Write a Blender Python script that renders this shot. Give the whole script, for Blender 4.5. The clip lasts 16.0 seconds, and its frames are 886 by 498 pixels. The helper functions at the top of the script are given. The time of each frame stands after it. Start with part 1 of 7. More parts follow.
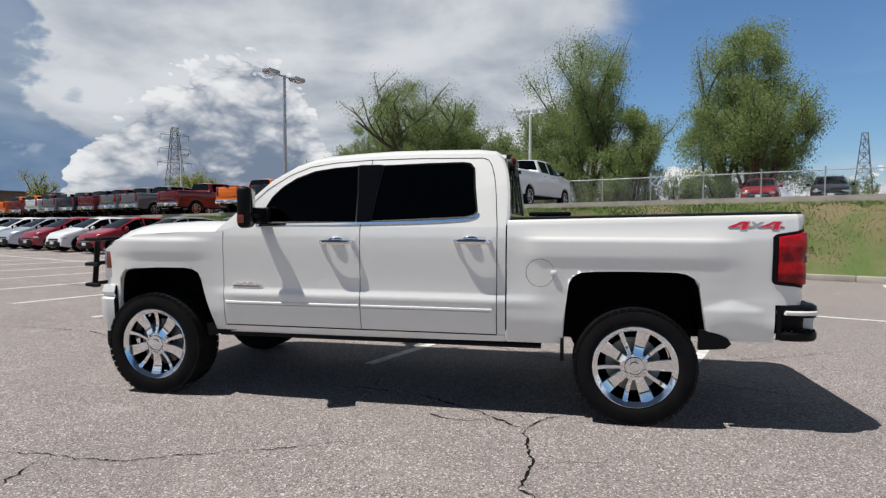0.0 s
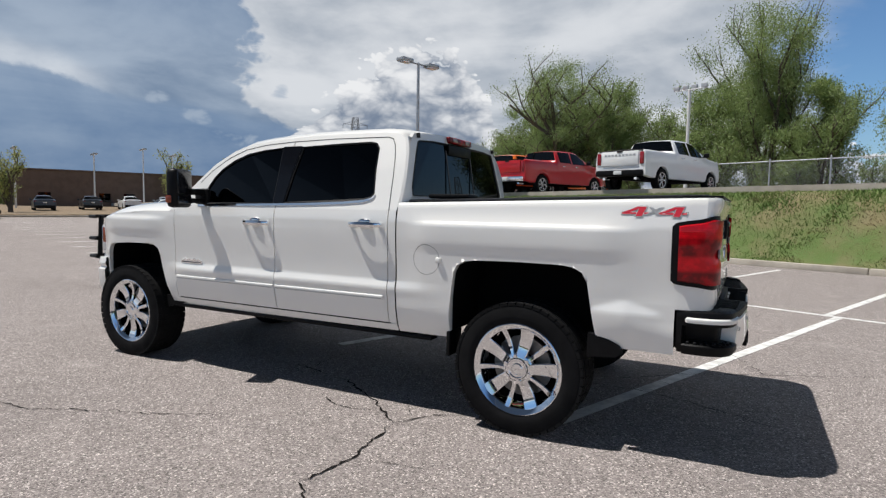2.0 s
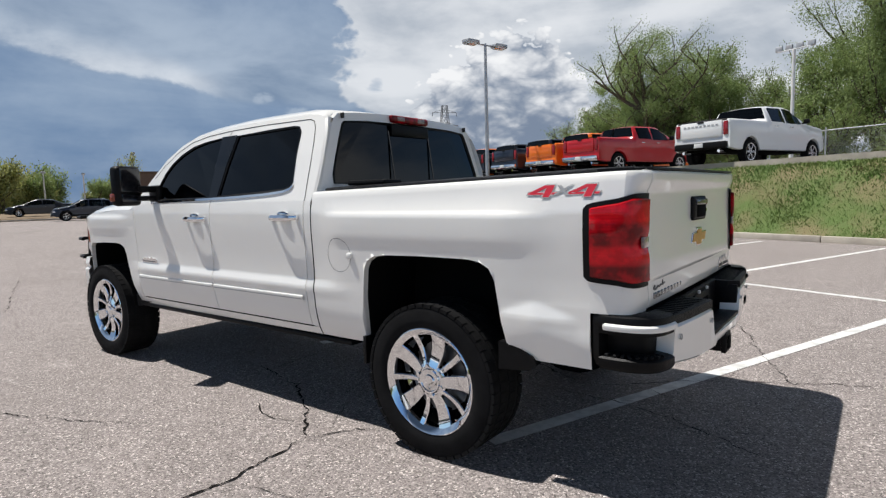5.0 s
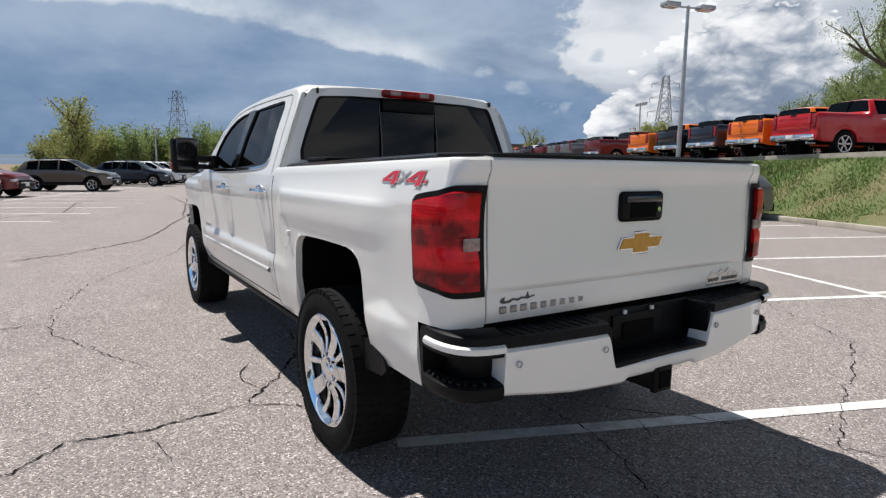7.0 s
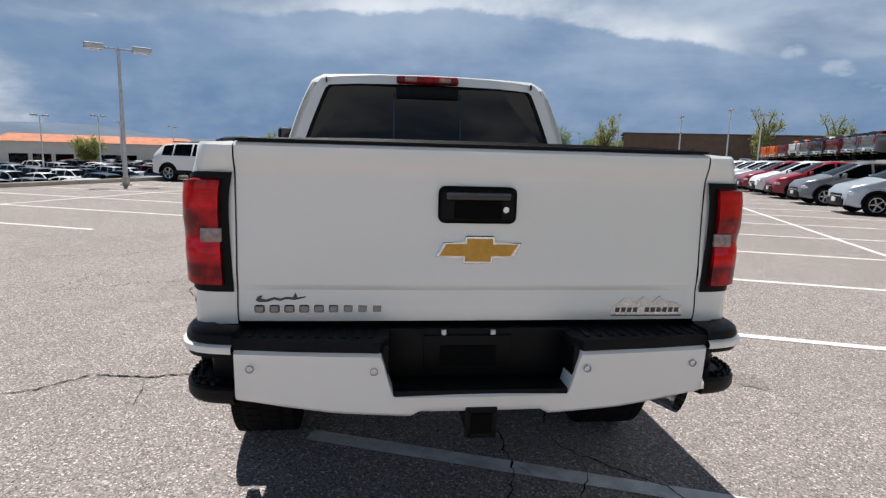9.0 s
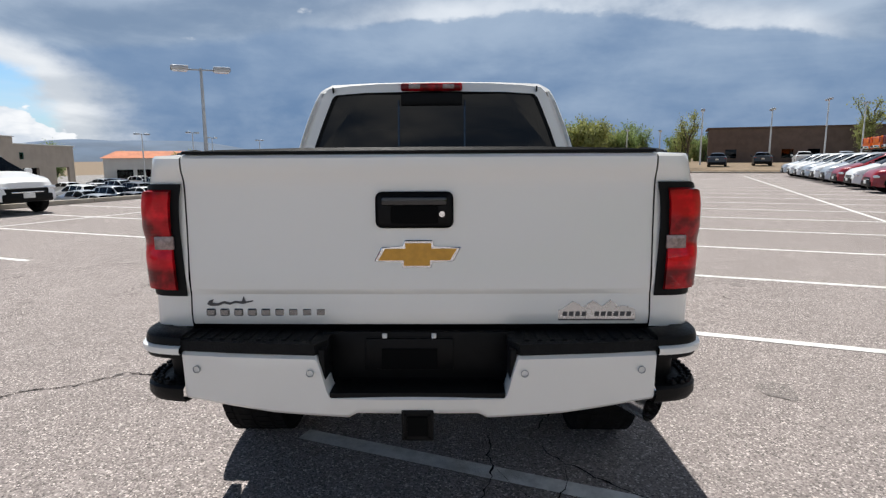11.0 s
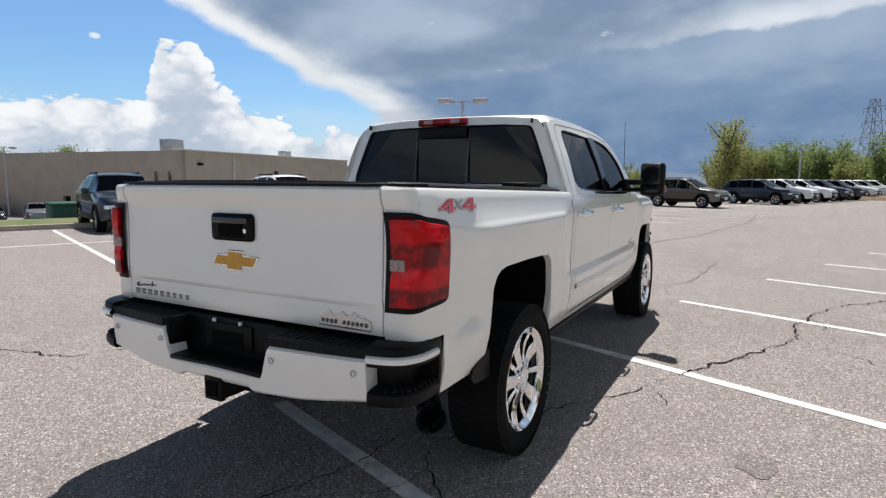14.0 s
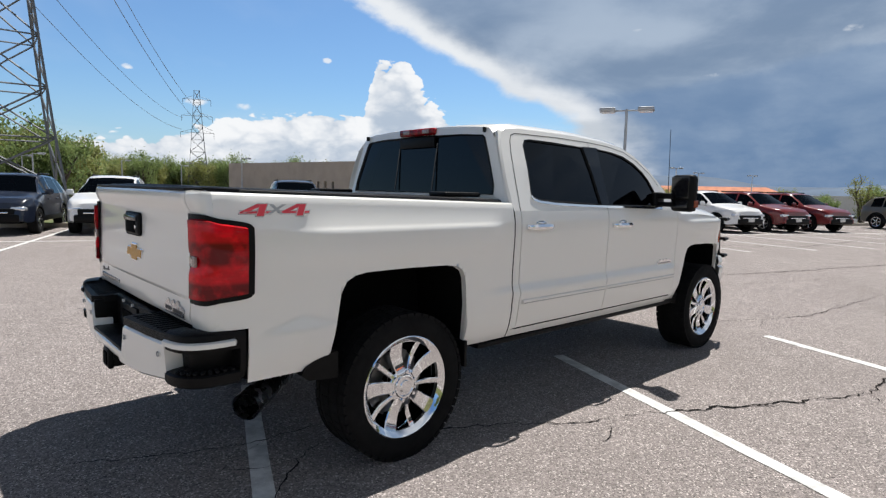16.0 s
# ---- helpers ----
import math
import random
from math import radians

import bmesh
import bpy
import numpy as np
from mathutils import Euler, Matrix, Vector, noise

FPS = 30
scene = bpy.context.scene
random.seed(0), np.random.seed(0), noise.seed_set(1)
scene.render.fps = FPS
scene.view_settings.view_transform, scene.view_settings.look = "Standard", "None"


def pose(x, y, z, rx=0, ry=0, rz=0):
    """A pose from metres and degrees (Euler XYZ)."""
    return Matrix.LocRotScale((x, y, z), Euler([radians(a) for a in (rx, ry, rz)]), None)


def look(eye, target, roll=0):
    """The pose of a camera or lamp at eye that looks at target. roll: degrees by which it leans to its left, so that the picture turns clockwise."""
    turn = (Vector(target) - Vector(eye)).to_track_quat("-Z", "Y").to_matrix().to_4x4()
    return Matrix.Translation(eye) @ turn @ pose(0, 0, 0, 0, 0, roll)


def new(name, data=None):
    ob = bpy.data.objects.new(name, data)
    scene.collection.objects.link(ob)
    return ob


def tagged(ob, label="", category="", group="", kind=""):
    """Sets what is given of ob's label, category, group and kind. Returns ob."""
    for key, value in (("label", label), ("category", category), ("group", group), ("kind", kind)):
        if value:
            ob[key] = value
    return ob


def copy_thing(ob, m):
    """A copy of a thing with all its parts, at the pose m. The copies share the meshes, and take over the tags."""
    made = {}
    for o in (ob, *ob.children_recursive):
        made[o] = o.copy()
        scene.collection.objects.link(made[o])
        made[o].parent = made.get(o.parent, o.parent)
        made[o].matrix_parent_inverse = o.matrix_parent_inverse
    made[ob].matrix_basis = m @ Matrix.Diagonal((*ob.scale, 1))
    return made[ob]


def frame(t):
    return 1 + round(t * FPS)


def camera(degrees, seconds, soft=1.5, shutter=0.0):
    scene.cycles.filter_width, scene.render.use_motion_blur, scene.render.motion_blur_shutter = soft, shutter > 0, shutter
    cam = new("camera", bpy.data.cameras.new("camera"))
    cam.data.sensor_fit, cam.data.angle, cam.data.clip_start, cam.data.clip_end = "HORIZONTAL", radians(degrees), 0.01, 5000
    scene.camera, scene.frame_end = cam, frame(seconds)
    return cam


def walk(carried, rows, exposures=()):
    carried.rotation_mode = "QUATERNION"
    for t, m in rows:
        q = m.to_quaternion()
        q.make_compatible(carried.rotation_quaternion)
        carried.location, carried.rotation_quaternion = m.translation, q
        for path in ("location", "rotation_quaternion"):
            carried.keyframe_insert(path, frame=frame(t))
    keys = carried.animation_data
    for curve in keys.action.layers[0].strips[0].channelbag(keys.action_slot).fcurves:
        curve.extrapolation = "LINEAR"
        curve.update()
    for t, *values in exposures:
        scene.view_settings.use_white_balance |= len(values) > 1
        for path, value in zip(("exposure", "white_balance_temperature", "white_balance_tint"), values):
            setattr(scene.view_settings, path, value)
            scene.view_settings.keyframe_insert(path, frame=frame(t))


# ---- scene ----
cam = camera(74.6, 16.0, 1.3)
PATH = [
    (0, (0.505, 5.051, 1.37), (0.886, 3.09, 1.281), 0.2),
    (0.5, (0.051, 4.892, 1.378), (0.577, 2.964, 1.287), 0.8),
    (1, (-0.426, 4.732, 1.371), (0.232, 2.846, 1.267), 0.9),
    (1.5, (-0.84, 4.482, 1.362), (-0.058, 2.645, 1.234), 0.9),
    (2, (-1.217, 4.236, 1.371), (-0.293, 2.468, 1.225), 0.9),
    (2.5, (-1.527, 3.949, 1.373), (-0.478, 2.252, 1.234), 0.5),
    (3, (-1.736, 3.626, 1.382), (-0.613, 1.977, 1.231), -0.5),
    (3.2, (-1.811, 3.53, 1.372), (-0.665, 1.899, 1.212), -0.9),
    (5.3, (-1.886, 3.183, 1.363), (-0.66, 1.615, 1.167), -1.7),
    (5.5, (-1.937, 3.112, 1.345), (-0.679, 1.569, 1.15), -1.7),
    (6, (-2.237, 2.8, 1.355), (-0.849, 1.376, 1.137), -0.2),
    (6.5, (-2.475, 2.424, 1.367), (-0.942, 1.167, 1.099), 0.7),
    (7, (-2.676, 1.996, 1.398), (-1.009, 0.926, 1.123), 0.7),
    (7.5, (-2.869, 1.556, 1.405), (-1.092, 0.683, 1.122), 1.1),
    (8, (-2.918, 1.108, 1.399), (-1.06, 0.432, 1.098), 1.6),
    (8.5, (-2.98, 0.694, 1.403), (-1.056, 0.245, 1.086), 1.6),
    (9, (-2.996, 0.349, 1.414), (-1.036, 0.116, 1.095), 1.6),
    (9.2, (-2.978, 0.228, 1.413), (-1.01, 0.064, 1.095), 1.5),
    (11.5, (-3.05, -0.14, 1.424), (-1.075, -0.073, 1.117), -0.4),
    (12, (-3.053, -0.254, 1.414), (-1.081, -0.105, 1.113), -0.3),
    (12.5, (-3.154, -0.672, 1.411), (-1.204, -0.329, 1.128), -0.3),
    (13, (-3.115, -1.123, 1.398), (-1.21, -0.58, 1.119), -0.7),
    (13.5, (-3.035, -1.598, 1.432), (-1.194, -0.857, 1.183), -0.7),
    (14, (-2.908, -2.062, 1.463), (-1.169, -1.103, 1.229), 0.2),
    (14.5, (-2.654, -2.455, 1.469), (-1.028, -1.314, 1.234), 0.7),
    (15, (-2.426, -2.846, 1.468), (-0.919, -1.549, 1.248), 0.5),
    (15.5, (-2.183, -3.135, 1.46), (-0.777, -1.729, 1.244), 1.3),
    (16, (-1.953, -3.364, 1.47), (-0.612, -1.895, 1.265), 1.3),
]
walk(cam, [(t, look(eye, target, roll)) for t, eye, target, roll in PATH], [(0, 0.0), (3, 0.08), (7, 0.24), (9, 0.3), (12.5, 0.28), (16, 0.22)])

# ---- plan: lot axes. N runs across the stalls, V along them ----
NX, NY = 0.932, -0.363
UX, UY = -0.363, -0.932
HEAD_U = 248.72     # yaw of a car whose nose points along +V
HEAD_B = 68.72      # nose along -V


def P(n, v, z=0.0):
    return Vector((n * NX + v * UX, n * NY + v * UY, z))


# ---- world, sun ----
SUN = Vector((0.62, 0.24, 1.45)).normalized()
SUN_EL = math.asin(SUN.z)
SUN_AZ = math.atan2(SUN.x, SUN.y)


def nd(nt, kind, **props):
    node = nt.nodes.new(kind)
    for k, val in props.items():
        if k in ("operation", "blend_type", "data_type", "noise_dimensions", "feature", "noise_type", "normalize", "use_clamp", "sky_type",
                 "sun_disc", "sun_elevation", "sun_rotation", "interpolation_type", "vector_type", "wave_type", "distance", "clamp"):
            if k == "operation": node.operation = val
            elif k == "blend_type": node.blend_type = val
            elif k == "data_type": node.data_type = val
            elif k == "noise_dimensions": node.noise_dimensions = val
            elif k == "feature": node.feature = val
            elif k == "use_clamp": node.use_clamp = val
            elif k == "interpolation_type": node.interpolation_type = val
            elif k == "distance": node.distance = val
            elif k == "clamp": node.clamp = val
    return node


def put(nt, sock, val):
    if isinstance(val, bpy.types.NodeSocket):
        nt.links.new(val, sock)
    elif isinstance(val, (tuple, list)) and len(val) == 3 and sock.type == "RGBA":
        sock.default_value = (*val, 1)
    else:
        sock.default_value = val


def mth(nt, op, a, b=0.0, c=None):
    m = nd(nt, "ShaderNodeMath", operation=op)
    put(nt, m.inputs[0], a)
    put(nt, m.inputs[1], b)
    if c is not None:
        put(nt, m.inputs[2], c)
    return m.outputs[0]


def ramp(nt, fac, lo, hi, a=0.0, b=1.0):
    m = nd(nt, "ShaderNodeMapRange", interpolation_type="SMOOTHSTEP")
    put(nt, m.inputs[0], fac)
    for i, val in enumerate((lo, hi, a, b)):
        put(nt, m.inputs[i + 1], val)
    return m.outputs[0]


def mix(nt, fac, a, b, kind="MIX"):
    m = nd(nt, "ShaderNodeMix", data_type="RGBA", blend_type=kind)
    put(nt, m.inputs[0], fac)
    put(nt, m.inputs[6], a)
    put(nt, m.inputs[7], b)
    return m.outputs[2]


def noi(nt, vec, scale, detail=4.0, rough=0.55, out=0, distort=0.0):
    m = nd(nt, "ShaderNodeTexNoise")
    if vec is not None:
        nt.links.new(vec, m.inputs["Vector"])
    m.inputs["Scale"].default_value = scale
    m.inputs["Detail"].default_value = detail
    m.inputs["Roughness"].default_value = rough
    m.inputs["Distortion"].default_value = distort
    return m.outputs[out]


def build_sky():
    world = bpy.data.worlds.new("sky")
    scene.world = world
    world.use_nodes = True
    nt = world.node_tree
    nt.nodes.clear()
    out = nt.nodes.new("ShaderNodeOutputWorld")
    bg = nt.nodes.new("ShaderNodeBackground")
    sky = nt.nodes.new("ShaderNodeTexSky")
    sky.sky_type = "NISHITA"
    sky.sun_disc = False
    sky.sun_elevation = SUN_EL
    sky.sun_rotation = SUN_AZ
    sky.air_density, sky.dust_density, sky.ozone_density = 1.0, 0.6, 1.5
    tc = nt.nodes.new("ShaderNodeTexCoord")
    d = tc.outputs["Generated"]
    sep = nt.nodes.new("ShaderNodeSeparateXYZ")
    nt.links.new(d, sep.inputs[0])
    x, y, z = sep.outputs
    zc = mth(nt, "MAXIMUM", z, 0.0)
    az = mth(nt, "ARCTAN2", y, x)          # 0 along +X, positive towards +Y
    azd = mth(nt, "MULTIPLY", az, 57.29578)
    eld = mth(nt, "MULTIPLY", mth(nt, "ARCSINE", z), 57.29578)
    # flat cloud-deck coordinates, compressed towards the horizon
    den = mth(nt, "ADD", zc, 0.13)
    cx, cy = mth(nt, "DIVIDE", x, den), mth(nt, "DIVIDE", y, den)
    comb = nt.nodes.new("ShaderNodeCombineXYZ")
    nt.links.new(cx, comb.inputs[0]); nt.links.new(cy, comb.inputs[1])
    deck = comb.outputs[0]
    # angular coordinates for heaped clouds near the horizon
    comb2 = nt.nodes.new("ShaderNodeCombineXYZ")
    nt.links.new(mth(nt, "MULTIPLY", azd, 0.05), comb2.inputs[0]); nt.links.new(mth(nt, "MULTIPLY", eld, 0.085), comb2.inputs[1])
    heap = comb2.outputs[0]
    blue = mix(nt, 1.0, sky.outputs[0], (SKY_GAIN * 0.58, SKY_GAIN * 0.77, SKY_GAIN * 0.94), "MULTIPLY")

    n_big = noi(nt, deck, 0.55, 6, 0.55, distort=0.4)
    n_mid = noi(nt, deck, 1.1, 7, 0.52, distort=0.35)
    n_heap = noi(nt, heap, 1.3, 9, 0.58, distort=0.25)
    n_heap2 = noi(nt, heap, 3.7, 8, 0.6)

    def cen(n, k):
        return mth(nt, "MULTIPLY", mth(nt, "SUBTRACT", n, 0.5), k)

    def add(*terms):
        v = terms[0]
        for t in terms[1:]:
            v = mth(nt, "ADD", v, t)
        return v

    def mul(*terms):
        v = terms[0]
        for t in terms[1:]:
            v = mth(nt, "MULTIPLY", v, t)
        return v

    def curve(stops, lo, hi, top):
        """A height in degrees along the horizon, through a few (azimuth, height) stops."""
        r = nt.nodes.new("ShaderNodeValToRGB")
        put(nt, r.inputs[0], mth(nt, "DIVIDE", mth(nt, "SUBTRACT", azd, lo), hi - lo))
        el = r.color_ramp.elements
        while len(el) < len(stops):
            el.new(0.5)
        for e, (a, h) in zip(el, stops):
            e.position = (a - lo) / (hi - lo)
            e.color = (h / top, h / top, h / top, 1)
        return mth(nt, "MULTIPLY", r.outputs[0], top)

    # billows: rounded cells at three sizes, warped by noise
    warp = nt.nodes.new("ShaderNodeVectorMath")
    warp.operation = "MULTIPLY_ADD"
    wn = nt.nodes.new("ShaderNodeTexNoise")
    nt.links.new(heap, wn.inputs["Vector"])
    wn.inputs["Scale"].default_value, wn.inputs["Detail"].default_value = 4.0, 5.0
    nt.links.new(wn.outputs["Color"], warp.inputs[0])
    warp.inputs[1].default_value = (0.16, 0.16, 0.0)
    nt.links.new(heap, warp.inputs[2])

    def cells(scale):
        v = nt.nodes.new("ShaderNodeTexVoronoi")
        nt.links.new(warp.outputs[0], v.inputs["Vector"])
        v.inputs["Scale"].default_value = scale
        v.inputs["Detail"].default_value = 1.0
        return mth(nt, "SUBTRACT", 0.55, v.outputs["Distance"])
    b_big, b_mid, b_small = cells(5.0), cells(11.0), cells(26.0)
    billow = add(mul(b_big, 1.0), mul(b_mid, 0.55), mul(b_small, 0.28))      # about -0.3 to 0.9

    # storm bank: a slanted anvil edge on one side, a billowing dark wall on the other
    slant = mth(nt, "SUBTRACT", azd, mth(nt, "MULTIPLY", mth(nt, "MAXIMUM", mth(nt, "SUBTRACT", eld, 6.6), -0.5), 2.1))
    anvil = add(slant, cen(n_heap, 9), cen(n_heap2, 5))
    side_l = ramp(nt, anvil, 36.5, 34.0)
    side_r = ramp(nt, add(azd, cen(n_big, 40), cen(n_heap, 14)), -100, -90)
    bank = mul(side_l, side_r)
    wall = add(azd, cen(n_heap, 7), mul(billow, 2.4), ramp(nt, eld, 10, 5, 0.0, 7.0))
    dark = mul(ramp(nt, wall, -46.0, -44.4), ramp(nt, add(slant, cen(n_heap, 8), cen(n_heap2, 4)), 33.5, 28))
    # pale shelf rolling across the bank: bright lower lip, softer grey above, slate below
    lip = curve(((-46, 7.5), (-34, 8.9), (-30, 10.0), (-25, 10.9), (-19, 11.8), (-9, 13.3), (3, 12.9), (14, 11.4), (30, 9.0)), -50, 40, 20.0)
    sh = mth(nt, "SUBTRACT", add(eld, cen(n_heap, 2.6), cen(n_heap2, 1.6)), lip)
    above = ramp(nt, sh, -0.6, 0.4)
    slate = mix(nt, ramp(nt, add(n_big, cen(n_heap, 0.9)), 0.28, 0.78), (0.165, 0.250, 0.395), (0.33, 0.42, 0.55))
    slate_up = mix(nt, ramp(nt, add(n_mid, cen(n_heap, 0.7)), 0.32, 0.70), (0.19, 0.265, 0.385), (0.40, 0.48, 0.59))
    slate = mix(nt, mul(above, ramp(nt, sh, 10, 2.5, 0.35, 1.0)), slate, slate_up)
    low = ramp(nt, add(eld, cen(n_big, 8)), 11, 2)
    slate = mix(nt, mul(low, 0.85), slate, mix(nt, ramp(nt, n_heap2, 0.35, 0.7), (0.115, 0.200, 0.355), (0.20, 0.285, 0.43)))
    lightc = mix(nt, ramp(nt, add(n_mid, cen(n_heap, 0.6)), 0.32, 0.66), (0.40, 0.45, 0.52), (0.75, 0.775, 0.81))
    lightc = mix(nt, mul(ramp(nt, add(slant, cen(n_heap2, 5)), 29, 33), ramp(nt, azd, 20, 34), ramp(nt, eld, 8.5, 12.5, 0.35, 1.0)), lightc, (0.80, 0.825, 0.85))
    bank_col = mix(nt, dark, lightc, slate)
    edge = mul(ramp(nt, sh, -0.35, 0.15), ramp(nt, sh, 2.6, 0.3))
    edge = mul(edge, ramp(nt, azd, -34, -29), ramp(nt, azd, 16, 0), ramp(nt, n_heap, 0.25, 0.62))
    bank_col = mix(nt, mul(edge, 0.85), bank_col, (0.76, 0.80, 0.85))
    # thin high veil over the blue
    veil = mul(ramp(nt, n_big, 0.46, 0.72), 0.40)
    col = mix(nt, veil, blue, (0.72, 0.78, 0.86))
    haze = ramp(nt, eld, 10, -1)
    col = mix(nt, mul(haze, 0.34), col, (0.42, 0.56, 0.73))
    col = mix(nt, mul(bank, 0.97), col, bank_col)

    # heaped white clouds: crest heights along the horizon, lit knobs and grey hollows
    def heaps(col, crest, shade, lit, rough, fade, far):
        depth = mth(nt, "SUBTRACT", add(crest, mul(billow, rough), -0.08 * rough), eld)
        mask = mul(ramp(nt, depth, 0.0, 0.35), ramp(nt, crest, 0.6, 2.0))
        tone = add(ramp(nt, depth, 0.3, fade, 1.06, 0.46), mul(add(billow, -0.04), 0.75), cen(n_heap2, 0.50), cen(n_heap, 0.45))
        tone = ramp(nt, tone, 0.12, 0.98)
        return mix(nt, mul(mask, far), col, mix(nt, tone, shade, lit))
    right = curve(((-120, 4.5), (-106, 6.0), (-96, 6.5), (-85, 9.5), (-76, 6.0), (-69, 5.0), (-66.8, 11.5), (-63.5, 16.0), (-60.5, 16.8), (-56, 15.0), (-52, 12.0), (-47.5, 8.2), (-45.5, 4.0), (-44, 0.0)), -125, -38, 20.0)
    col = heaps(col, right, (0.20, 0.255, 0.35), (0.90, 0.912, 0.93), 2.8, 11.0, 1.0)
    left = curve(((28, 0.0), (33, 3.0), (38, 6.4), (42, 5.6), (46, 7.0), (49.5, 9.6), (51.5, 13.6), (54.3, 13.3), (55.6, 8.0), (60, 8.6), (67, 7.0), (74, 5.5), (88, 4.0), (100, 3.0)), 25, 105, 20.0)
    col = heaps(col, left, (0.44, 0.52, 0.63), (0.88, 0.895, 0.915), 2.4, 8.0, 1.0)

    # stray puffs
    def puff(col, a, e, w, h, k, tint=(0.82, 0.845, 0.88)):
        u = mth(nt, "DIVIDE", mth(nt, "SUBTRACT", azd, a), w)
        v = mth(nt, "DIVIDE", mth(nt, "SUBTRACT", eld, e), h)
        f = mth(nt, "SUBTRACT", add(1.0, mul(billow, 0.8), cen(n_heap2, 1.0)), add(mul(u, u), mul(v, v)))
        return mix(nt, mul(ramp(nt, f, 0.35, 0.85), k), col, tint)
    for a, e, w, h, k in ((30, 14.4, 1.3, 0.6, 0.9), (13.2, 13.2, 2.6, 0.8, 0.85), (23.9, 10.4, 1.5, 0.45, 0.6), (20, 9.1, 1.6, 0.3, 0.6), (75.8, 9.6, 0.8, 0.45, 0.9), (59, 11.6, 0.6, 0.35, 0.8),
                          (70.6, 7.3, 1.8, 0.7, 0.95), (66.8, 7.0, 1.6, 0.6, 0.95)):
        col = puff(col, a, e, w, h, k)
    for a, e, w, h in ((-36, 9.2, 1.9, 1.2), (-39.2, 7.6, 2.6, 1.2), (-42.6, 6.0, 3.0, 1.2), (-46.8, 10.2, 1.8, 1.3)):
        col = puff(col, a, e, w, h, 0.75, (0.40, 0.48, 0.59))
    # unseen sky shaped for its light: overhead darkened to cut fill, a lit cloud sheet added on one side and broken
    # cloud behind the camera to brighten the truck
    high = ramp(nt, eld, 24, 36)
    deep = mix(nt, 0.55, mix(nt, 1.0, blue, (0.16, 0.16, 0.16), "MULTIPLY"), (0.030, 0.044, 0.068))
    sheet = mul(ramp(nt, azd, -145, -115), ramp(nt, azd, -25, -50), ramp(nt, eld, 58, 42))
    deep = mix(nt, mul(sheet, 0.9), deep, mix(nt, ramp(nt, n_mid, 0.35, 0.65), (0.34, 0.39, 0.47), (0.66, 0.68, 0.71)))
    col = mix(nt, mul(high, 0.94), col, deep)
    back = ramp(nt, mth(nt, "ABSOLUTE", mth(nt, "SUBTRACT", mth(nt, "ABSOLUTE", mth(nt, "ADD", azd, -8.0)), 180.0)), 52, 30)
    over = mul(back, ramp(nt, add(eld, cen(n_big, 24)), 32, 18))
    col = mix(nt, over, col, mix(nt, ramp(nt, n_mid, 0.38, 0.62), (0.22, 0.31, 0.46), (0.95, 0.95, 0.95)))
    nt.links.new(col, bg.inputs[0])
    bg.inputs[1].default_value = SKY_POWER
    nt.links.new(bg.outputs[0], out.inputs[0])


SKY_GAIN, SKY_POWER, SUN_POWER = 0.13, 0.9, 5.0
build_sky()
sun_data = bpy.data.lights.new("sun", "SUN")
sun_data.energy, sun_data.angle, sun_data.color = SUN_POWER, radians(0.53), (1.0, 0.972, 0.935)
sun = new("sun", sun_data)
sun.matrix_world = look(SUN * 60, (0, 0, 0))

# ---- materials ----
MATS = {}


def mat(name, colour=(0.5, 0.5, 0.5), rough=0.5, metal=0.0, vary=0.0, scale=6.0, bump=0.0, bscale=60.0, coat=0.0, spec=0.5, second=None, fine=None, emit=0.0):
    """A plain procedural surface: a colour that drifts at two scales, and fine relief."""
    if name in MATS:
        return MATS[name]
    m = bpy.data.materials.new(name)
    m.use_nodes = True
    nt = m.node_tree
    bs = nt.nodes["Principled BSDF"]
    tc = nt.nodes.new("ShaderNodeTexCoord")
    vec = tc.outputs["Object"]
    bs.inputs["Metallic"].default_value = metal
    bs.inputs["Specular IOR Level"].default_value = spec
    bs.inputs["Coat Weight"].default_value = coat
    bs.inputs["Coat Roughness"].default_value = 0.04
    if vary or second:
        sec = second or tuple(c * (1 - vary) for c in colour)
        f1 = ramp(nt, noi(nt, vec, scale, 5), 0.35, 0.68)
        col = mix(nt, f1, colour, sec)
        f2 = noi(nt, vec, fine or scale * 14, 3)
        col = mix(nt, mth(nt, "MULTIPLY", f2, 0.5 * max(vary, 0.2)), col, tuple(c * 0.55 for c in colour))
        nt.links.new(col, bs.inputs["Base Color"])
        put(nt, bs.inputs["Roughness"], ramp(nt, noi(nt, vec, scale * 3, 4), 0.2, 0.8, max(0.02, rough - 0.08), min(1, rough + 0.08)))
    else:
        bs.inputs["Base Color"].default_value = (*colour, 1)
        bs.inputs["Roughness"].default_value = rough
    if bump:
        b = nt.nodes.new("ShaderNodeBump")
        b.inputs["Strength"].default_value = bump
        b.inputs["Distance"].default_value = 0.01
        nt.links.new(noi(nt, vec, bscale, 5, 0.6), b.inputs["Height"])
        nt.links.new(b.outputs[0], bs.inputs["Normal"])
    if emit:
        bs.inputs["Emission Color"].default_value = (*colour, 1)
        bs.inputs["Emission Strength"].default_value = emit
    MATS[name] = m
    return m


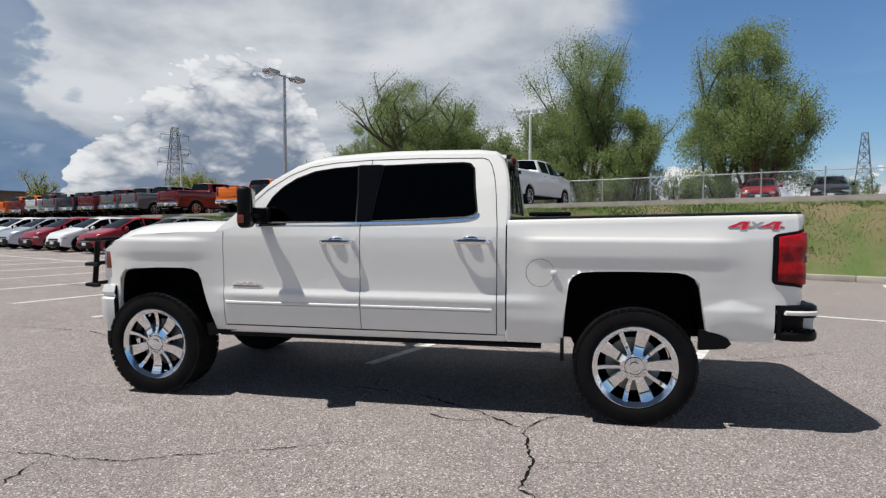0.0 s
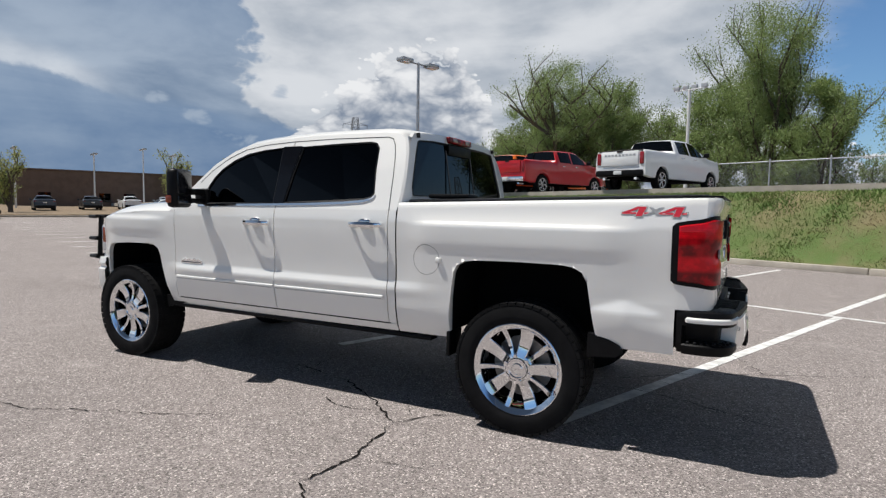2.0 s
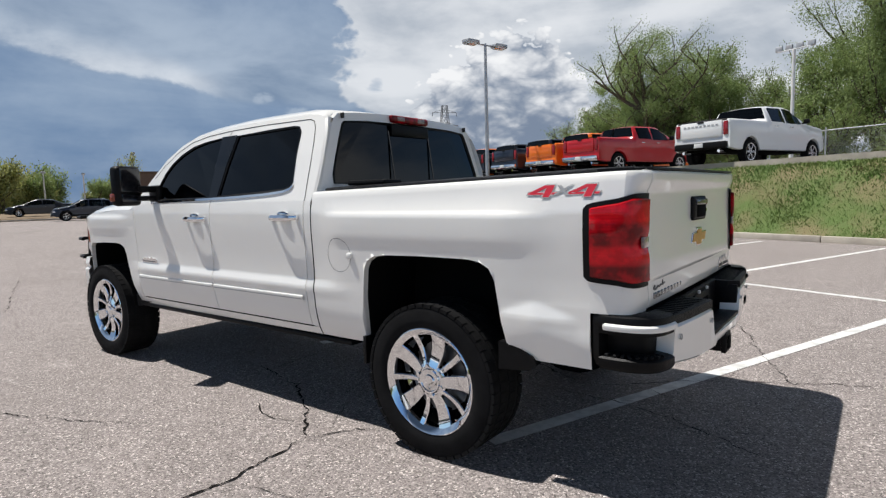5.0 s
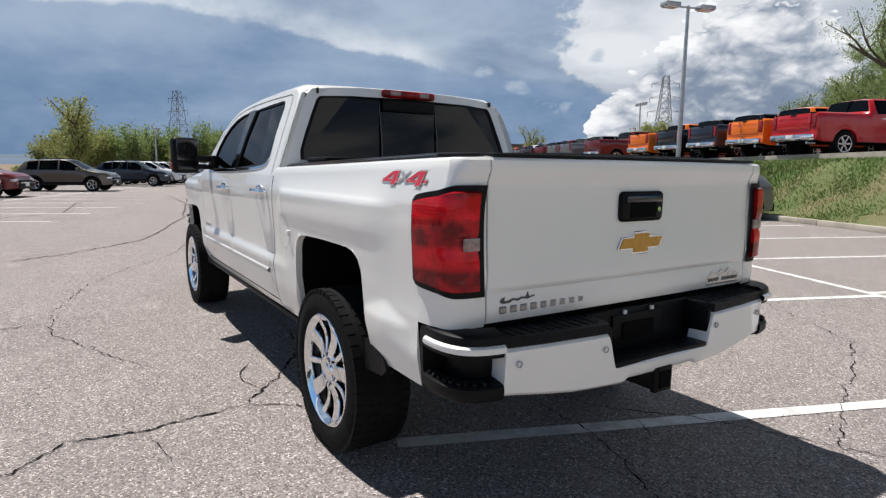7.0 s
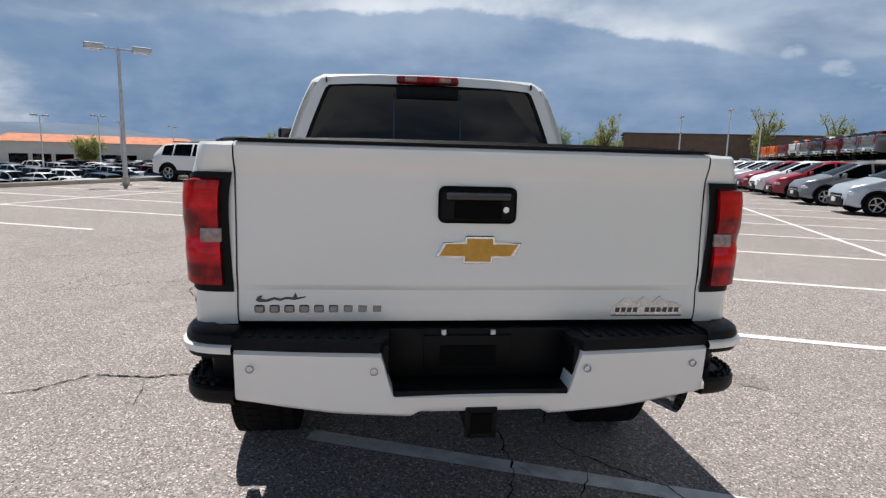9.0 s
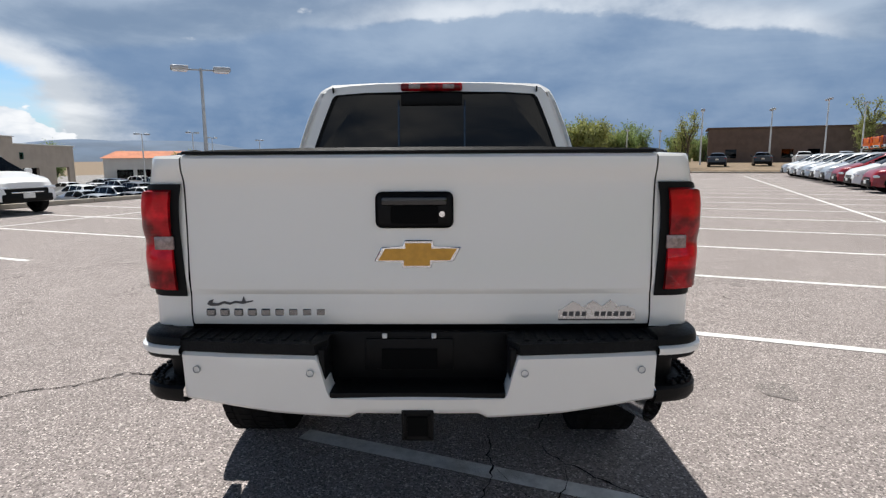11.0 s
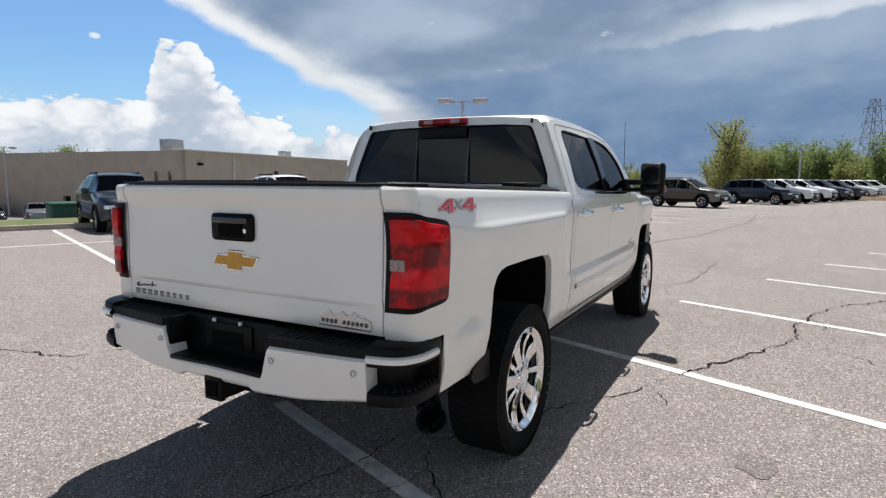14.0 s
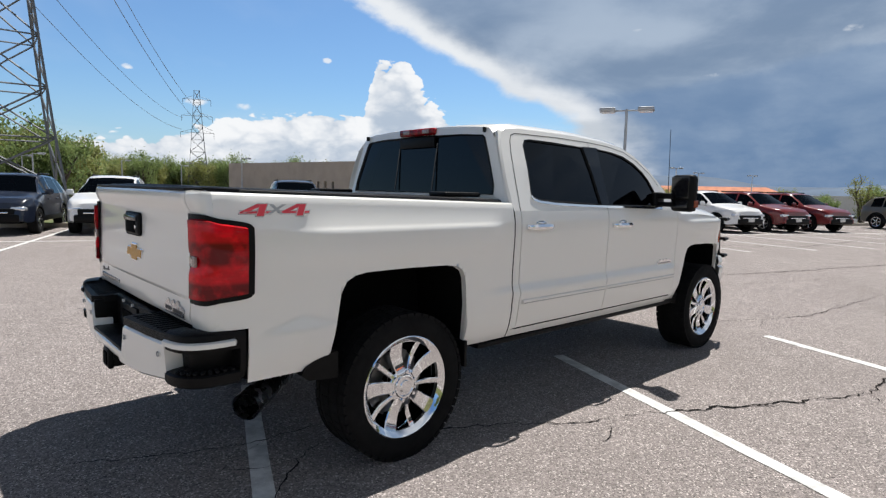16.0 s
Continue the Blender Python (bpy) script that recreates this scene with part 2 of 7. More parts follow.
def asphalt(name, light, dark, stain):
    m = bpy.data.materials.new(name)
    m.use_nodes = True
    nt = m.node_tree
    bs = nt.nodes["Principled BSDF"]
    vec = nt.nodes.new("ShaderNodeTexCoord").outputs["Object"]
    vo = nt.nodes.new("ShaderNodeTexVoronoi")
    nt.links.new(vec, vo.inputs["Vector"])
    vo.inputs["Scale"].default_value = 120
    sp = nt.nodes.new("ShaderNodeSeparateColor")
    nt.links.new(vo.outputs["Color"], sp.inputs[0])
    grain = mth(nt, "POWER", sp.outputs[0], 1.25)
    fine = noi(nt, vec, 240, 3, 0.7)
    col = mix(nt, mth(nt, "ADD", mth(nt, "MULTIPLY", grain, 0.6), mth(nt, "MULTIPLY", fine, 0.4)), dark, light)
    col = mix(nt, mth(nt, "MULTIPLY", ramp(nt, sp.outputs[1], 0.88, 0.96), 0.75), col, tuple(min(0.8, c * 1.75) for c in light))
    col = mix(nt, mth(nt, "MULTIPLY", ramp(nt, sp.outputs[2], 0.86, 0.95), 0.7), col, tuple(c * 0.6 for c in dark))
    big = noi(nt, vec, 0.35, 6, 0.6)
    mid = noi(nt, vec, 2.3, 6, 0.65)
    col = mix(nt, mth(nt, "MULTIPLY", ramp(nt, big, 0.42, 0.7), 0.30), col, stain)
    col = mix(nt, mth(nt, "MULTIPLY", ramp(nt, mid, 0.5, 0.78), 0.22), col, tuple(c * 1.22 for c in light))
    pits = ramp(nt, noi(nt, vec, 38, 3, 0.7), 0.66, 0.78)
    col = mix(nt, mth(nt, "MULTIPLY", pits, 0.45), col, dark)
    nt.links.new(col, bs.inputs["Base Color"])
    bs.inputs["Roughness"].default_value = 0.88
    bs.inputs["Specular IOR Level"].default_value = 0.25
    b = nt.nodes.new("ShaderNodeBump")
    b.inputs["Strength"].default_value = 0.7
    b.inputs["Distance"].default_value = 0.006
    nt.links.new(mth(nt, "ADD", mth(nt, "MULTIPLY", vo.outputs["Distance"], -1.0), mth(nt, "MULTIPLY", fine, 0.6)), b.inputs["Height"])
    nt.links.new(b.outputs[0], bs.inputs["Normal"])
    return m


def glass(name, tint, rough=0.01, dark=0.9):
    """Tinted car glass: a dark body under a clear gloss."""
    if name in MATS:
        return MATS[name]
    m = bpy.data.materials.new(name)
    m.use_nodes = True
    nt = m.node_tree
    nt.nodes.clear()
    out = nt.nodes.new("ShaderNodeOutputMaterial")
    tr = nt.nodes.new("ShaderNodeBsdfTransparent")
    tr.inputs[0].default_value = (*tint, 1)
    gl = nt.nodes.new("ShaderNodeBsdfGlossy")
    gl.inputs["Roughness"].default_value = rough
    fr = nt.nodes.new("ShaderNodeFresnel")
    fr.inputs[0].default_value = 1.52
    mx = nt.nodes.new("ShaderNodeMixShader")
    nt.links.new(mth(nt, "MINIMUM", mth(nt, "MULTIPLY", fr.outputs[0], 0.7), 1.0), mx.inputs[0])
    nt.links.new(tr.outputs[0], mx.inputs[1])
    nt.links.new(gl.outputs[0], mx.inputs[2])
    nt.links.new(mx.outputs[0], out.inputs[0])
    MATS[name] = m
    return m


def paint(name, colour, flake=0.0, rough=0.28, metal=0.0):
    return mat("paint_" + name, colour, rough=rough, metal=metal, coat=0.6, spec=0.35)


M_ASPHALT = asphalt("asphalt", (0.465, 0.409, 0.384), (0.092, 0.081, 0.077), (0.190, 0.167, 0.156))
M_ASPHALT_UP = asphalt("asphalt_upper", (0.36, 0.34, 0.32), (0.16, 0.15, 0.145), (0.2, 0.19, 0.18))
M_LINE = mat("line_paint", (0.80, 0.79, 0.76), 0.8, vary=0.35, scale=9, fine=70, bump=0.4, bscale=120)
M_CRACK = mat("crack", (0.016, 0.0145, 0.0135), 0.95, spec=0.03)
M_CONC = mat("concrete", (0.48, 0.43, 0.36), 0.9, vary=0.25, scale=2.0, bump=0.5, bscale=50)
M_GRASS_G = mat("turf", (0.095, 0.145, 0.036), 0.95, second=(0.205, 0.165, 0.085), vary=0.5, scale=0.9, fine=22, bump=1.0, bscale=30)
M_BLADE = mat("grass_blade", (0.14, 0.23, 0.048), 0.7, second=(0.19, 0.24, 0.065), vary=0.3, scale=1.2)
M_DRY = mat("dry_grass", (0.29, 0.225, 0.12), 0.9, vary=0.3)
M_DIRT = mat("dirt", (0.26, 0.19, 0.12), 0.95, vary=0.4, scale=2, bump=0.8)
M_RUBBER = mat("tyre_rubber", (0.011, 0.011, 0.0115), 0.85, spec=0.1, vary=0.3, scale=9, bump=0.15)
M_BLACK = mat("black_plastic", (0.006, 0.006, 0.0065), 0.45, spec=0.14, vary=0.3, scale=20, bump=0.12, bscale=300)
# near-black fill for hollows: their shade is put into the colour
M_SHADE = mat("shade_black", (0.006, 0.006, 0.006), 0.9, spec=0.04)
M_CHROME = mat("chrome", (0.82, 0.83, 0.85), 0.05, metal=1.0)
M_ALLOY = mat("alloy", (0.55, 0.56, 0.58), 0.25, metal=1.0, vary=0.1)
M_GALV = mat("galvanised_steel", (0.50, 0.51, 0.52), 0.5, metal=0.7, vary=0.2, scale=5)
M_STEEL = mat("tower_steel", (0.16, 0.17, 0.18), 0.6, metal=0.3, vary=0.2)
M_WHITEPOST = mat("white_post", (0.72, 0.72, 0.70), 0.5, vary=0.1)
M_RED_L = mat("tail_red", (0.26, 0.004, 0.008), 0.2, coat=0.5, spec=0.5)
M_AMBER = mat("amber_lens", (0.26, 0.045, 0.012), 0.25, coat=0.5)
M_CLEAR = mat("lamp_clear", (0.75, 0.77, 0.8), 0.08, metal=0.6)
M_BARK = mat("bark", (0.12, 0.092, 0.068), 0.95, vary=0.4, scale=3, bump=1.0, bscale=18)
M_GLASS = glass("tinted_glass", (0.010, 0.0105, 0.012))
M_GLASS_L = glass("car_glass", (0.16, 0.18, 0.18))


def leaf_mat(name, a, b):
    m = bpy.data.materials.new(name)
    m.use_nodes = True
    nt = m.node_tree
    bs = nt.nodes["Principled BSDF"]
    geo = nt.nodes.new("ShaderNodeNewGeometry")
    vec = nt.nodes.new("ShaderNodeTexCoord").outputs["Object"]
    f = mth(nt, "ADD", mth(nt, "MULTIPLY", geo.outputs["Random Per Island"], 0.55), mth(nt, "MULTIPLY", noi(nt, vec, 0.45, 3), 0.55))
    put(nt, bs.inputs["Base Color"], mix(nt, f, a, b))
    bs.inputs["Roughness"].default_value = 0.6
    tl = nt.nodes.new("ShaderNodeBsdfTranslucent")
    put(nt, tl.inputs[0], mix(nt, f, tuple(c * 1.2 for c in a), tuple(c * 1.2 for c in b)))
    mx = nt.nodes.new("ShaderNodeMixShader")
    mx.inputs[0].default_value = 0.4
    nt.links.new(bs.outputs[0], mx.inputs[1]); nt.links.new(tl.outputs[0], mx.inputs[2])
    nt.links.new(mx.outputs[0], nt.nodes["Material Output"].inputs[0])
    return m


M_LEAF = leaf_mat("leaf", (0.085, 0.138, 0.040), (0.325, 0.405, 0.145))
M_LEAF_Y = leaf_mat("leaf_spring", (0.19, 0.215, 0.06), (0.36, 0.37, 0.13))


# ---- mesh helpers ----
def obj(name, bm, material, parent=None, smooth=False, label=""):
    me = bpy.data.meshes.new(name)
    bm.to_mesh(me)
    bm.free()
    if smooth:
        me.polygons.foreach_set("use_smooth", [True] * len(me.polygons))
        me.set_sharp_from_angle(angle=radians(35))
    for m in (material if isinstance(material, (list, tuple)) else [material]):
        me.materials.append(m)
    ob = new(name, me)
    ob.parent = parent
    if label:
        ob["label"] = label
    return ob


def part(name, bm, material, parent, label="", smooth=True):
    return obj(name, bm, material, parent, smooth, label)


def thing(name, label, category, group="", kind="", at=None):
    e = new(name)
    e.empty_display_size = 0.2
    if at is not None:
        e.matrix_basis = at
    return tagged(e, label, category, group, kind)


def box(bm, cx, cy, cz, sx, sy, sz, bev=0.0, m=None, seg=2):
    r = bmesh.ops.create_cube(bm, size=1, matrix=(m or Matrix.Identity(4)) @ Matrix.Translation((cx, cy, cz)) @ Matrix.Diagonal((sx, sy, sz, 1)))
    if bev:
        es = list({e for vtx in r["verts"] for e in vtx.link_edges})
        bmesh.ops.bevel(bm, geom=es, offset=bev, segments=seg, affect="EDGES", profile=0.5)
    return bm


def cyl(bm, p, q, r0, r1=None, seg=12, caps=True):
    p, q = Vector(p), Vector(q)
    d = q - p
    m = Matrix.Translation((p + q) / 2) @ d.to_track_quat("Z", "Y").to_matrix().to_4x4()
    bmesh.ops.create_cone(bm, cap_ends=caps, segments=seg, radius1=r0, radius2=r0 if r1 is None else r1, depth=d.length, matrix=m)
    return bm


def grid_mesh(bm, rows, closed=False):
    """Skin a list of rows of points with quads; folded faces are skipped."""
    vs = [[bm.verts.new(p) for p in row] for row in rows]
    for a, b in zip(vs, vs[1:]):
        cols = range(len(a)) if closed else range(len(a) - 1)
        for j in cols:
            k = (j + 1) % len(a)
            q = [a[j], a[k], b[k], b[j]]
            pts = []
            for vtx in q:
                if not any((vtx.co - o.co).length < 1e-5 for o in pts):
                    pts.append(vtx)
            if len(pts) > 2:
                bm.faces.new(pts)
    return vs


def lathe(bm, prof, seg=32, axis="Y"):
    """Turn (radius, along) points about an axis."""
    rows = []
    for i in range(seg + 1):
        a = 2 * math.pi * (i % seg) / seg
        rows.append([(r * math.cos(a), h, r * math.sin(a)) for r, h in prof])
    grid_mesh(bm, rows)
    bmesh.ops.remove_doubles(bm, verts=bm.verts, dist=1e-5)
    bmesh.ops.recalc_face_normals(bm, faces=bm.faces)
    return bm


def plate(bm, pts, thick, frame_m):
    """A flat outline in local XY given depth along local Z, at a pose."""
    a = [bm.verts.new(frame_m @ Vector((x, y, 0))) for x, y in pts]
    b = [bm.verts.new(frame_m @ Vector((x, y, thick))) for x, y in pts]
    bm.faces.new(b)
    bm.faces.new(a[::-1])
    for i in range(len(a)):
        j = (i + 1) % len(a)
        bm.faces.new((a[i], a[j], b[j], b[i]))
    return bm


def sstep(x, a, b):
    t = min(1.0, max(0.0, (x - a) / (b - a)))
    return t * t * (3 - 2 * t)


def lerp_table(x, tab):
    if x <= tab[0][0]:
        return tab[0][1]
    for (x0, y0), (x1, y1) in zip(tab, tab[1:]):
        if x <= x1:
            return y0 + (y1 - y0) * (x - x0) / (x1 - x0)
    return tab[-1][1]


# ---- ground ----
def upper_z(n):
    return 2.10 - 0.012 * max(n, -10)


def build_ground():
    # one wide sheet to the horizon, falling away beyond the far kerb
    bm = bmesh.new()
    ns = [-1800, -600, -200, -90, -60, -40, -20, 0, 20, 40, 53.8, 54.2, 65, 90, 200, 600, 1800]
    vs = [-1800, -600, -200, -120, -60, -34, -27, -23, -20, -17.5, -12, -6, 0, 6, 12.0, 30, 60, 200, 600, 1800]

    def z(n, v):
        zz = -2.3 * sstep(-v, 17.8, 27.5)
        far = 0.25 + 0.012 * min(60, max(0, n - 54)) if n > 54 and v > -17.6 else 0
        return zz + (far if v > -17.6 else 0) - 0.02 * (v < 12.05 and v > -17.55 and n < 54.1)
    rows = [[P(n, v, z(n, v) - (0.03 if -17.55 < v < 12.05 and n < 54.1 else 0)) for v in vs] for n in ns]
    grid_mesh(bm, rows)
    tagged(obj("ground", bm, M_DIRT), "dry tan ground with sparse grass around the lots", "ground", kind="structure")
    # the car park
    bm = bmesh.new()
    rows = [[P(n, v, 0) for v in (-17.4, -10, -4, 2, 6, 11.95)] for n in (-90, -40, -20, 0, 20, 40, 54.0)]
    grid_mesh(bm, rows)
    tagged(obj("road", bm, M_ASPHALT), "weathered grey asphalt car park with worn aggregate", "car park", kind="structure")
    bm = bmesh.new()
    rows = [[P(n, v, -2.26 - 0.02 * (v < -30)) for v in (-140, -80, -50, -27)] for n in (-120, -60, 0, 60, 110)]
    grid_mesh(bm, rows)
    tagged(obj("road", bm, M_ASPHALT_UP), "lower grey asphalt car park full of cars", "car park", kind="structure")


build_ground()


def ribbon(bm, pts, width, z, ragged=0.0):
    rows = []
    for i, p in enumerate(pts):
        p = Vector((p[0], p[1], 0))
        a = Vector((*pts[max(0, i - 1)][:2], 0))
        b = Vector((*pts[min(len(pts) - 1, i + 1)][:2], 0))
        t = (b - a).normalized()
        s = Vector((-t.y, t.x, 0))
        w = width * (1 + ragged * random.uniform(-1, 1)) / 2
        rows.append([p - s * w + Vector((0, 0, z)), p + s * w + Vector((0, 0, z))])
    grid_mesh(bm, rows)


def build_lines():
    rnd = random.Random(4)

    def line(n0, v0, n1, v1, w=0.105, lift=0.004):
        bm = bmesh.new()
        a, b = P(n0, v0), P(n1, v1)
        k = max(2, int((b - a).length / 0.25))
        pts = [a.lerp(b, i / k) for i in range(k + 1)]
        ribbon(bm, pts, w, lift, 0.05)
        tagged(obj("parking_line", bm, M_LINE), "worn white painted parking line on asphalt", "road marking", "parking lines", "structure")
    for k in range(-8, 18):
        n = -0.42 + 2.55 * k + (0.10 if k > 0 else 0.0)
        line(n, -0.55, n, 5.32)
        line(n + 0.15, 5.42, n + 0.15, 11.5)
    line(-22, 5.37, 46, 5.37, lift=0.0045)
    for k in range(-10, 19):
        n = -2.36 + 2.47 * k
        line(n, -7.45, n, -12.55)
        line(n, -12.65, n, -17.0)
    line(-28, -12.6, 46, -12.6, lift=0.0045)


build_lines()


def kerb(pts, h=0.15, w=0.16):
    """A concrete kerb as single castings, end to end."""
    for (n0, v0), (n1, v1) in zip(pts, pts[1:]):
        a, b = P(n0, v0), P(n1, v1)
        L = (b - a).length
        k = max(1, int(L / 3.0))
        d = (b - a).normalized()
        ang = math.atan2(d.y, d.x)
        for i in range(k):
            c = a + d * (L * (i + 0.5) / k)
            bm = bmesh.new()
            box(bm, 0, 0, h / 2 - 0.03, L / k - 0.012, w, h + 0.06, 0.025)
            ob = obj("kerb", bm, M_CONC, smooth=True)
            ob.matrix_basis = Matrix.Translation(c) @ Matrix.Rotation(ang, 4, "Z")
            tagged(ob, "pale weathered concrete kerb stone beside the asphalt", "kerb", "kerb stones", "structure")


kerb([(-30, 12.03), (50, 12.03)])
kerb([(-30, -17.48), (2.9, -17.48)])
kerb([(8, -17.48), (52, -17.48)])
kerb([(54.0, -9), (54.0, 11.8)])


def build_bank():
    """Grass bank from the kerb up to the wall of the upper lot."""
    bm = bmesh.new()
    rows = []
    for i in range(161):
        n = -34 + 90 * i / 160
        top = upper_z(n) - 0.12
        row = []
        for j in range(15):
            s = j / 14
            v = 12.1 + 2.5 * s
            z = 0.12 + (top - 0.12) * sstep(s, -0.05, 1.02) * (0.94 + 0.06 * s)
            z += 0.05 * noise.noise(Vector((n * 0.9, v * 1.4, 3))) * (0 < j < 14)
            row.append(P(n, v, z))
        rows.append(row)
    grid_mesh(bm, rows)
    tagged(obj("bank", bm, M_GRASS_G, smooth=True), "sloping bank of patchy green grass and bare earth", "grass bank", kind="structure")
    rnd = random.Random(9)
    for name, material, count, hmin, hmax, lab, patch in (("grass", M_BLADE, 150000, 0.03, 0.085, "tufts of green spring grass on the bank", 1), ("dry_grass", M_DRY, 75000, 0.025, 0.07, "dead tan grass stalks on the bank", -1)):
        verts, faces = [], []
        for _ in range(count):
            n = rnd.uniform(-16, 30)
            s = rnd.random()
            v = 12.12 + 2.45 * s
            c = noise.noise(Vector((n * 0.55, v * 0.9, 7.7))) + 0.35 * noise.noise(Vector((n * 2.2, v * 2.5, 1.7))) + 0.5 * (s - 0.30) + 0.36 * min(1, max(-0.8, n / 3.0))
            if c * patch < (-0.02 if patch > 0 else -0.12):
                continue
            top = upper_z(n) - 0.12
            z = 0.12 + (top - 0.12) * sstep(s, -0.05, 1.02) * (0.94 + 0.06 * s) - 0.03
            h = rnd.uniform(hmin, hmax) * (1 + 0.5 * max(0, c))
            a = rnd.uniform(0, 6.28)
            w = 0.015
            lean = rnd.uniform(0.1, 1.2) * h
            p = P(n, v, z)
            b = rnd.uniform(0, 6.28)
            k = len(verts)
            verts += [(p.x - w * math.cos(a), p.y - w * math.sin(a), z), (p.x + w * math.cos(a), p.y + w * math.sin(a), z),
                      (p.x + lean * math.cos(b), p.y + lean * math.sin(b), z + h)]
            faces.append((k, k + 1, k + 2))
        me = bpy.data.meshes.new(name)
        me.from_pydata(verts, [], faces)
        me.materials.append(material)
        tagged(new(name, me), lab, "grass", kind="stuff")
    # upper lot slab with its low wall
    bm = bmesh.new()
    rows = [[P(n, v, upper_z(n) - dz) for v, dz in ((14.62, 0.35), (14.62, -0.06), (14.8, -0.06), (14.8, 0.0), (28, -0.15), (36, -0.3))] for n in (-34, -20, -10, 0, 10, 20, 30, 40, 50, 70, 120)]
    grid_mesh(bm, rows)
    tagged(obj("upper_lot", bm, [M_CONC, M_ASPHALT_UP]), "raised grey car park behind a low concrete edge", "car park", kind="structure")
    up = bpy.data.objects["upper_lot"].data
    for i, poly in enumerate(up.polygons):
        poly.material_index = 0 if i % 5 < 3 else 1


build_bank()

# ---- parked vehicles ----
def outward(bm, c):
    """Turn the faces of an open shell away from a point inside it."""
    bm.normal_update()
    c = Vector(c)
    for f in bm.faces:
        if f.normal.dot(f.calc_center_median() - c) < 0:
            f.normal_flip()
    return bm


def wheel_parts(root, x, y, r, w, rim_r, spokes, rim_mat, side):
    """Tyre with a rim under it; side is +1 or -1, the outer face."""
    bm = bmesh.new()
    lathe(bm, [(rim_r, -w * 0.42), (rim_r + 0.02, -w * 0.5), (r * 0.93, -w * 0.5), (r, -w * 0.36), (r, w * 0.36), (r * 0.93, w * 0.5), (rim_r + 0.02, w * 0.5), (rim_r, w * 0.42)], 28)
    ty = part("tyre", bm, M_RUBBER, root)
    ty.matrix_basis = Matrix.Translation((x, y, r))
    bm = bmesh.new()
    lathe(bm, [(rim_r, -w * 0.42), (rim_r, w * 0.42), (rim_r * 0.93, w * 0.44), (rim_r * 0.88, w * 0.3), (rim_r * 0.86, -w * 0.1), (0.02, -w * 0.1)], 28)
    d = part("barrel", bm, M_BLACK, ty)
    bm = bmesh.new()
    for k in range(spokes):
        a = 2 * math.pi * k / spokes
        box(bm, rim_r * 0.5, side * w * 0.33, 0, rim_r * 0.95, 0.03, rim_r * 0.26, 0.008, Matrix.Rotation(a, 4, "Y"), 1)
    cyl(bm, (0, side * w * 0.24, 0), (0, side * w * 0.40, 0), rim_r * 0.22, seg=14)
    rr = [(rim_r * 0.90, side * w * 0.30), (rim_r * 0.90, side * w * 0.43), (rim_r, side * w * 0.45), (rim_r, side * w * 0.40)]
    b2 = bmesh.new()
    lathe(b2, rr, 28)
    me = bpy.data.meshes.new("tmp")
    b2.to_mesh(me); b2.free()
    bm.from_mesh(me)
    bpy.data.meshes.remove(me)
    part("rim", bm, rim_mat, ty)
    return ty


KINDS = {
    # length, width, wheel x rear, front, radius, belt, roof half-width, top line, window spans, windshield span, rear glass span
    "pickup": dict(L=5.9, W=2.06, xr=-1.86, xf=1.87, r=0.41, base=0.46, belt=1.36, rw=0.74,
                   top=[(-2.93, 1.36), (-2.9, 1.42), (-0.98, 1.42), (-0.93, 1.5), (-0.84, 1.88), (-0.6, 1.93), (0.35, 1.94), (0.75, 1.88), (1.55, 1.40), (1.75, 1.37), (2.7, 1.27), (2.9, 1.12), (2.95, 0.9)],
                   wins=[(-0.68, 0.12), (0.20, 1.12)], shield=(0.78, 1.5), back=(-0.93, -0.84)),
    "suv": dict(L=4.30, W=1.82, xr=-1.30, xf=1.34, r=0.355, base=0.32, belt=1.05, rw=0.62,
                top=[(-2.08, 0.95), (-2.06, 1.08), (-1.98, 1.24), (-1.76, 1.50), (-1.5, 1.575), (-0.9, 1.625), (-0.1, 1.645), (0.25, 1.59), (1.10, 1.11), (1.35, 1.06), (1.95, 0.96), (2.13, 0.85), (2.22, 0.6)],
                wins=[(-1.62, -1.12), (-1.05, -0.22), (-0.14, 0.78)], shield=(0.28, 1.06), back=(-2.02, -1.74)),
    "hatch": dict(L=4.17, W=1.77, xr=-1.30, xf=1.30, r=0.325, base=0.22, belt=1.0, rw=0.56,
                  top=[(-2.05, 0.85), (-2.02, 1.02), (-1.85, 1.24), (-1.55, 1.50), (-1.0, 1.58), (-0.1, 1.60), (0.25, 1.53), (1.2, 1.06), (1.42, 0.99), (1.9, 0.86), (2.04, 0.72), (2.08, 0.5)],
                  wins=[(-1.55, -1.05), (-1.0, -0.16), (-0.08, 0.92)], shield=(0.28, 1.14), back=(-2.0, -1.55)),
    "sedan": dict(L=4.75, W=1.83, xr=-1.38, xf=1.42, r=0.33, base=0.2, belt=0.95, rw=0.55,
                  top=[(-2.36, 0.8), (-2.33, 1.0), (-1.75, 1.07), (-1.05, 1.38), (-0.6, 1.44), (0.1, 1.45), (0.4, 1.38), (1.15, 1.02), (1.4, 0.97), (2.2, 0.8), (2.34, 0.66), (2.38, 0.45)],
                  wins=[(-1.15, -0.3), (-0.22, 0.75)], shield=(0.42, 1.1), back=(-1.72, -1.08)),
}
CARS = {}


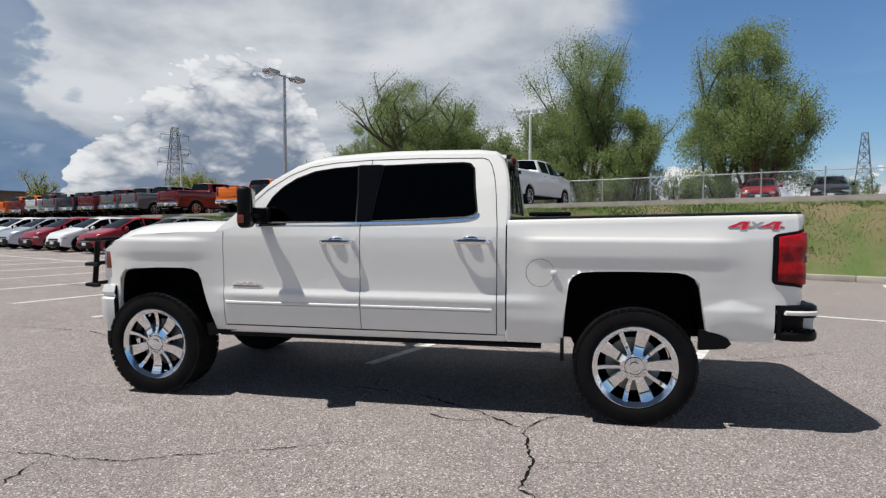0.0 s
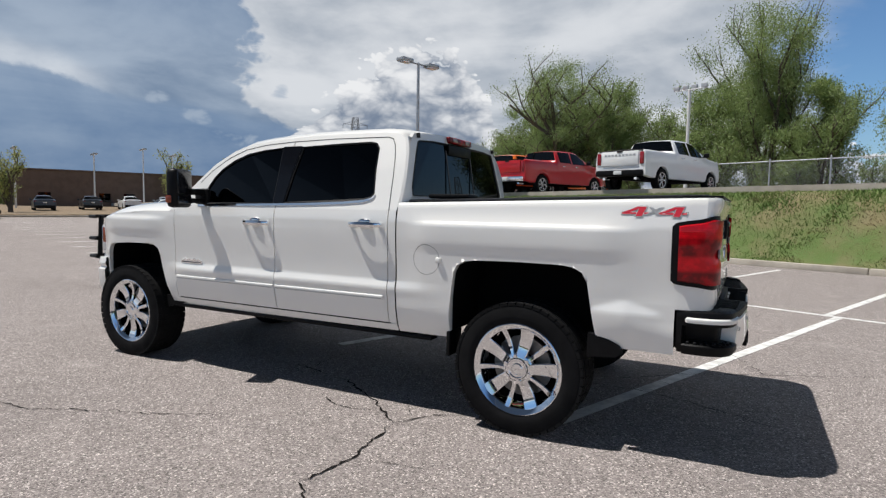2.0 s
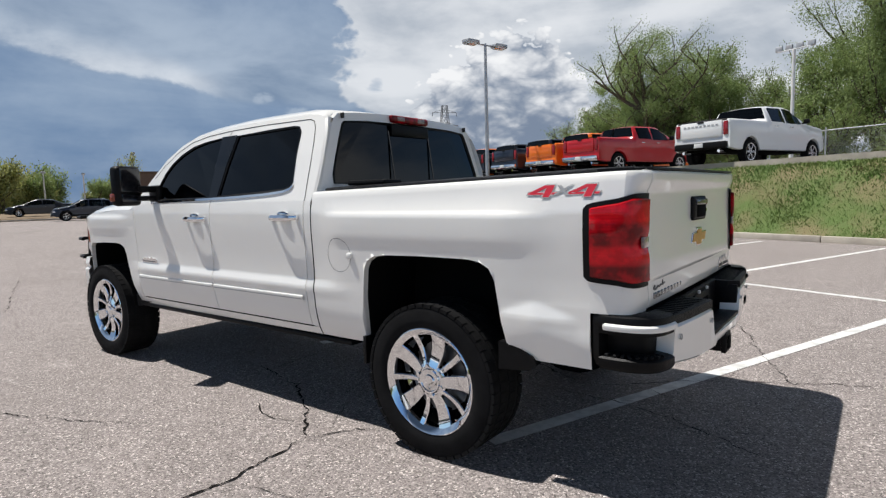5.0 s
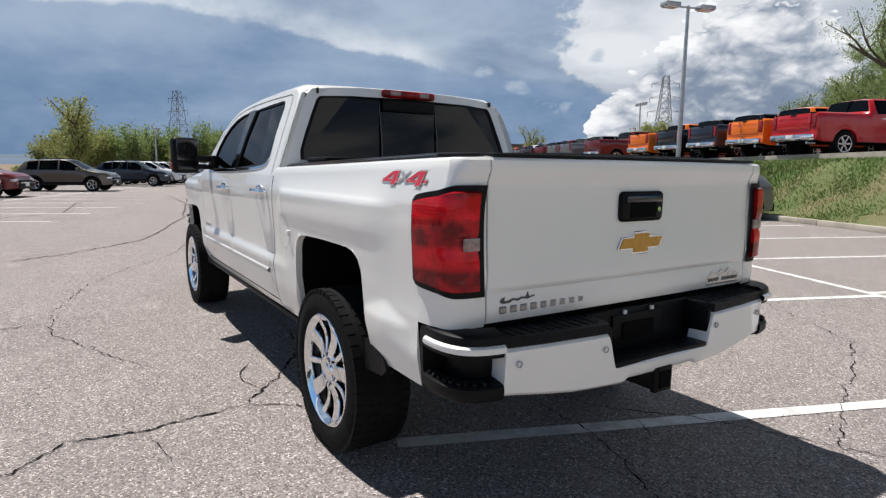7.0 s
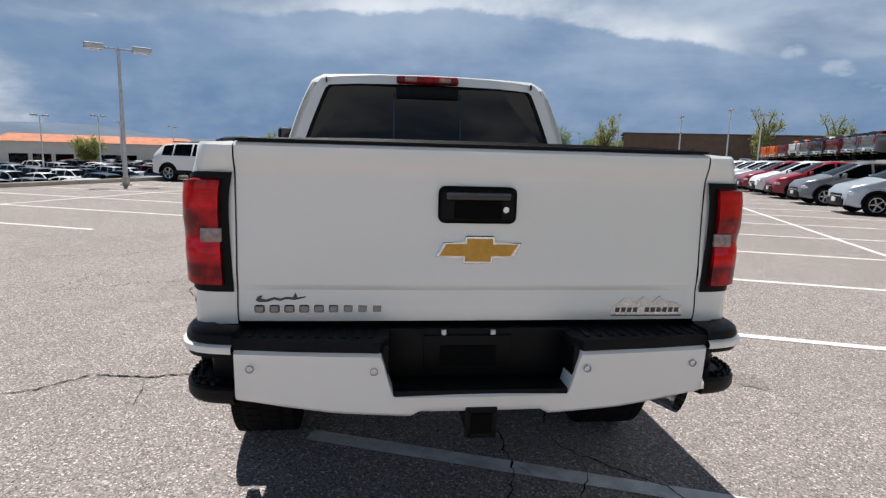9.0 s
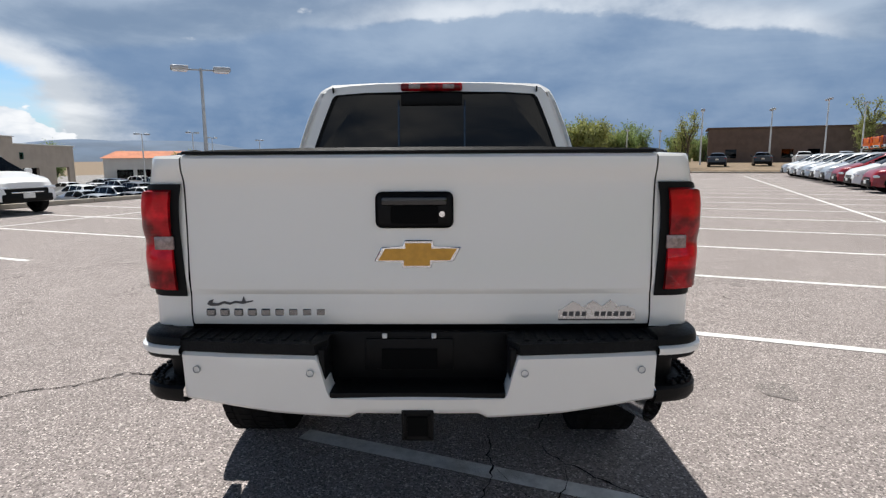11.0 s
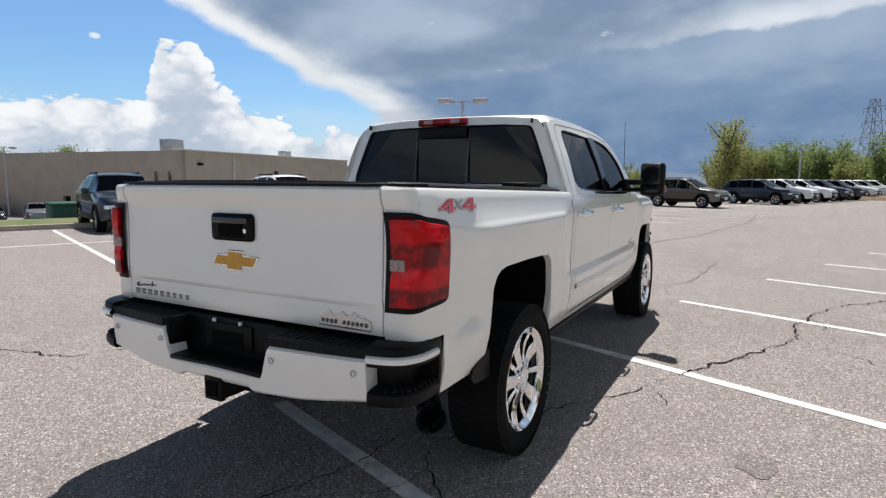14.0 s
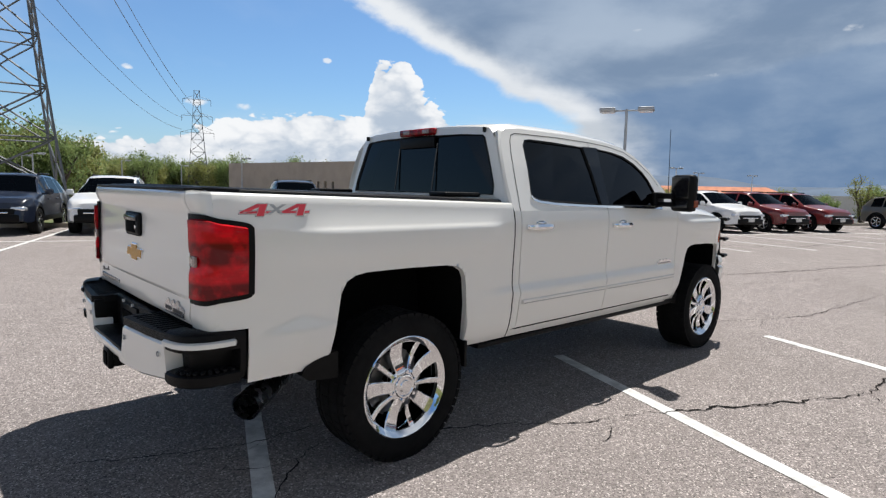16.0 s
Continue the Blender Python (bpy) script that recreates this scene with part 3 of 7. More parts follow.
def vehicle(kind, colour_name, paint_mat, label, category, m, group="parked cars", cover=False, rims=None, cladding=True, far=False):
    key = (kind, colour_name, label)
    if key in CARS:
        ob = copy_thing(CARS[key], m)
        return ob
    K = KINDS[kind]
    hw, belt, r, base = K["W"] / 2, K["belt"], K["r"], K["base"]
    x0, x1 = K["top"][0][0], K["top"][-1][0]
    root = thing({"pickup": "pickup_truck", "suv": "suv", "hatch": "hatchback", "sedan": "sedan"}[kind], label, category, group, at=m)
    ar = r + 0.06
    xs = set()
    for c in (K["xr"], K["xf"]):
        for k in range(15):
            xs.add(round(c - ar * math.cos(math.pi * k / 14), 4))
    for x, _ in K["top"]:
        xs.add(x)
    for a, b in K["wins"] + [K["shield"], K["back"]]:
        xs.add(a); xs.add(b)
    k = x0
    while k < x1:
        if min(abs(k - q) for q in xs) > 0.06:
            xs.add(round(k, 4))
        k += 0.12
    xs = sorted(xs)

    def zbot(x):
        z = base + 0.06 * sstep(abs(x), abs(x1) - 0.35, abs(x1))
        for c in (K["xr"], K["xf"]):
            if abs(x - c) < ar:
                z = max(z, r + math.sqrt(max(0, ar * ar - (x - c) ** 2)) * 0.98)
        return z

    def section(x):
        top = lerp_table(x, K["top"])
        nose = min(sstep(x, x1, x1 - 0.55), 1)
        tail = sstep(x, x0 - 0.25, x0 + 0.25)
        w = hw * (0.82 + 0.18 * nose) * (0.90 + 0.10 * tail)
        zb = zbot(x)
        bl = min(belt + 0.03 * (x < 0), top - 0.07)
        sh = min(bl - 0.12, max(zb + 0.1, 0.72 * belt))
        pts = [(w - 0.10, zb), (w - 0.012, zb + 0.02), (w, max(zb + 0.05, base + 0.22)), (w - 0.02, max(zb + 0.07, sh - 0.1)), (w, max(zb + 0.08, sh)), (w - 0.045, max(zb + 0.09, bl))]
        if top - bl > 0.09:
            f = min(1, (top - bl) / 0.45)
            rw = w - 0.06 - (w - 0.06 - K["rw"]) * f
            pts += [(rw + 0.035, top - 0.075), (rw - 0.02, top - 0.025), (rw * 0.62, top), (0, top + 0.012)]
        else:
            pts += [(w - 0.07, top - 0.035), (w - 0.12, top - 0.012), (w * 0.55, top + 0.01), (0, top + 0.02)]
        return pts
    secs = {x: section(x) for x in xs}
    nseg = 9
    groups = {"body": [], "windshield": [], "rear_window": [], "cover": []}
    wins = [[] for _ in K["wins"]]
    for a, b in zip(xs, xs[1:]):
        xm = (a + b) / 2
        for j in range(nseg):
            q = [(a, j), (a, j + 1), (b, j + 1), (b, j)]
            where = "body"
            if j == 5:
                for wi, (wa, wb) in enumerate(K["wins"]):
                    if wa <= xm <= wb and lerp_table(xm, K["top"]) > belt + 0.12:
                        where = ("win", wi)
            if j >= 6:
                if K["shield"][0] <= xm <= K["shield"][1] and j >= 7:
                    where = "windshield"
                if K["back"][0] <= xm <= K["back"][1] and j >= 7:
                    where = "rear_window"
                if kind == "pickup" and xm < -0.98 and j >= 7:
                    where = "cover"
            for s in (1, -1):
                quad = [(xx, secs[xx][jj][0] * s, secs[xx][jj][1]) for xx, jj in q]
                if s < 0:
                    quad = quad[::-1]
                (wins[where[1]] if isinstance(where, tuple) else groups[where]).append((s, quad))

    def skin(quads, extra=None):
        bm = bmesh.new()
        for s, quad in quads:
            pts = []
            for p in quad:
                if not any((Vector(p) - Vector(o)).length < 1e-4 for o in pts):
                    pts.append(p)
            if len(pts) > 2:
                bm.faces.new([bm.verts.new(p) for p in pts])
        if extra:
            extra(bm)
        bmesh.ops.remove_doubles(bm, verts=bm.verts, dist=1e-4)
        bmesh.ops.recalc_face_normals(bm, faces=bm.faces)
        if not extra:
            outward(bm, (0, 0, 0.8))
        return bm

    def caps(bm):
        for x in (xs[0], xs[-1]):
            sec = secs[x]
            ring = [(x, y, z) for y, z in sec] + [(x, -y, z) for y, z in sec[::-1][1:]]
            bm.faces.new([bm.verts.new(p) for p in ring])
    body = part("body", skin(groups["body"], caps), paint_mat, root)
    part("windshield", skin(groups["windshield"]), M_GLASS_L, root)
    part("rear_window", skin(groups["rear_window"]), M_GLASS, root)
    if far:
        wins = [[q for wq in wins for q in wq]]
    for wq in wins:
        for s in (1, -1):
            sub = [q for q in wq if q[0] == s]
            if sub:
                part("side_window", skin(sub), M_GLASS_L if kind != "pickup" else M_GLASS, root)
    # with no cover, a black sheet paints the shade of the open bed
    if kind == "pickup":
        part("bed_cover_or_shade", skin(groups["cover"]), M_BLACK if cover else M_SHADE, root)
    # underbody and cabin floor as black blocks, their shade put into the colour
    bm = bmesh.new()
    box(bm, 0, 0, base + 0.14, (x1 - x0) * 0.9, K["W"] * 0.72, 0.3, 0.05)
    box(bm, (K["xr"] + K["xf"]) / 2 - 0.1, 0, belt - 0.3, 2.2, K["W"] * 0.8, 0.5, 0.1)
    part("underbody", bm, M_SHADE, root)
    for sx in () if far else (-0.42, 0.42):
        bm = bmesh.new()
        for sy in (-0.36, 0.36):
            box(bm, sx, sy, belt + 0.05, 0.14, 0.46, 0.5, 0.06)
            box(bm, sx - 0.02, sy, belt + 0.36, 0.1, 0.24, 0.16, 0.04)
        part("seat_row", bm, M_BLACK, root)
    for c in (K["xr"], K["xf"]):
        for s in (1, -1):
            if far:
                bm = bmesh.new()
                lathe(bm, [(0.0, -0.1), (r * 0.93, -0.12), (r, -0.08), (r, 0.08), (r * 0.93, 0.12), (r * 0.66, 0.115), (r * 0.66, 0.09)], 18)
                ty = part("tyre", bm, M_RUBBER, root)
                ty.matrix_basis = Matrix.Translation((c, s * (hw - 0.12), r)) @ Matrix.Rotation(0 if s > 0 else math.pi, 4, "Z")
                bm = bmesh.new()
                lathe(bm, [(0.0, 0.11), (r * 0.3, 0.115), (r * 0.6, 0.10), (r * 0.665, 0.118)], 14)
                part("rim", bm, M_ALLOY, ty)
                continue
            wheel_parts(root, c, s * (hw - 0.12), r, 0.24, r * 0.66, 5 if kind != "pickup" else 6, rims or M_ALLOY, s)
            if cladding and kind in ("suv", "hatch"):
                bm = bmesh.new()
                rows = []
                for k in range(13):
                    a = math.pi * (k / 12)
                    rows.append([(c - rr * math.cos(a), s * yy, r + rr * math.sin(a) * 0.98) for rr, yy in ((ar + 0.05, hw - 0.005), (ar + 0.045, hw + 0.008), (ar - 0.006, hw + 0.008), (ar - 0.01, hw - 0.08))])
                grid_mesh(bm, rows)
                bmesh.ops.recalc_face_normals(bm, faces=bm.faces)
                part("arch_trim", bm, M_BLACK, root)
    # lamps, mirrors, bumpers, grille, plate
    zt = 1.08 if kind == "pickup" else belt - 0.1
    xe = xs[0]
    for s in (1, -1):
        bm = bmesh.new()
        if kind == "pickup":
            box(bm, xe + 0.06, s * (hw * 0.90 - 0.09), 1.13, 0.2, 0.15, 0.42, 0.03)
        else:
            box(bm, xe + 0.16, s * (hw * 0.90 - 0.10), zt, 0.3, 0.26, 0.16, 0.04)
        part("tail_light", bm, M_RED_L, root)
        bm = bmesh.new()
        zh = lerp_table(x1 - 0.12, K["top"]) - (0.16 if kind != "pickup" else 0.2)
        box(bm, x1 - 0.20, s * (hw * 0.82 - 0.12), zh, 0.34, 0.34, 0.11, 0.04)
        part("headlight", bm, M_CLEAR, root)
        if far:
            continue
        bm = bmesh.new()
        mx = K["shield"][1] - 0.32
        box(bm, mx, s * (hw + 0.10), belt + 0.09, 0.12, 0.2, 0.17, 0.05)
        box(bm, mx + 0.02, s * (hw + 0.0), belt + 0.04, 0.06, 0.14, 0.05, 0.015)
        part("mirror", bm, M_BLACK if kind == "pickup" else paint_mat, root)
        for di, dx in enumerate((-0.55, 0.35) if kind != "pickup" else (-0.45, 0.45)):
            bm = bmesh.new()
            box(bm, dx, s * (hw - 0.005), belt - 0.12, 0.2, 0.035, 0.035, 0.012)
            part("door_handle", bm, M_CHROME if kind == "pickup" else paint_mat, root)
    if far:
        CARS[key] = root
        return root
    bm = bmesh.new()
    bz = 0.62 if kind == "pickup" else base + 0.16
    box(bm, xe - 0.02, 0, bz, 0.22, K["W"] * 0.88, 0.22 if kind == "pickup" else 0.26, 0.05)
    part("rear_bumper", bm, M_CHROME if kind == "pickup" and not cover else M_BLACK, root)
    bm = bmesh.new()
    box(bm, x1 - 0.06, 0, base + 0.14, 0.2, K["W"] * 0.72, 0.22, 0.05)
    part("front_bumper", bm, M_BLACK, root)
    bm = bmesh.new()
    zg = lerp_table(x1 - 0.1, K["top"]) - 0.30
    box(bm, x1 - 0.05, 0, zg, 0.12, K["W"] * (0.62 if kind == "suv" else 0.5), 0.32 if kind == "suv" else 0.26, 0.04)
    part("grille", bm, M_BLACK, root)
    bm = bmesh.new()
    box(bm, x1 + 0.005, 0, zg + 0.05, 0.03, K["W"] * 0.46, 0.035, 0.01)
    part("grille_bar", bm, M_CHROME, root)
    bm = bmesh.new()
    box(bm, x1 + 0.05, 0, base + 0.2, 0.02, 0.3, 0.13, 0.004)
    part("front_plate", bm, M_WHITEPOST, root)
    bm = bmesh.new()
    box(bm, xe - (0.14 if kind == "pickup" else 0.03), 0, bz + 0.02 if kind == "pickup" else belt - 0.2, 0.02, 0.3, 0.13, 0.004)
    part("rear_plate", bm, M_WHITEPOST, root)
    if kind == "pickup":
        bm = bmesh.new()
        box(bm, xe - 0.012, 0, 1.13, 0.05, K["W"] * 0.70, 0.5, 0.02)
        tg = part("tailgate", bm, paint_mat, root)
        for k in range(9):
            bm = bmesh.new()
            box(bm, xe - 0.042, -0.56 + 0.14 * k, 1.25, 0.01, 0.085, 0.06, 0.003, seg=1)
            part("word_bar", bm, M_GALV if colour_name == "white" else paint_mat, tg)
        bm = bmesh.new()
        box(bm, xe - 0.04, 0, 1.36, 0.03, 0.22, 0.05, 0.01)
        part("tailgate_handle", bm, M_BLACK, tg)
        for s in (-1, 1):
            bm = bmesh.new()
            cyl(bm, (xe - 0.02, s * 0.62, 0.44), (xe + 0.3, s * 0.62, 0.44), 0.05)
            part("exhaust", bm, M_CHROME, root)
    elif kind == "suv":
        for s in (1, -1):
            bm = bmesh.new()
            box(bm, -0.62, s * (K["rw"] - 0.06), 1.652, 1.25, 0.035, 0.045, 0.012)
            part("roof_rail", bm, M_BLACK, root)
            bm = bmesh.new()
            box(bm, 0.02, s * (hw - 0.01), base + 0.09, 2.0, 0.05, 0.16, 0.02)
            part("side_sill", bm, M_BLACK, root)
    CARS[key] = root
    return root


def car_at(n, v, yaw, z=0.0, roll=0.0):
    return Matrix.Translation(P(n, v, z)) @ Matrix.Rotation(radians(yaw), 4, "Z") @ Matrix.Rotation(radians(roll), 4, "Y")


PT = {"white": paint("white", (0.78, 0.78, 0.77)), "red": paint("red", (0.46, 0.008, 0.012)), "orange": paint("orange", (0.85, 0.17, 0.012)),
      "black": paint("black", (0.008, 0.009, 0.012)), "navy": paint("navy", (0.012, 0.017, 0.032)), "grey": paint("grey", (0.20, 0.205, 0.215), metal=0.4),
      "silver": paint("silver", (0.52, 0.55, 0.58), metal=0.5), "maroon": paint("maroon", (0.14, 0.012, 0.016)), "copper": paint("copper", (0.165, 0.022, 0.022)), "crimson": paint("crimson", (0.26, 0.012, 0.022)),
      "bronze": paint("bronze", (0.12, 0.105, 0.085), metal=0.3), "blue": paint("blue", (0.01, 0.05, 0.22))}


def build_cars():
    up = [(8.7, "white"), (14.0, "red"), (16.35, "orange"), (18.9, "navy"), (21.45, "black"), (24.0, "orange"), (29.2, "maroon"), (33.2, "grey"), (35.5, "grey"),
          (38.1, "maroon"), (40.6, "navy"), (43.1, "grey"), (45.7, "white"), (48.2, "maroon"), (50.8, "orange"), (53.4, "orange")]
    names = {"white": "white", "red": "bright red", "orange": "orange", "navy": "dark navy", "black": "black", "maroon": "dark red", "grey": "grey"}
    for n, c in up:
        v = 14.55 + 2.93
        vehicle("pickup", c, PT[c], names[c] + " crew cab pickup parked tail-out on the upper lot", "pickup truck",
                car_at(n, v, HEAD_U, upper_z(n) + 0.0, 0.0), "pickups on the upper lot", cover=(c == "white"))
    for n, c in ((25.8, "orange"), (18.0, "orange"), (20.2, "black"), (31.0, "maroon"), (36.7, "navy")):
        vehicle("pickup", c, PT[c], names[c] + " crew cab pickup parked tail-out on the upper lot", "pickup truck",
                car_at(n, 14.55 + 9.6, HEAD_U, upper_z(n) + 0.1), "pickups on the upper lot")
    for n, c, lab in ((1.1, "crimson", "dark red sport utility parked behind the fence"), (-2.2, "black", "black sport utility parked behind the fence")):
        vehicle("suv", c, PT[c], lab, "suv", car_at(n, 33.5, HEAD_B, 2.38), "cars behind the fence")
    hb = [(12.5, "grey"), (17.4, "silver"), (21.4, "grey"), (24.7, "crimson"), (27.5, "white"), (30.1, "crimson"), (32.7, "silver"), (35.4, "white"), (38.1, "silver"), (40.8, "white"), (43.5, "white"), (46.2, "silver")]
    for n, c in hb:
        vehicle("hatch", c, PT[c], {"grey": "grey", "silver": "pale silver", "crimson": "dark red", "white": "white"}[c] + " compact electric hatchback parked nose-out below the bank", "hatchback",
                car_at(n, 9.95, HEAD_B), "hatchbacks in a row")
    sv = [(18.8, -15.3, "white", "white"), (21.4, -15.3, "copper", "deep red"), (24.0, -15.3, "copper", "deep red"), (30.4, -13.9, "bronze", "grey bronze")]
    for n, v, c, w in sv:
        vehicle("suv", c, PT[c], w + " compact sport utility backed up to the far kerb", "suv", car_at(n, v, HEAD_U), "sport utilities across the aisle")
    for n, v, c, w in ((7.35, -17.05, "white", "white"), (1.85, -16.9, "navy", "dark slate"), (-3.6, -16.5, "white", "white"), (-6.1, -16.4, "navy", "dark slate")):
        vehicle("suv", c, PT[c], w + " compact sport utility backed up to the far kerb", "suv", car_at(n, v, HEAD_U), "sport utilities across the aisle")
    for i, c in enumerate(("navy", "white", "white", "navy", "black", "white", "silver", "white")):
        vehicle("suv", c, PT[c], {"navy": "dark slate", "white": "white", "black": "black", "silver": "silver"}[c] + " compact sport utility in the far row", "suv", car_at(38.6 + 3.6 * i, -13.2, HEAD_U), "far row of cars")
    vehicle("suv", "navy", PT["navy"], "dark slate sport utility standing across the end of the lot", "suv", car_at(50.4, -2.2, 75), "cars at the end of the lot")
    for n, v, z, c, y in ((58, -5.5, 0.3, "black", HEAD_B), (64, -1, 0.3, "silver", 330), (66, 4.5, 0.4, "navy", 335), (69, 9, 0.45, "black", 335), (70, 13, 0.5, "white", 335), (71, 17, 0.5, "silver", 335), (72, 21, 0.5, "white", 335)):
        vehicle("sedan", c, PT[c], {"black": "black", "silver": "silver", "navy": "dark blue", "white": "white"}[c] + " saloon parked beyond the far kerb", "car", car_at(n, v, y, z), "cars beyond the lot")
    rnd = random.Random(21)
    for r, v in enumerate((-30, -36.5, -43, -60, -72, -84, -96)):
        for k in range(30):
            n = -40 + 3.1 * k + rnd.uniform(-0.3, 0.3)
            if n > 0.6 * abs(v) or v > -45 and -1 < n < 12 or (v <= -43 and 6 < n < 50) or rnd.random() < 0.3 or (-14 < n < -5 and -46 < v < -34):
                continue
            c = rnd.choice(("white", "silver", "navy", "black", "grey", "blue", "maroon", "white", "silver"))
            kd = rnd.choice(("suv", "sedan", "sedan"))
            vehicle(kd, c, PT[c], {"white": "white", "silver": "silver", "navy": "dark blue", "black": "black", "grey": "grey", "blue": "bright blue", "maroon": "dark red"}[c] + (" sport utility" if kd == "suv" else " saloon") + " in the lower car park", "car",
                    car_at(n, v, HEAD_U if r % 2 else HEAD_B, -2.27), "cars in the lower car park", far=True)
    words = {"white": "white", "silver": "silver", "navy": "dark blue", "black": "black", "grey": "grey", "blue": "bright blue", "maroon": "dark red"}
    for r, v in enumerate((-24, -29.5, -36, -41.5, -48, -53.5, -60, -66, -72, -78)):
        n = 0.62 * abs(v)
        while n < 1.5 * abs(v):
            n += 2.75 + rnd.uniform(-0.1, 0.1)
            if v < -53 - 0.593 * (n - 14.3) + 7 or v < -93 + 0.88 * (n - 70) + 5 or rnd.random() < 0.14:
                continue
            c = rnd.choice(("white", "silver", "navy", "black", "grey", "white", "maroon", "white", "silver"))
            kd = rnd.choice(("suv", "sedan"))
            vehicle(kd, c, PT[c], words[c] + (" sport utility" if kd == "suv" else " saloon") + " in the lower car park", "car",
                    car_at(n, v, HEAD_U if r % 2 else HEAD_B, -2.27), "cars in the lower car park", far=True)


build_cars()

# ---- trees, poles, towers, buildings ----
def tree_mesh(rnd, height, spread, trunk_r, limbs, leaf_count, leaf, bare=0.0, crown_base=0.25, forks=3, stems=1, fluff=0.034, bare_top=0.0, low_out=0.25, env=0.0, env_share=0.75):
    """Trunk and limbs as tapered tubes, and leaves in clumps round the twig ends."""
    wood = bmesh.new()
    tips = []

    def tube(path, r0, r1, seg=6):
        rows = []
        for i, p in enumerate(path):
            t = (path[min(i + 1, len(path) - 1)] - path[max(i - 1, 0)]).normalized()
            a = t.orthogonal().normalized()
            b = t.cross(a)
            r = r0 + (r1 - r0) * i / (len(path) - 1)
            rows.append([p + (a * math.cos(2 * math.pi * k / seg) + b * math.sin(2 * math.pi * k / seg)) * r for k in range(seg)])
        grid_mesh(wood, rows, closed=True)

    def grow(p, d, length, r, depth):
        path = [p.copy()]
        q = p.copy()
        dd = d.copy()
        k = 5
        for i in range(k):
            dd = (dd + Vector((rnd.uniform(-0.22, 0.22), rnd.uniform(-0.22, 0.22), rnd.uniform(-0.06, 0.16)))).normalized()
            q = q + dd * length / k
            path.append(q.copy())
        tube(path, r, r * 0.45, 7 if depth == 0 else 5)
        if depth >= forks:
            tips.extend(path[1:])
            return
        kids = limbs if depth == 0 else rnd.randint(2, 4)
        for i in range(kids):
            at = path[rnd.randint((0 if low_out < 0 else 1) if depth == 0 else 2, k)]
            a = rnd.uniform(0, 6.283)
            out = Vector((math.cos(a), math.sin(a), rnd.uniform(low_out, 1.1))).normalized()
            nd_ = (dd * 0.45 + out * 0.8 * spread).normalized()
            grow(at, nd_, length * rnd.uniform(0.52, 0.78), r * 0.5, depth + 1)
        tips.extend(path[3:]) if depth > 0 else None
    for st in range(stems):
        a = 2 * math.pi * st / stems + rnd.uniform(-0.4, 0.4)
        ln = 0.0 if stems == 1 else rnd.uniform(0.25, 0.55)
        grow(Vector((ln * math.cos(a) * 0.8, ln * math.sin(a) * 0.8, -0.2)), Vector((ln * math.cos(a) + rnd.uniform(-0.1, 0.1), ln * math.sin(a) + rnd.uniform(-0.1, 0.1), 1)).normalized(), height * rnd.uniform(0.30, 0.42), trunk_r, 0)
    top = max(t.z for t in tips)
    for vtx in wood.verts:
        vtx.co.z *= height / top
    for t in tips:
        t.z *= height / top
    verts, faces = [], []
    tips = [t for t in tips if t.z > height * crown_base]
    rs = np.random.RandomState(rnd.randint(1, 9999))
    cnt = int(leaf_count * (1 - bare))
    tp = np.array([tuple(t) for t in tips])
    if env:
        k = env / np.percentile(np.hypot(tp[:, 0], tp[:, 1]), 93)
        for vtx in wood.verts:
            vtx.co.x *= k
            vtx.co.y *= k
        tp[:, :2] *= k
        # side clumps fill the crown down to the ground, wider below than above
        m = 64
        u = rs.uniform(0.07, 0.97, m)
        ang = rs.uniform(0, 2 * math.pi, m)
        wide = env * np.minimum(1.0, 0.62 + 1.6 * u) * np.sqrt(np.clip(1.02 - u ** 2.2, 0, 1)) * (0.84 + 0.30 * np.sin(2.3 * ang + 7 * u + env)) * rs.uniform(0.35, 1.0, m) ** 0.5
        clumps = np.stack((wide * np.cos(ang), wide * np.sin(ang), u * height * 0.97), 1)
        clumps = np.concatenate([clumps + rs.normal(0, 0.035 * height, (m, 3)) * np.array((1, 1, 0.7)) for _ in range(4)])
        m = len(clumps)
        tp = np.concatenate((tp, np.repeat(clumps, max(1, int(len(tp) * env_share / m)), 0)))
    keep = np.clip(1.0 - 0.95 * bare_top * np.clip((tp[:, 2] / height - 0.72) / 0.25, 0, 1), 0.02, 1)
    c = tp[rs.choice(len(tp), cnt, p=keep / keep.sum())] + rs.normal(0, 1, (cnt, 3)) * np.array((1, 1, 0.8)) * height * fluff
    c[:, 2] -= np.abs(rs.normal(0, 1, cnt)) * height * fluff * 0.6
    s = leaf * rs.uniform(0.6, 1.4, (cnt, 1))
    a = rs.uniform(-1, 1, (cnt, 3))
    b = rs.uniform(-1, 1, (cnt, 3)) * np.array((1, 1, 1.4))
    b /= np.linalg.norm(b, axis=1, keepdims=True)
    e = np.cross(a, b)
    e /= np.linalg.norm(e, axis=1, keepdims=True) + 1e-9
    verts = np.stack((c - b * s, c + e * s * 0.42, c + b * s, c - e * s * 0.42), 1).reshape(-1, 3).tolist()
    faces = np.arange(cnt * 4).reshape(-1, 4).tolist()
    return wood, verts, faces


TREES = {}


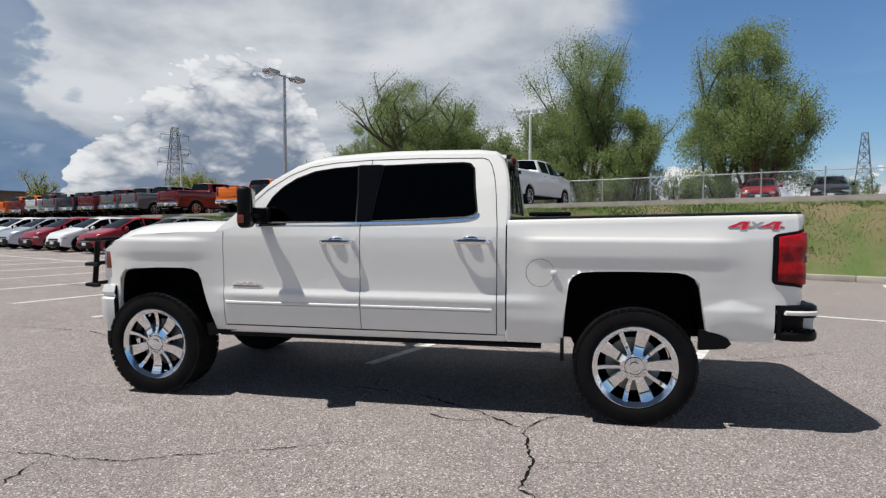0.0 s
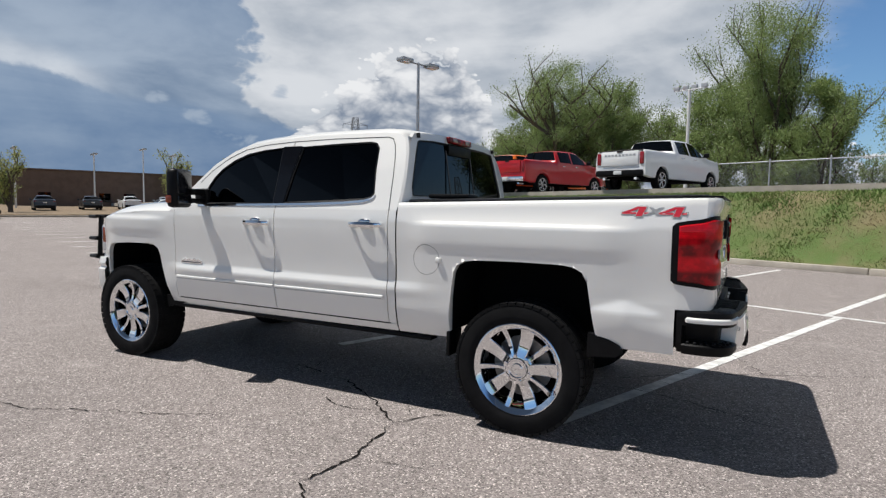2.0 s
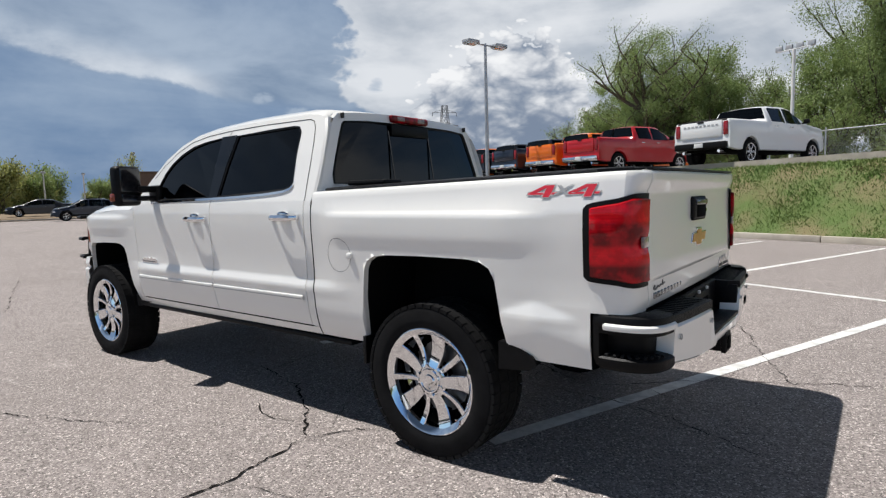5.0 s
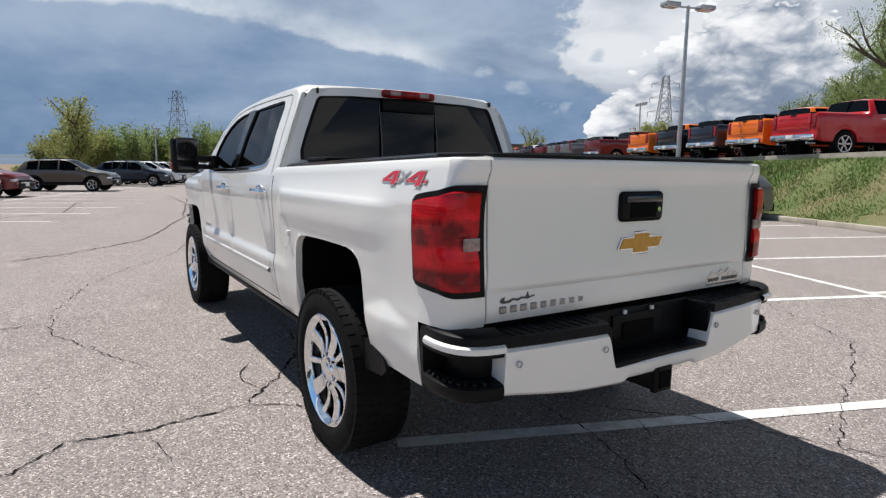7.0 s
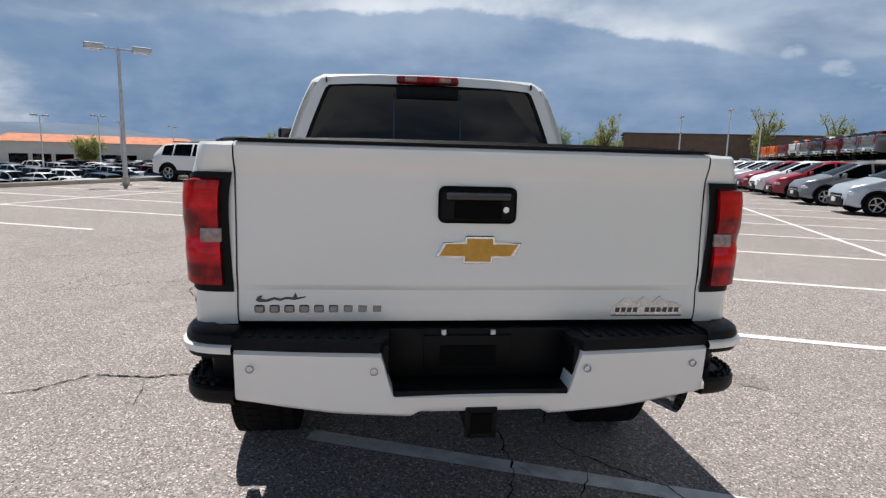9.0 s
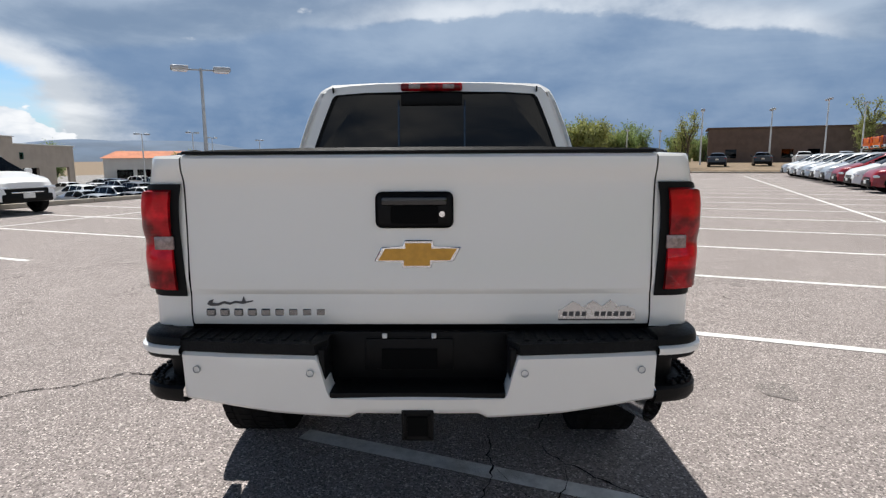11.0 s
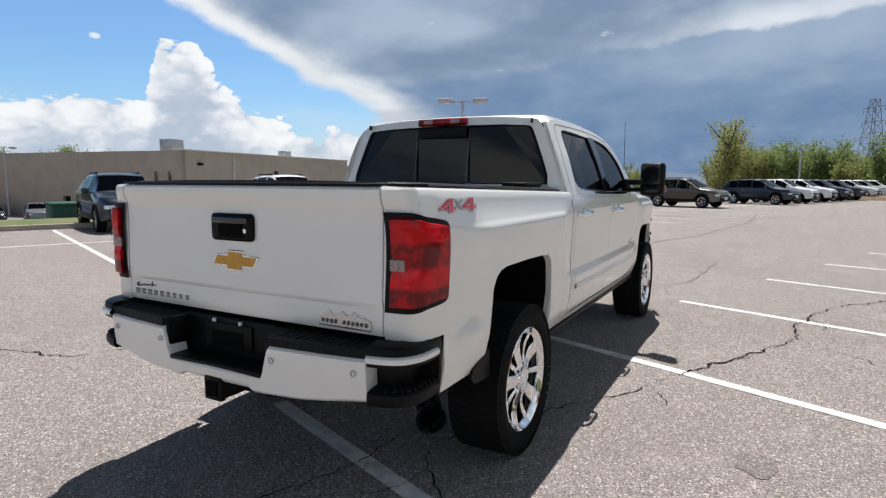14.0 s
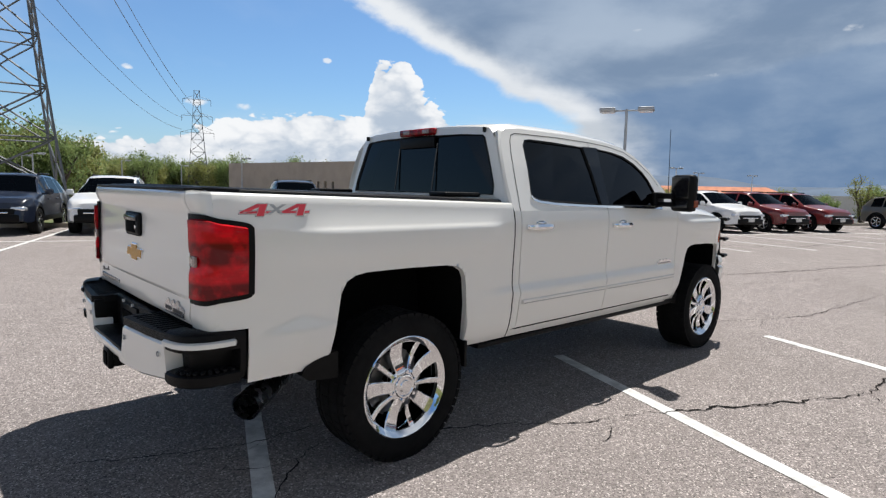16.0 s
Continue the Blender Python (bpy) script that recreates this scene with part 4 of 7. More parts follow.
def tree(kind, m, label, rnd_seed=1, height=10, spread=1.0, trunk=0.3, limbs=6, leaves=9000, leaf=0.16, leaf_material=None, bare=0.0, group="trees", crown_base=0.22, forks=3, stems=1, fluff=0.034, bare_top=0.0, low_out=0.25, env=0.0):
    key = (kind, label)
    if key in TREES:
        return copy_thing(TREES[key], m)
    rnd = random.Random(rnd_seed)
    wood, verts, faces = tree_mesh(rnd, height, spread, trunk, limbs, leaves, leaf, bare, crown_base, forks, stems, fluff, bare_top, low_out, env)
    root = thing("tree", label, "tree", group, at=m)
    part("trunk", wood, M_BARK, root)
    me = bpy.data.meshes.new("crown")
    me.from_pydata(verts, [], faces)
    me.materials.append(leaf_material or M_LEAF)
    new("crown", me).parent = root
    TREES[key] = root
    return root


def at(n, v, z, turn=0.0, s=1.0):
    return Matrix.Translation(P(n, v, z)) @ Matrix.Rotation(turn, 4, "Z") @ Matrix.Scale(s, 4)


def scaled(ob, s, sz=None):
    ob.scale = (s, s, sz or s)
    return ob


def build_trees():
    big = dict(group="big trees", crown_base=0.06, forks=3, fluff=0.027, low_out=0.0)
    tree("willow_a", at(33.6, 44, 1.9), "broad leafy green tree behind the upper lot", 3, 14.2, 1.35, 0.36, 7, 130000, 0.068, env=6.0, stems=5, **big)
    tree("willow_a3", at(28.6, 45, 1.9), "rounded leafy tree behind the row of pickups", 41, 11.6, 1.2, 0.28, 7, 90000, 0.068, env=4.9, stems=4, **big)
    tree("willow_a2", at(39.5, 45, 1.8), "leafy green tree with dense foliage behind the upper lot", 12, 10.8, 1.2, 0.28, 7, 90000, 0.068, env=4.9, stems=4, **big)
    tree("willow_b", at(15.2, 44, 2.0), "tall tree with bare upper twigs and green foliage", 7, 16.4, 0.75, 0.36, 7, 110000, 0.066, bare_top=1.0, env=3.9, stems=3, **big)
    tree("willow_b2", at(11.0, 43, 2.0), "thin leafy tree with dark stems behind the fence", 8, 8.8, 0.9, 0.18, 7, 42000, 0.075, env=3.2, stems=4, **big)
    tree("willow_b3", at(19.6, 45, 2.0), "medium leafy tree behind the white pickup", 19, 10.2, 0.9, 0.22, 7, 52000, 0.078, env=3.6, stems=3, **big)
    tree("willow_c", at(2.9, 44, 2.0), "tall spreading willow with fresh green leaves", 11, 14.2, 0.58, 0.4, 7, 150000, 0.068, env=5.0, stems=4, **big)
    tree("shrub", at(17.5, 41, 1.9), "low green shrub behind the upper lot", 5, 5.0, 1.3, 0.12, 7, 12000, 0.08, group="shrubs", crown_base=0.05, stems=5)
    for n, v, s in ((6.2, 41, 0.7), (22, 44, 1.0), (25, 42, 0.8), (4.2, 42, 0.75), (-3.5, 42, 0.6), (39.5, 46, 0.8), (15.5, 46, 1.0), (31, 46, 1.0), (11.5, 41, 0.7)):
        ob = tree("shrub", at(n, v, 1.9, n), "low green shrub behind the upper lot")
        scaled(ob, s)
    # single lighter trees at the end of the lot
    tree("bare", at(59.4, 1.4, 0.3), "half-bare spring tree on the verge at the lot's end", 23, 5.6, 1.25, 0.22, 7, 2600, 0.09, M_LEAF_Y, group="verge trees")
    tree("bare_big", at(54.8, -23.6, -1.7), "old spreading tree with thin spring leaves", 29, 8.9, 1.25, 0.34, 8, 5600, 0.13, M_LEAF_Y, group="verge trees")
    scaled(tree("bare", at(62, -27.5, -1.8, 2), "half-bare spring tree on the verge at the lot's end"), 1.0)
    scaled(tree("bare", at(66, -40, -2.2, 4), "half-bare spring tree on the verge at the lot's end"), 1.1)
    scaled(tree("bare", at(85, 22, 0.5, 1), "half-bare spring tree on the verge at the lot's end"), 1.5)
    scaled(tree("bare", at(72, 26, 0.5, 1), "half-bare spring tree on the verge at the lot's end"), 1.2)
    # spring woods round the far side
    tree("wood_a", at(72, -10, -0.5), "yellow-green spring tree in the far woods", 31, 7.0, 1.2, 0.2, 6, 8000, 0.17, M_LEAF_Y, group="far woods", stems=3, crown_base=0.08, fluff=0.05)
    tree("wood_b", at(85, -16, -0.5), "fresh green tree in the far woods", 37, 8.0, 1.1, 0.2, 6, 8000, 0.17, M_LEAF, group="far woods", stems=3, crown_base=0.08, fluff=0.05)
    rnd = random.Random(6)
    spots = []
    for k in range(46):
        spots.append((rnd.uniform(70, 115), rnd.uniform(-36, -6), -1.2, rnd.uniform(0.6, 1.0)))
    for k in range(26):
        spots.append((rnd.uniform(92, 130), rnd.uniform(-2, 34), -0.3, rnd.uniform(0.55, 0.85)))
    for k in range(70):
        spots.append((rnd.uniform(-75, -16), rnd.uniform(-112, -70) , -2.3, rnd.uniform(1.0, 1.6)))
    for k in range(70):
        spots.append((rnd.uniform(-30, 40), rnd.uniform(-190, -140), -2.3, rnd.uniform(1.0, 1.5)))
    for k in range(14):
        spots.append((rnd.uniform(60, 130), rnd.uniform(-110, -50), -2.5, rnd.uniform(0.5, 0.9)))
    for k, (n, v, z, s) in enumerate(spots):
        a = k % 5 < 3
        ob = tree("wood_a" if a else "wood_b", at(n, v, z, rnd.uniform(0, 6)), "yellow-green spring tree in the far woods" if a else "fresh green tree in the far woods")
        scaled(ob, s)
    ob = tree("wood_a", at(58, 36, 1.0, 2), "yellow-green spring tree in the far woods")
    scaled(ob, 0.9)


build_trees()


def lot_lamp(n, v, z0, z1, label, heads=2, spread=1.5, r=0.09, turn=0.0, material=None, group="car park lamps"):
    root = thing("street_lamp", label, "lamp post", group, at=at(n, v, z0, radians(HEAD_U + turn)))
    h = z1 - z0
    bm = bmesh.new()
    cyl(bm, (0, 0, 0), (0, 0, h), r, r * 0.6, 12)
    part("pole", bm, material or M_GALV, root)
    bm = bmesh.new()
    box(bm, 0, 0, 0.02, r * 4.5, r * 4.5, 0.05, 0.01)
    cyl(bm, (0, 0, 0.03), (0, 0, 0.3), r * 1.6, r * 1.2)
    part("base", bm, M_CONC, root)
    for s in ((-1, 1) if heads == 2 else (1,)):
        bm = bmesh.new()
        box(bm, 0, s * spread * 0.28, h - 0.06, 0.07, spread * 0.56, 0.05, 0.01)
        part("arm", bm, M_GALV, root)
        bm = bmesh.new()
        box(bm, 0, s * spread * 0.62, h - 0.02, 0.42, spread * 0.52, 0.17, 0.04)
        hd = part("lamp_head", bm, M_GALV, root)
        bm = bmesh.new()
        box(bm, 0, s * spread * 0.62, h - 0.12, 0.34, spread * 0.42, 0.03, 0.005)
        part("lens", bm, M_CLEAR, hd)
    return root


def flood_lamp(n, v, z0, z1, label):
    root = thing("floodlight_pole", label, "lamp post", "floodlights", at=at(n, v, z0, radians(HEAD_U)))
    h = z1 - z0
    bm = bmesh.new()
    cyl(bm, (0, 0, 0), (0, 0, h), 0.11, 0.08, 12)
    part("pole", bm, M_WHITEPOST, root)
    bm = bmesh.new()
    cyl(bm, (0, -0.9, h), (0, 0.9, h), 0.03)
    part("crossbar", bm, M_GALV, root)
    for y in (-0.85, -0.25, 0.3, 0.85):
        bm = bmesh.new()
        box(bm, 0.1, y, h + 0.16, 0.16, 0.36, 0.3, 0.03, Matrix.Rotation(0.0, 4, "X"))
        part("flood_head", bm, M_GALV, root)


def pylon(n, v, z0, h, w, label, turn=0.0, arms=3, r=0.06):
    root = thing("pylon", label, "pylon", "power pylons", at=at(n, v, z0, turn))
    bm = bmesh.new()

    def half(z):
        return w / 2 * (1 - 0.80 * (z / h) ** 0.7)
    zs = [h * k / 9 for k in range(10)]
    for a, b in ((1, 1), (1, -1), (-1, 1), (-1, -1)):
        for z0_, z1_ in zip(zs, zs[1:]):
            cyl(bm, (a * half(z0_), b * half(z0_), z0_), (a * half(z1_), b * half(z1_), z1_), r, seg=4, caps=False)
    tagged(part("lattice_frame", bm, M_STEEL, root, smooth=False), kind="stuff")
    bm = bmesh.new()
    for z0_, z1_ in zip(zs, zs[1:]):
        a, b = half(z0_), half(z1_)
        for c in range(4):
            def corner(q, hh):
                return [(hh, hh), (-hh, hh), (-hh, -hh), (hh, -hh)][q % 4]
            p0, p1 = corner(c, a), corner(c + 1, a)
            q0, q1 = corner(c, b), corner(c + 1, b)
            cyl(bm, (*p0, z0_), (*q1, z1_), r * 0.55, seg=4, caps=False)
            cyl(bm, (*p1, z0_), (*q0, z1_), r * 0.55, seg=4, caps=False)
            cyl(bm, (*q0, z1_), (*q1, z1_), r * 0.5, seg=4, caps=False)
    tagged(part("bracing", bm, M_STEEL, root, smooth=False), kind="stuff")
    for k in range(arms):
        z = h * (0.62 + 0.15 * k)
        ln = w * (0.62 - 0.05 * k)
        bm = bmesh.new()
        for s in (1, -1):
            cyl(bm, (0, 0, z), (s * ln, 0, z), r * 0.7, seg=4)
            cyl(bm, (0, 0, z + h * 0.04), (s * ln, 0, z), r * 0.5, seg=4)
            cyl(bm, (s * ln, 0, z), (s * ln, 0, z - h * 0.05), r * 0.8, seg=5)
        part("cross_arm", bm, M_STEEL, root, smooth=False)
    return root


def build_poles():
    lot_lamp(18.1, 13.0, 1.0, 7.75, "tall grey lamp post with two flat heads on the bank", turn=-84.7, r=0.10, spread=1.3)
    lot_lamp(14.85, -15.9, 0.0, 4.85, "tall grey lamp post with two flat heads beyond the kerb", turn=-43, r=0.085, spread=1.2)
    flood_lamp(14.5, 31.0, 2.0, 8.6, "white pole with four floodlights behind the pickups")
    flood_lamp(51.2, 30.0, 1.4, 7.8, "white pole with four floodlights behind the pickups")
    lot_lamp(50, -14.8, -0.3, 4.4, "slim lamp post among the far row of cars", heads=1, spread=1.0, r=0.09)
    for n, v, h in ((74, 3, 6.9), (72, 10, 6.6), (76, 16, 7.8), (78, 20, 7.4), (80, -6, 5.0), (84, -2, 5.0)):
        lot_lamp(n, v, 0.2, h, "pale lamp post beyond the end of the lot", r=0.1, spread=1.2, material=M_WHITEPOST)
    for n, v, h in ((-17, -62, 4.0), (-21, -74, 4.2), (-12, -80, 4.2), (-6, -96, 4.2), (2, -70, 4.6), (-26, -90, 4.2)):
        lot_lamp(n, v, -2.3, h, "slim lamp post in the lower car park", heads=1, spread=1.2, r=0.1)
    for n, v, h in ((60, -62, 5.2), (72, -70, 5.0), (86, -72, 5.0), (50, -60, 4.6)):
        lot_lamp(n, v, -2.6, h, "slim lamp post in the lower car park", heads=2, spread=1.2, r=0.1, material=M_WHITEPOST)
    pylon(156.9, -37.2, -2, 21.8, 6.5, "dark lattice power pylon beyond the woods", 0.5)
    pylon(144.3, 90, 2, 24.8, 7.0, "grey lattice power pylon beyond the upper lot", 0.9, r=0.09)
    pylon(-4.9, -140.7, -2.3, 24.5, 5.6, "grey lattice power pylon beyond the lower car park", -0.33)
    pylon(-13.55, -42.1, -2.3, 29.0, 7.2, "large steel lattice power pylon in the lower car park", 1.5, r=0.10)
    pylon(-11.6, 165, 2, 21.0, 6.0, "grey lattice power pylon behind the willows", 1.2, r=0.09)
    # cables between the pylons
    for k, (dx, z) in enumerate(((-3.2, 13.5), (3.2, 13.5), (-2.9, 16.0), (2.9, 16.0))):
        a = P(-4.9 + dx, -140.7, z)
        b = P(-13.55 + dx * 1.1, -42.1, z + 6)
        bm = bmesh.new()
        pts = [a.lerp(b, i / 16) - Vector((0, 0, 3.0 * (1 - (i / 8 - 1) ** 2))) for i in range(17)]
        side = Vector((b.y - a.y, a.x - b.x, 0)).normalized() * 0.035
        up = Vector((0, 0, 0.035))
        grid_mesh(bm, [[p + side, p + up, p - side, p - up] for p in pts], closed=True)
        tagged(obj("power_cable", bm, M_STEEL), "thin dark power cable sagging between pylons", "cable", "power cables")


build_poles()


def build_fence():
    """Chain-link fence behind the upper lot: posts, top rail, woven wire."""
    root = thing("fence", "galvanised chain-link fence with round posts behind the upper lot", "fence", kind="structure")
    v, n0, n1 = 28.0, -31.0, 14.0

    def zb(n):
        return upper_z(n) + 0.16
    k = int((n1 - n0) / 2.52)
    for i in range(k + 1):
        n = n0 + (n1 - n0) * i / k
        bm = bmesh.new()
        cyl(bm, P(n, v, zb(n) - 0.1), P(n, v, zb(n) + 1.80), 0.035, seg=8)
        bmesh.ops.create_uvsphere(bm, u_segments=8, v_segments=5, radius=0.045, matrix=Matrix.Translation(P(n, v, zb(n) + 1.81)))
        part("post", bm, M_GALV, root)
    bm = bmesh.new()
    cyl(bm, P(n0, v, zb(n0) + 1.74), P(n1, v, zb(n1) + 1.74), 0.024, seg=8)
    part("top_rail", bm, M_GALV, root)
    # woven wire as crossing strands
    verts, faces = [], []
    step = 0.13
    h = 1.7
    x = n0
    while x < n1:
        for s in (1, -1):
            a = P(x, v - 0.02 * s, zb(x) + 0.03)
            b = P(x + s * h, v - 0.02 * s, zb(x) + 0.03 + h)
            if n0 <= x + s * h <= n1:
                w = Vector((0, 0, 0.0035))
                q = len(verts)
                verts += [a - w, a + w, b + w, b - w]
                faces.append((q, q + 1, q + 2, q + 3))
        x += step
    me = bpy.data.meshes.new("wire_mesh")
    me.from_pydata(verts, [], faces)
    me.materials.append(M_GALV)
    new("wire_mesh", me).parent = root


build_fence()

M_STUCCO = mat("beige_stucco", (0.46, 0.385, 0.315), 0.9, vary=0.12, scale=0.6, bump=0.3, bscale=30)
M_BROWN = mat("brown_brick", (0.16, 0.11, 0.085), 0.9, vary=0.2, scale=1.0)
M_PALE = mat("pale_stucco", (0.62, 0.60, 0.56), 0.9, vary=0.1, scale=0.5)
M_TILE = mat("orange_roof", (0.55, 0.21, 0.11), 0.85, vary=0.25, scale=0.8, bump=0.6, bscale=6)
M_GREEN = mat("green_steel", (0.012, 0.075, 0.042), 0.5, vary=0.2)
M_WINDOW = glass("building_glass", (0.10, 0.15, 0.14))
M_HILL = mat("mountain", (0.105, 0.15, 0.215), 1.0, vary=0.25, scale=0.004, fine=0.05)


def wall_with_holes(bm, width, height, thick, holes):
    """A wall in local XZ with rectangular holes (x0, x1, z0, z1) right through."""
    xs = sorted({0, width, *[h for o in holes for h in o[:2]]})
    zs = sorted({0, height, *[h for o in holes for h in o[2:]]})
    for a, b in zip(xs, xs[1:]):
        for c, d in zip(zs, zs[1:]):
            if any(o[0] <= a and b <= o[1] and o[2] <= c and d <= o[3] for o in holes):
                continue
            box(bm, (a + b) / 2, thick / 2, (c + d) / 2, b - a, thick, d - c)
    bmesh.ops.remove_doubles(bm, verts=bm.verts, dist=1e-4)


def build_buildings():
    # beige workshop
    ang = math.atan2(*(lambda d: (d.y, d.x))(P(0.86, -0.51) - P(0, 0)))
    root = thing("building", "long flat-roofed beige stucco workshop below the kerb", "building", at=Matrix.Translation(P(14.3, -53, -2.4)) @ Matrix.Rotation(ang, 4, "Z"))
    bm = bmesh.new()
    holes = [(13.2, 13.9, 4.1, 4.8), (8.4, 10.0, 0, 3.7), (11.2, 16.0, 0, 3.7), (24.5, 28, 0, 3.2)]
    wall_with_holes(bm, 30, 6.5, 0.3, holes)
    part("front_wall", bm, M_STUCCO, root)
    bm = bmesh.new()
    wall_with_holes(bm, 14, 5.7, 0.3, [(1.0, 1.9, 4.0, 4.8), (1.5, 5.0, 0, 3.0), (9, 12.5, 0, 3.0)])
    w = part("low_wall", bm, M_STUCCO, root)
    w.location = (30, 0.0, 0)
    bm = bmesh.new()
    wall_with_holes(bm, 26, 6.5, 0.3, [(1.2, 1.6, 3.2, 4.6), (2.8, 3.2, 3.2, 4.6), (6, 6.4, 3.4, 4.4), (7.2, 7.6, 3.4, 4.4), (8.4, 8.8, 3.4, 4.4), (14, 15, 0, 2.2)])
    w = part("side_wall", bm, M_STUCCO, root)
    w.matrix_basis = Matrix.Translation((0, 0.3, 0)) @ Matrix.Rotation(radians(90), 4, "Z")
    bm = bmesh.new()
    box(bm, 15, 13, 6.3, 29.4, 25.4, 0.2)
    box(bm, 37, 13, 5.5, 13.9, 25.4, 0.2)
    part("roof", bm, M_PALE, root)
    bm = bmesh.new()
    box(bm, 15, 0.1, 6.55, 30.3, 0.5, 0.12, 0.02)
    box(bm, 37.2, 0.1, 5.75, 14, 0.5, 0.12, 0.02)
    part("coping", bm, M_PALE, root)
    for x, z in ((13.55, 4.45), (31.45, 4.4)):
        bm = bmesh.new()
        box(bm, x, 0.16, z, 0.7, 0.04, 0.7)
        wd = part("window", bm, M_WINDOW, root)
        bm = bmesh.new()
        for dx, dz, sx, sz in ((0, 0.36, 0.8, 0.06), (0, -0.36, 0.8, 0.06), (0.37, 0, 0.06, 0.7), (-0.37, 0, 0.06, 0.7)):
            box(bm, x + dx, 0.05, z + dz, sx, 0.14, sz)
        part("frame_trim", bm, M_GREEN, wd)
    # black block behind the openings, painting the shade inside the bays
    bm = bmesh.new()
    box(bm, 22, 12, 2.2, 42, 18, 4.0)
    part("bay_shade", bm, M_SHADE, root)
    for x, y, s in ((1.5, 3, 1.5), (24, 6, 1.2), (33, 8, 1.3)):
        bm = bmesh.new()
        box(bm, x, y, 7.0 if x < 30 else 6.2, s, s, 1.3, 0.06)
        for k in range(5):
            box(bm, x, y - s / 2 - 0.02, 6.6 + 0.2 * k if x < 30 else 5.8 + 0.2 * k, s * 0.8, 0.04, 0.06)
        part("roof_unit", bm, M_GALV, root)
    bm = bmesh.new()
    box(bm, 1.6, -0.2, 5.3, 0.5, 0.35, 0.25, 0.05)
    part("wall_lamp", bm, M_BLACK, root)
    bm = bmesh.new()
    box(bm, 6.4, -0.06, 4.2, 0.15, 0.1, 3.8)
    part("downpipe", bm, M_PALE, root)
    # green waste container near the kerb
    root = thing("dumpster", "large dark green steel waste container", "dumpster", at=at(3.4, -25.6, -1.3, radians(HEAD_U)))
    bm = bmesh.new()
    box(bm, 0, 0, 0.9, 2.2, 5.0, 1.6, 0.05)
    part("body", bm, M_GREEN, root)
    for k in range(6):
        bm = bmesh.new()
        box(bm, 1.12, -2.1 + 0.84 * k, 0.9, 0.08, 0.1, 1.5, 0.01)
        part("rib", bm, M_GREEN, root)
    bm = bmesh.new()
    box(bm, 0, 0, 1.75, 2.3, 5.1, 0.12, 0.03)
    part("lid", bm, M_GREEN, root)
    bm = bmesh.new()
    box(bm, 1.17, 0.4, 1.1, 0.01, 0.4, 0.28)
    part("sign", bm, M_WHITEPOST, root)
    # grass island beside the container
    bm = bmesh.new()
    rows = [[P(n, v, 0.1 - 0.02 * j) for j, v in enumerate((-17.6, -18.6, -21, -22.5))] for n in (-20, -8, 3, 5.5, 8)]
    grid_mesh(bm, rows)
    tagged(obj("verge", bm, M_GRASS_G), "narrow verge of patchy grass behind the kerb", "verge", kind="structure")
    # showroom with the orange tiled roof
    root = thing("building", "low white showroom with an orange tiled roof", "building", at=Matrix.Translation(P(86, -80, -3.2)) @ Matrix.Rotation(radians(-62 + 68.7 - 6), 4, "Z"))
    ang2 = math.atan2(*(lambda d: (d.y, d.x))(P(0.75, 0.66) - P(0, 0)))
    root.matrix_basis = Matrix.Translation(P(70, -93, -3.2)) @ Matrix.Rotation(ang2, 4, "Z")
    bm = bmesh.new()
    holes = [(2 + 3.2 * k, 4.6 + 3.2 * k, 0.4, 3.0) for k in range(6)] + [(24.5, 27, 0.5, 2.0), (24.5, 27, 2.8, 4.2), (28, 30.5, 0.5, 2.0), (28, 30.5, 2.8, 4.2)]
    wall_with_holes(bm, 46, 5.0, 0.3, holes)
    fw = part("front_wall", bm, M_PALE, root)
    for h in holes:
        bm = bmesh.new()
        box(bm, (h[0] + h[1]) / 2, 0.2, (h[2] + h[3]) / 2, h[1] - h[0], 0.04, h[3] - h[2])
        part("window", bm, M_WINDOW, root)
    bm = bmesh.new()
    for x0_, x1_, z0_, h_ in ((-0.5, 32, 5.0, 1.3),):
        a = [bm.verts.new(p) for p in ((x0_, -0.6, z0_), (x1_, -0.6, z0_), (x1_, 8, z0_), (x0_, 8, z0_))]
        b = [bm.verts.new(p) for p in ((x0_ + 2.5, 3, z0_ + h_), (x1_ - 2.5, 3, z0_ + h_), (x1_ - 2.5, 4.5, z0_ + h_), (x0_ + 2.5, 4.5, z0_ + h_))]
        for i in range(4):
            j = (i + 1) % 4
            bm.faces.new((a[i], a[j], b[j], b[i]))
        bm.faces.new(b)
        bm.faces.new(a[::-1])
    part("roof", bm, M_TILE, root)
    bm = bmesh.new()
    box(bm, 23, 8, 2.4, 45, 15, 4.6)
    part("interior", bm, M_PALE, root)
    # brown brick hall beyond the end of the lot
    ang3 = math.atan2(UY, UX)
    root = thing("building", "flat-roofed brown brick hall beyond the trees", "building", at=Matrix.Translation(P(87, 4.2, 0.4)) @ Matrix.Rotation(ang3, 4, "Z"))
    bm = bmesh.new()
    holes = [(2.2, 3.6, 0.8, 2.0), (9, 10.4, 0.8, 2.0), (12, 13.4, 0.8, 2.0)]
    wall_with_holes(bm, 38, 4.8, 0.3, holes)
    part("front_wall", bm, M_BROWN, root)
    for h in holes:
        bm = bmesh.new()
        box(bm, (h[0] + h[1]) / 2, 0.2, (h[2] + h[3]) / 2, h[1] - h[0], 0.04, h[3] - h[2])
        part("window", bm, M_WINDOW, root)
    bm = bmesh.new()
    box(bm, 19, 5.2, 2.3, 37.8, 9.8, 4.6)
    box(bm, 19, 5, 4.9, 38.4, 10.6, 0.15)
    part("roof", bm, M_BROWN, root)
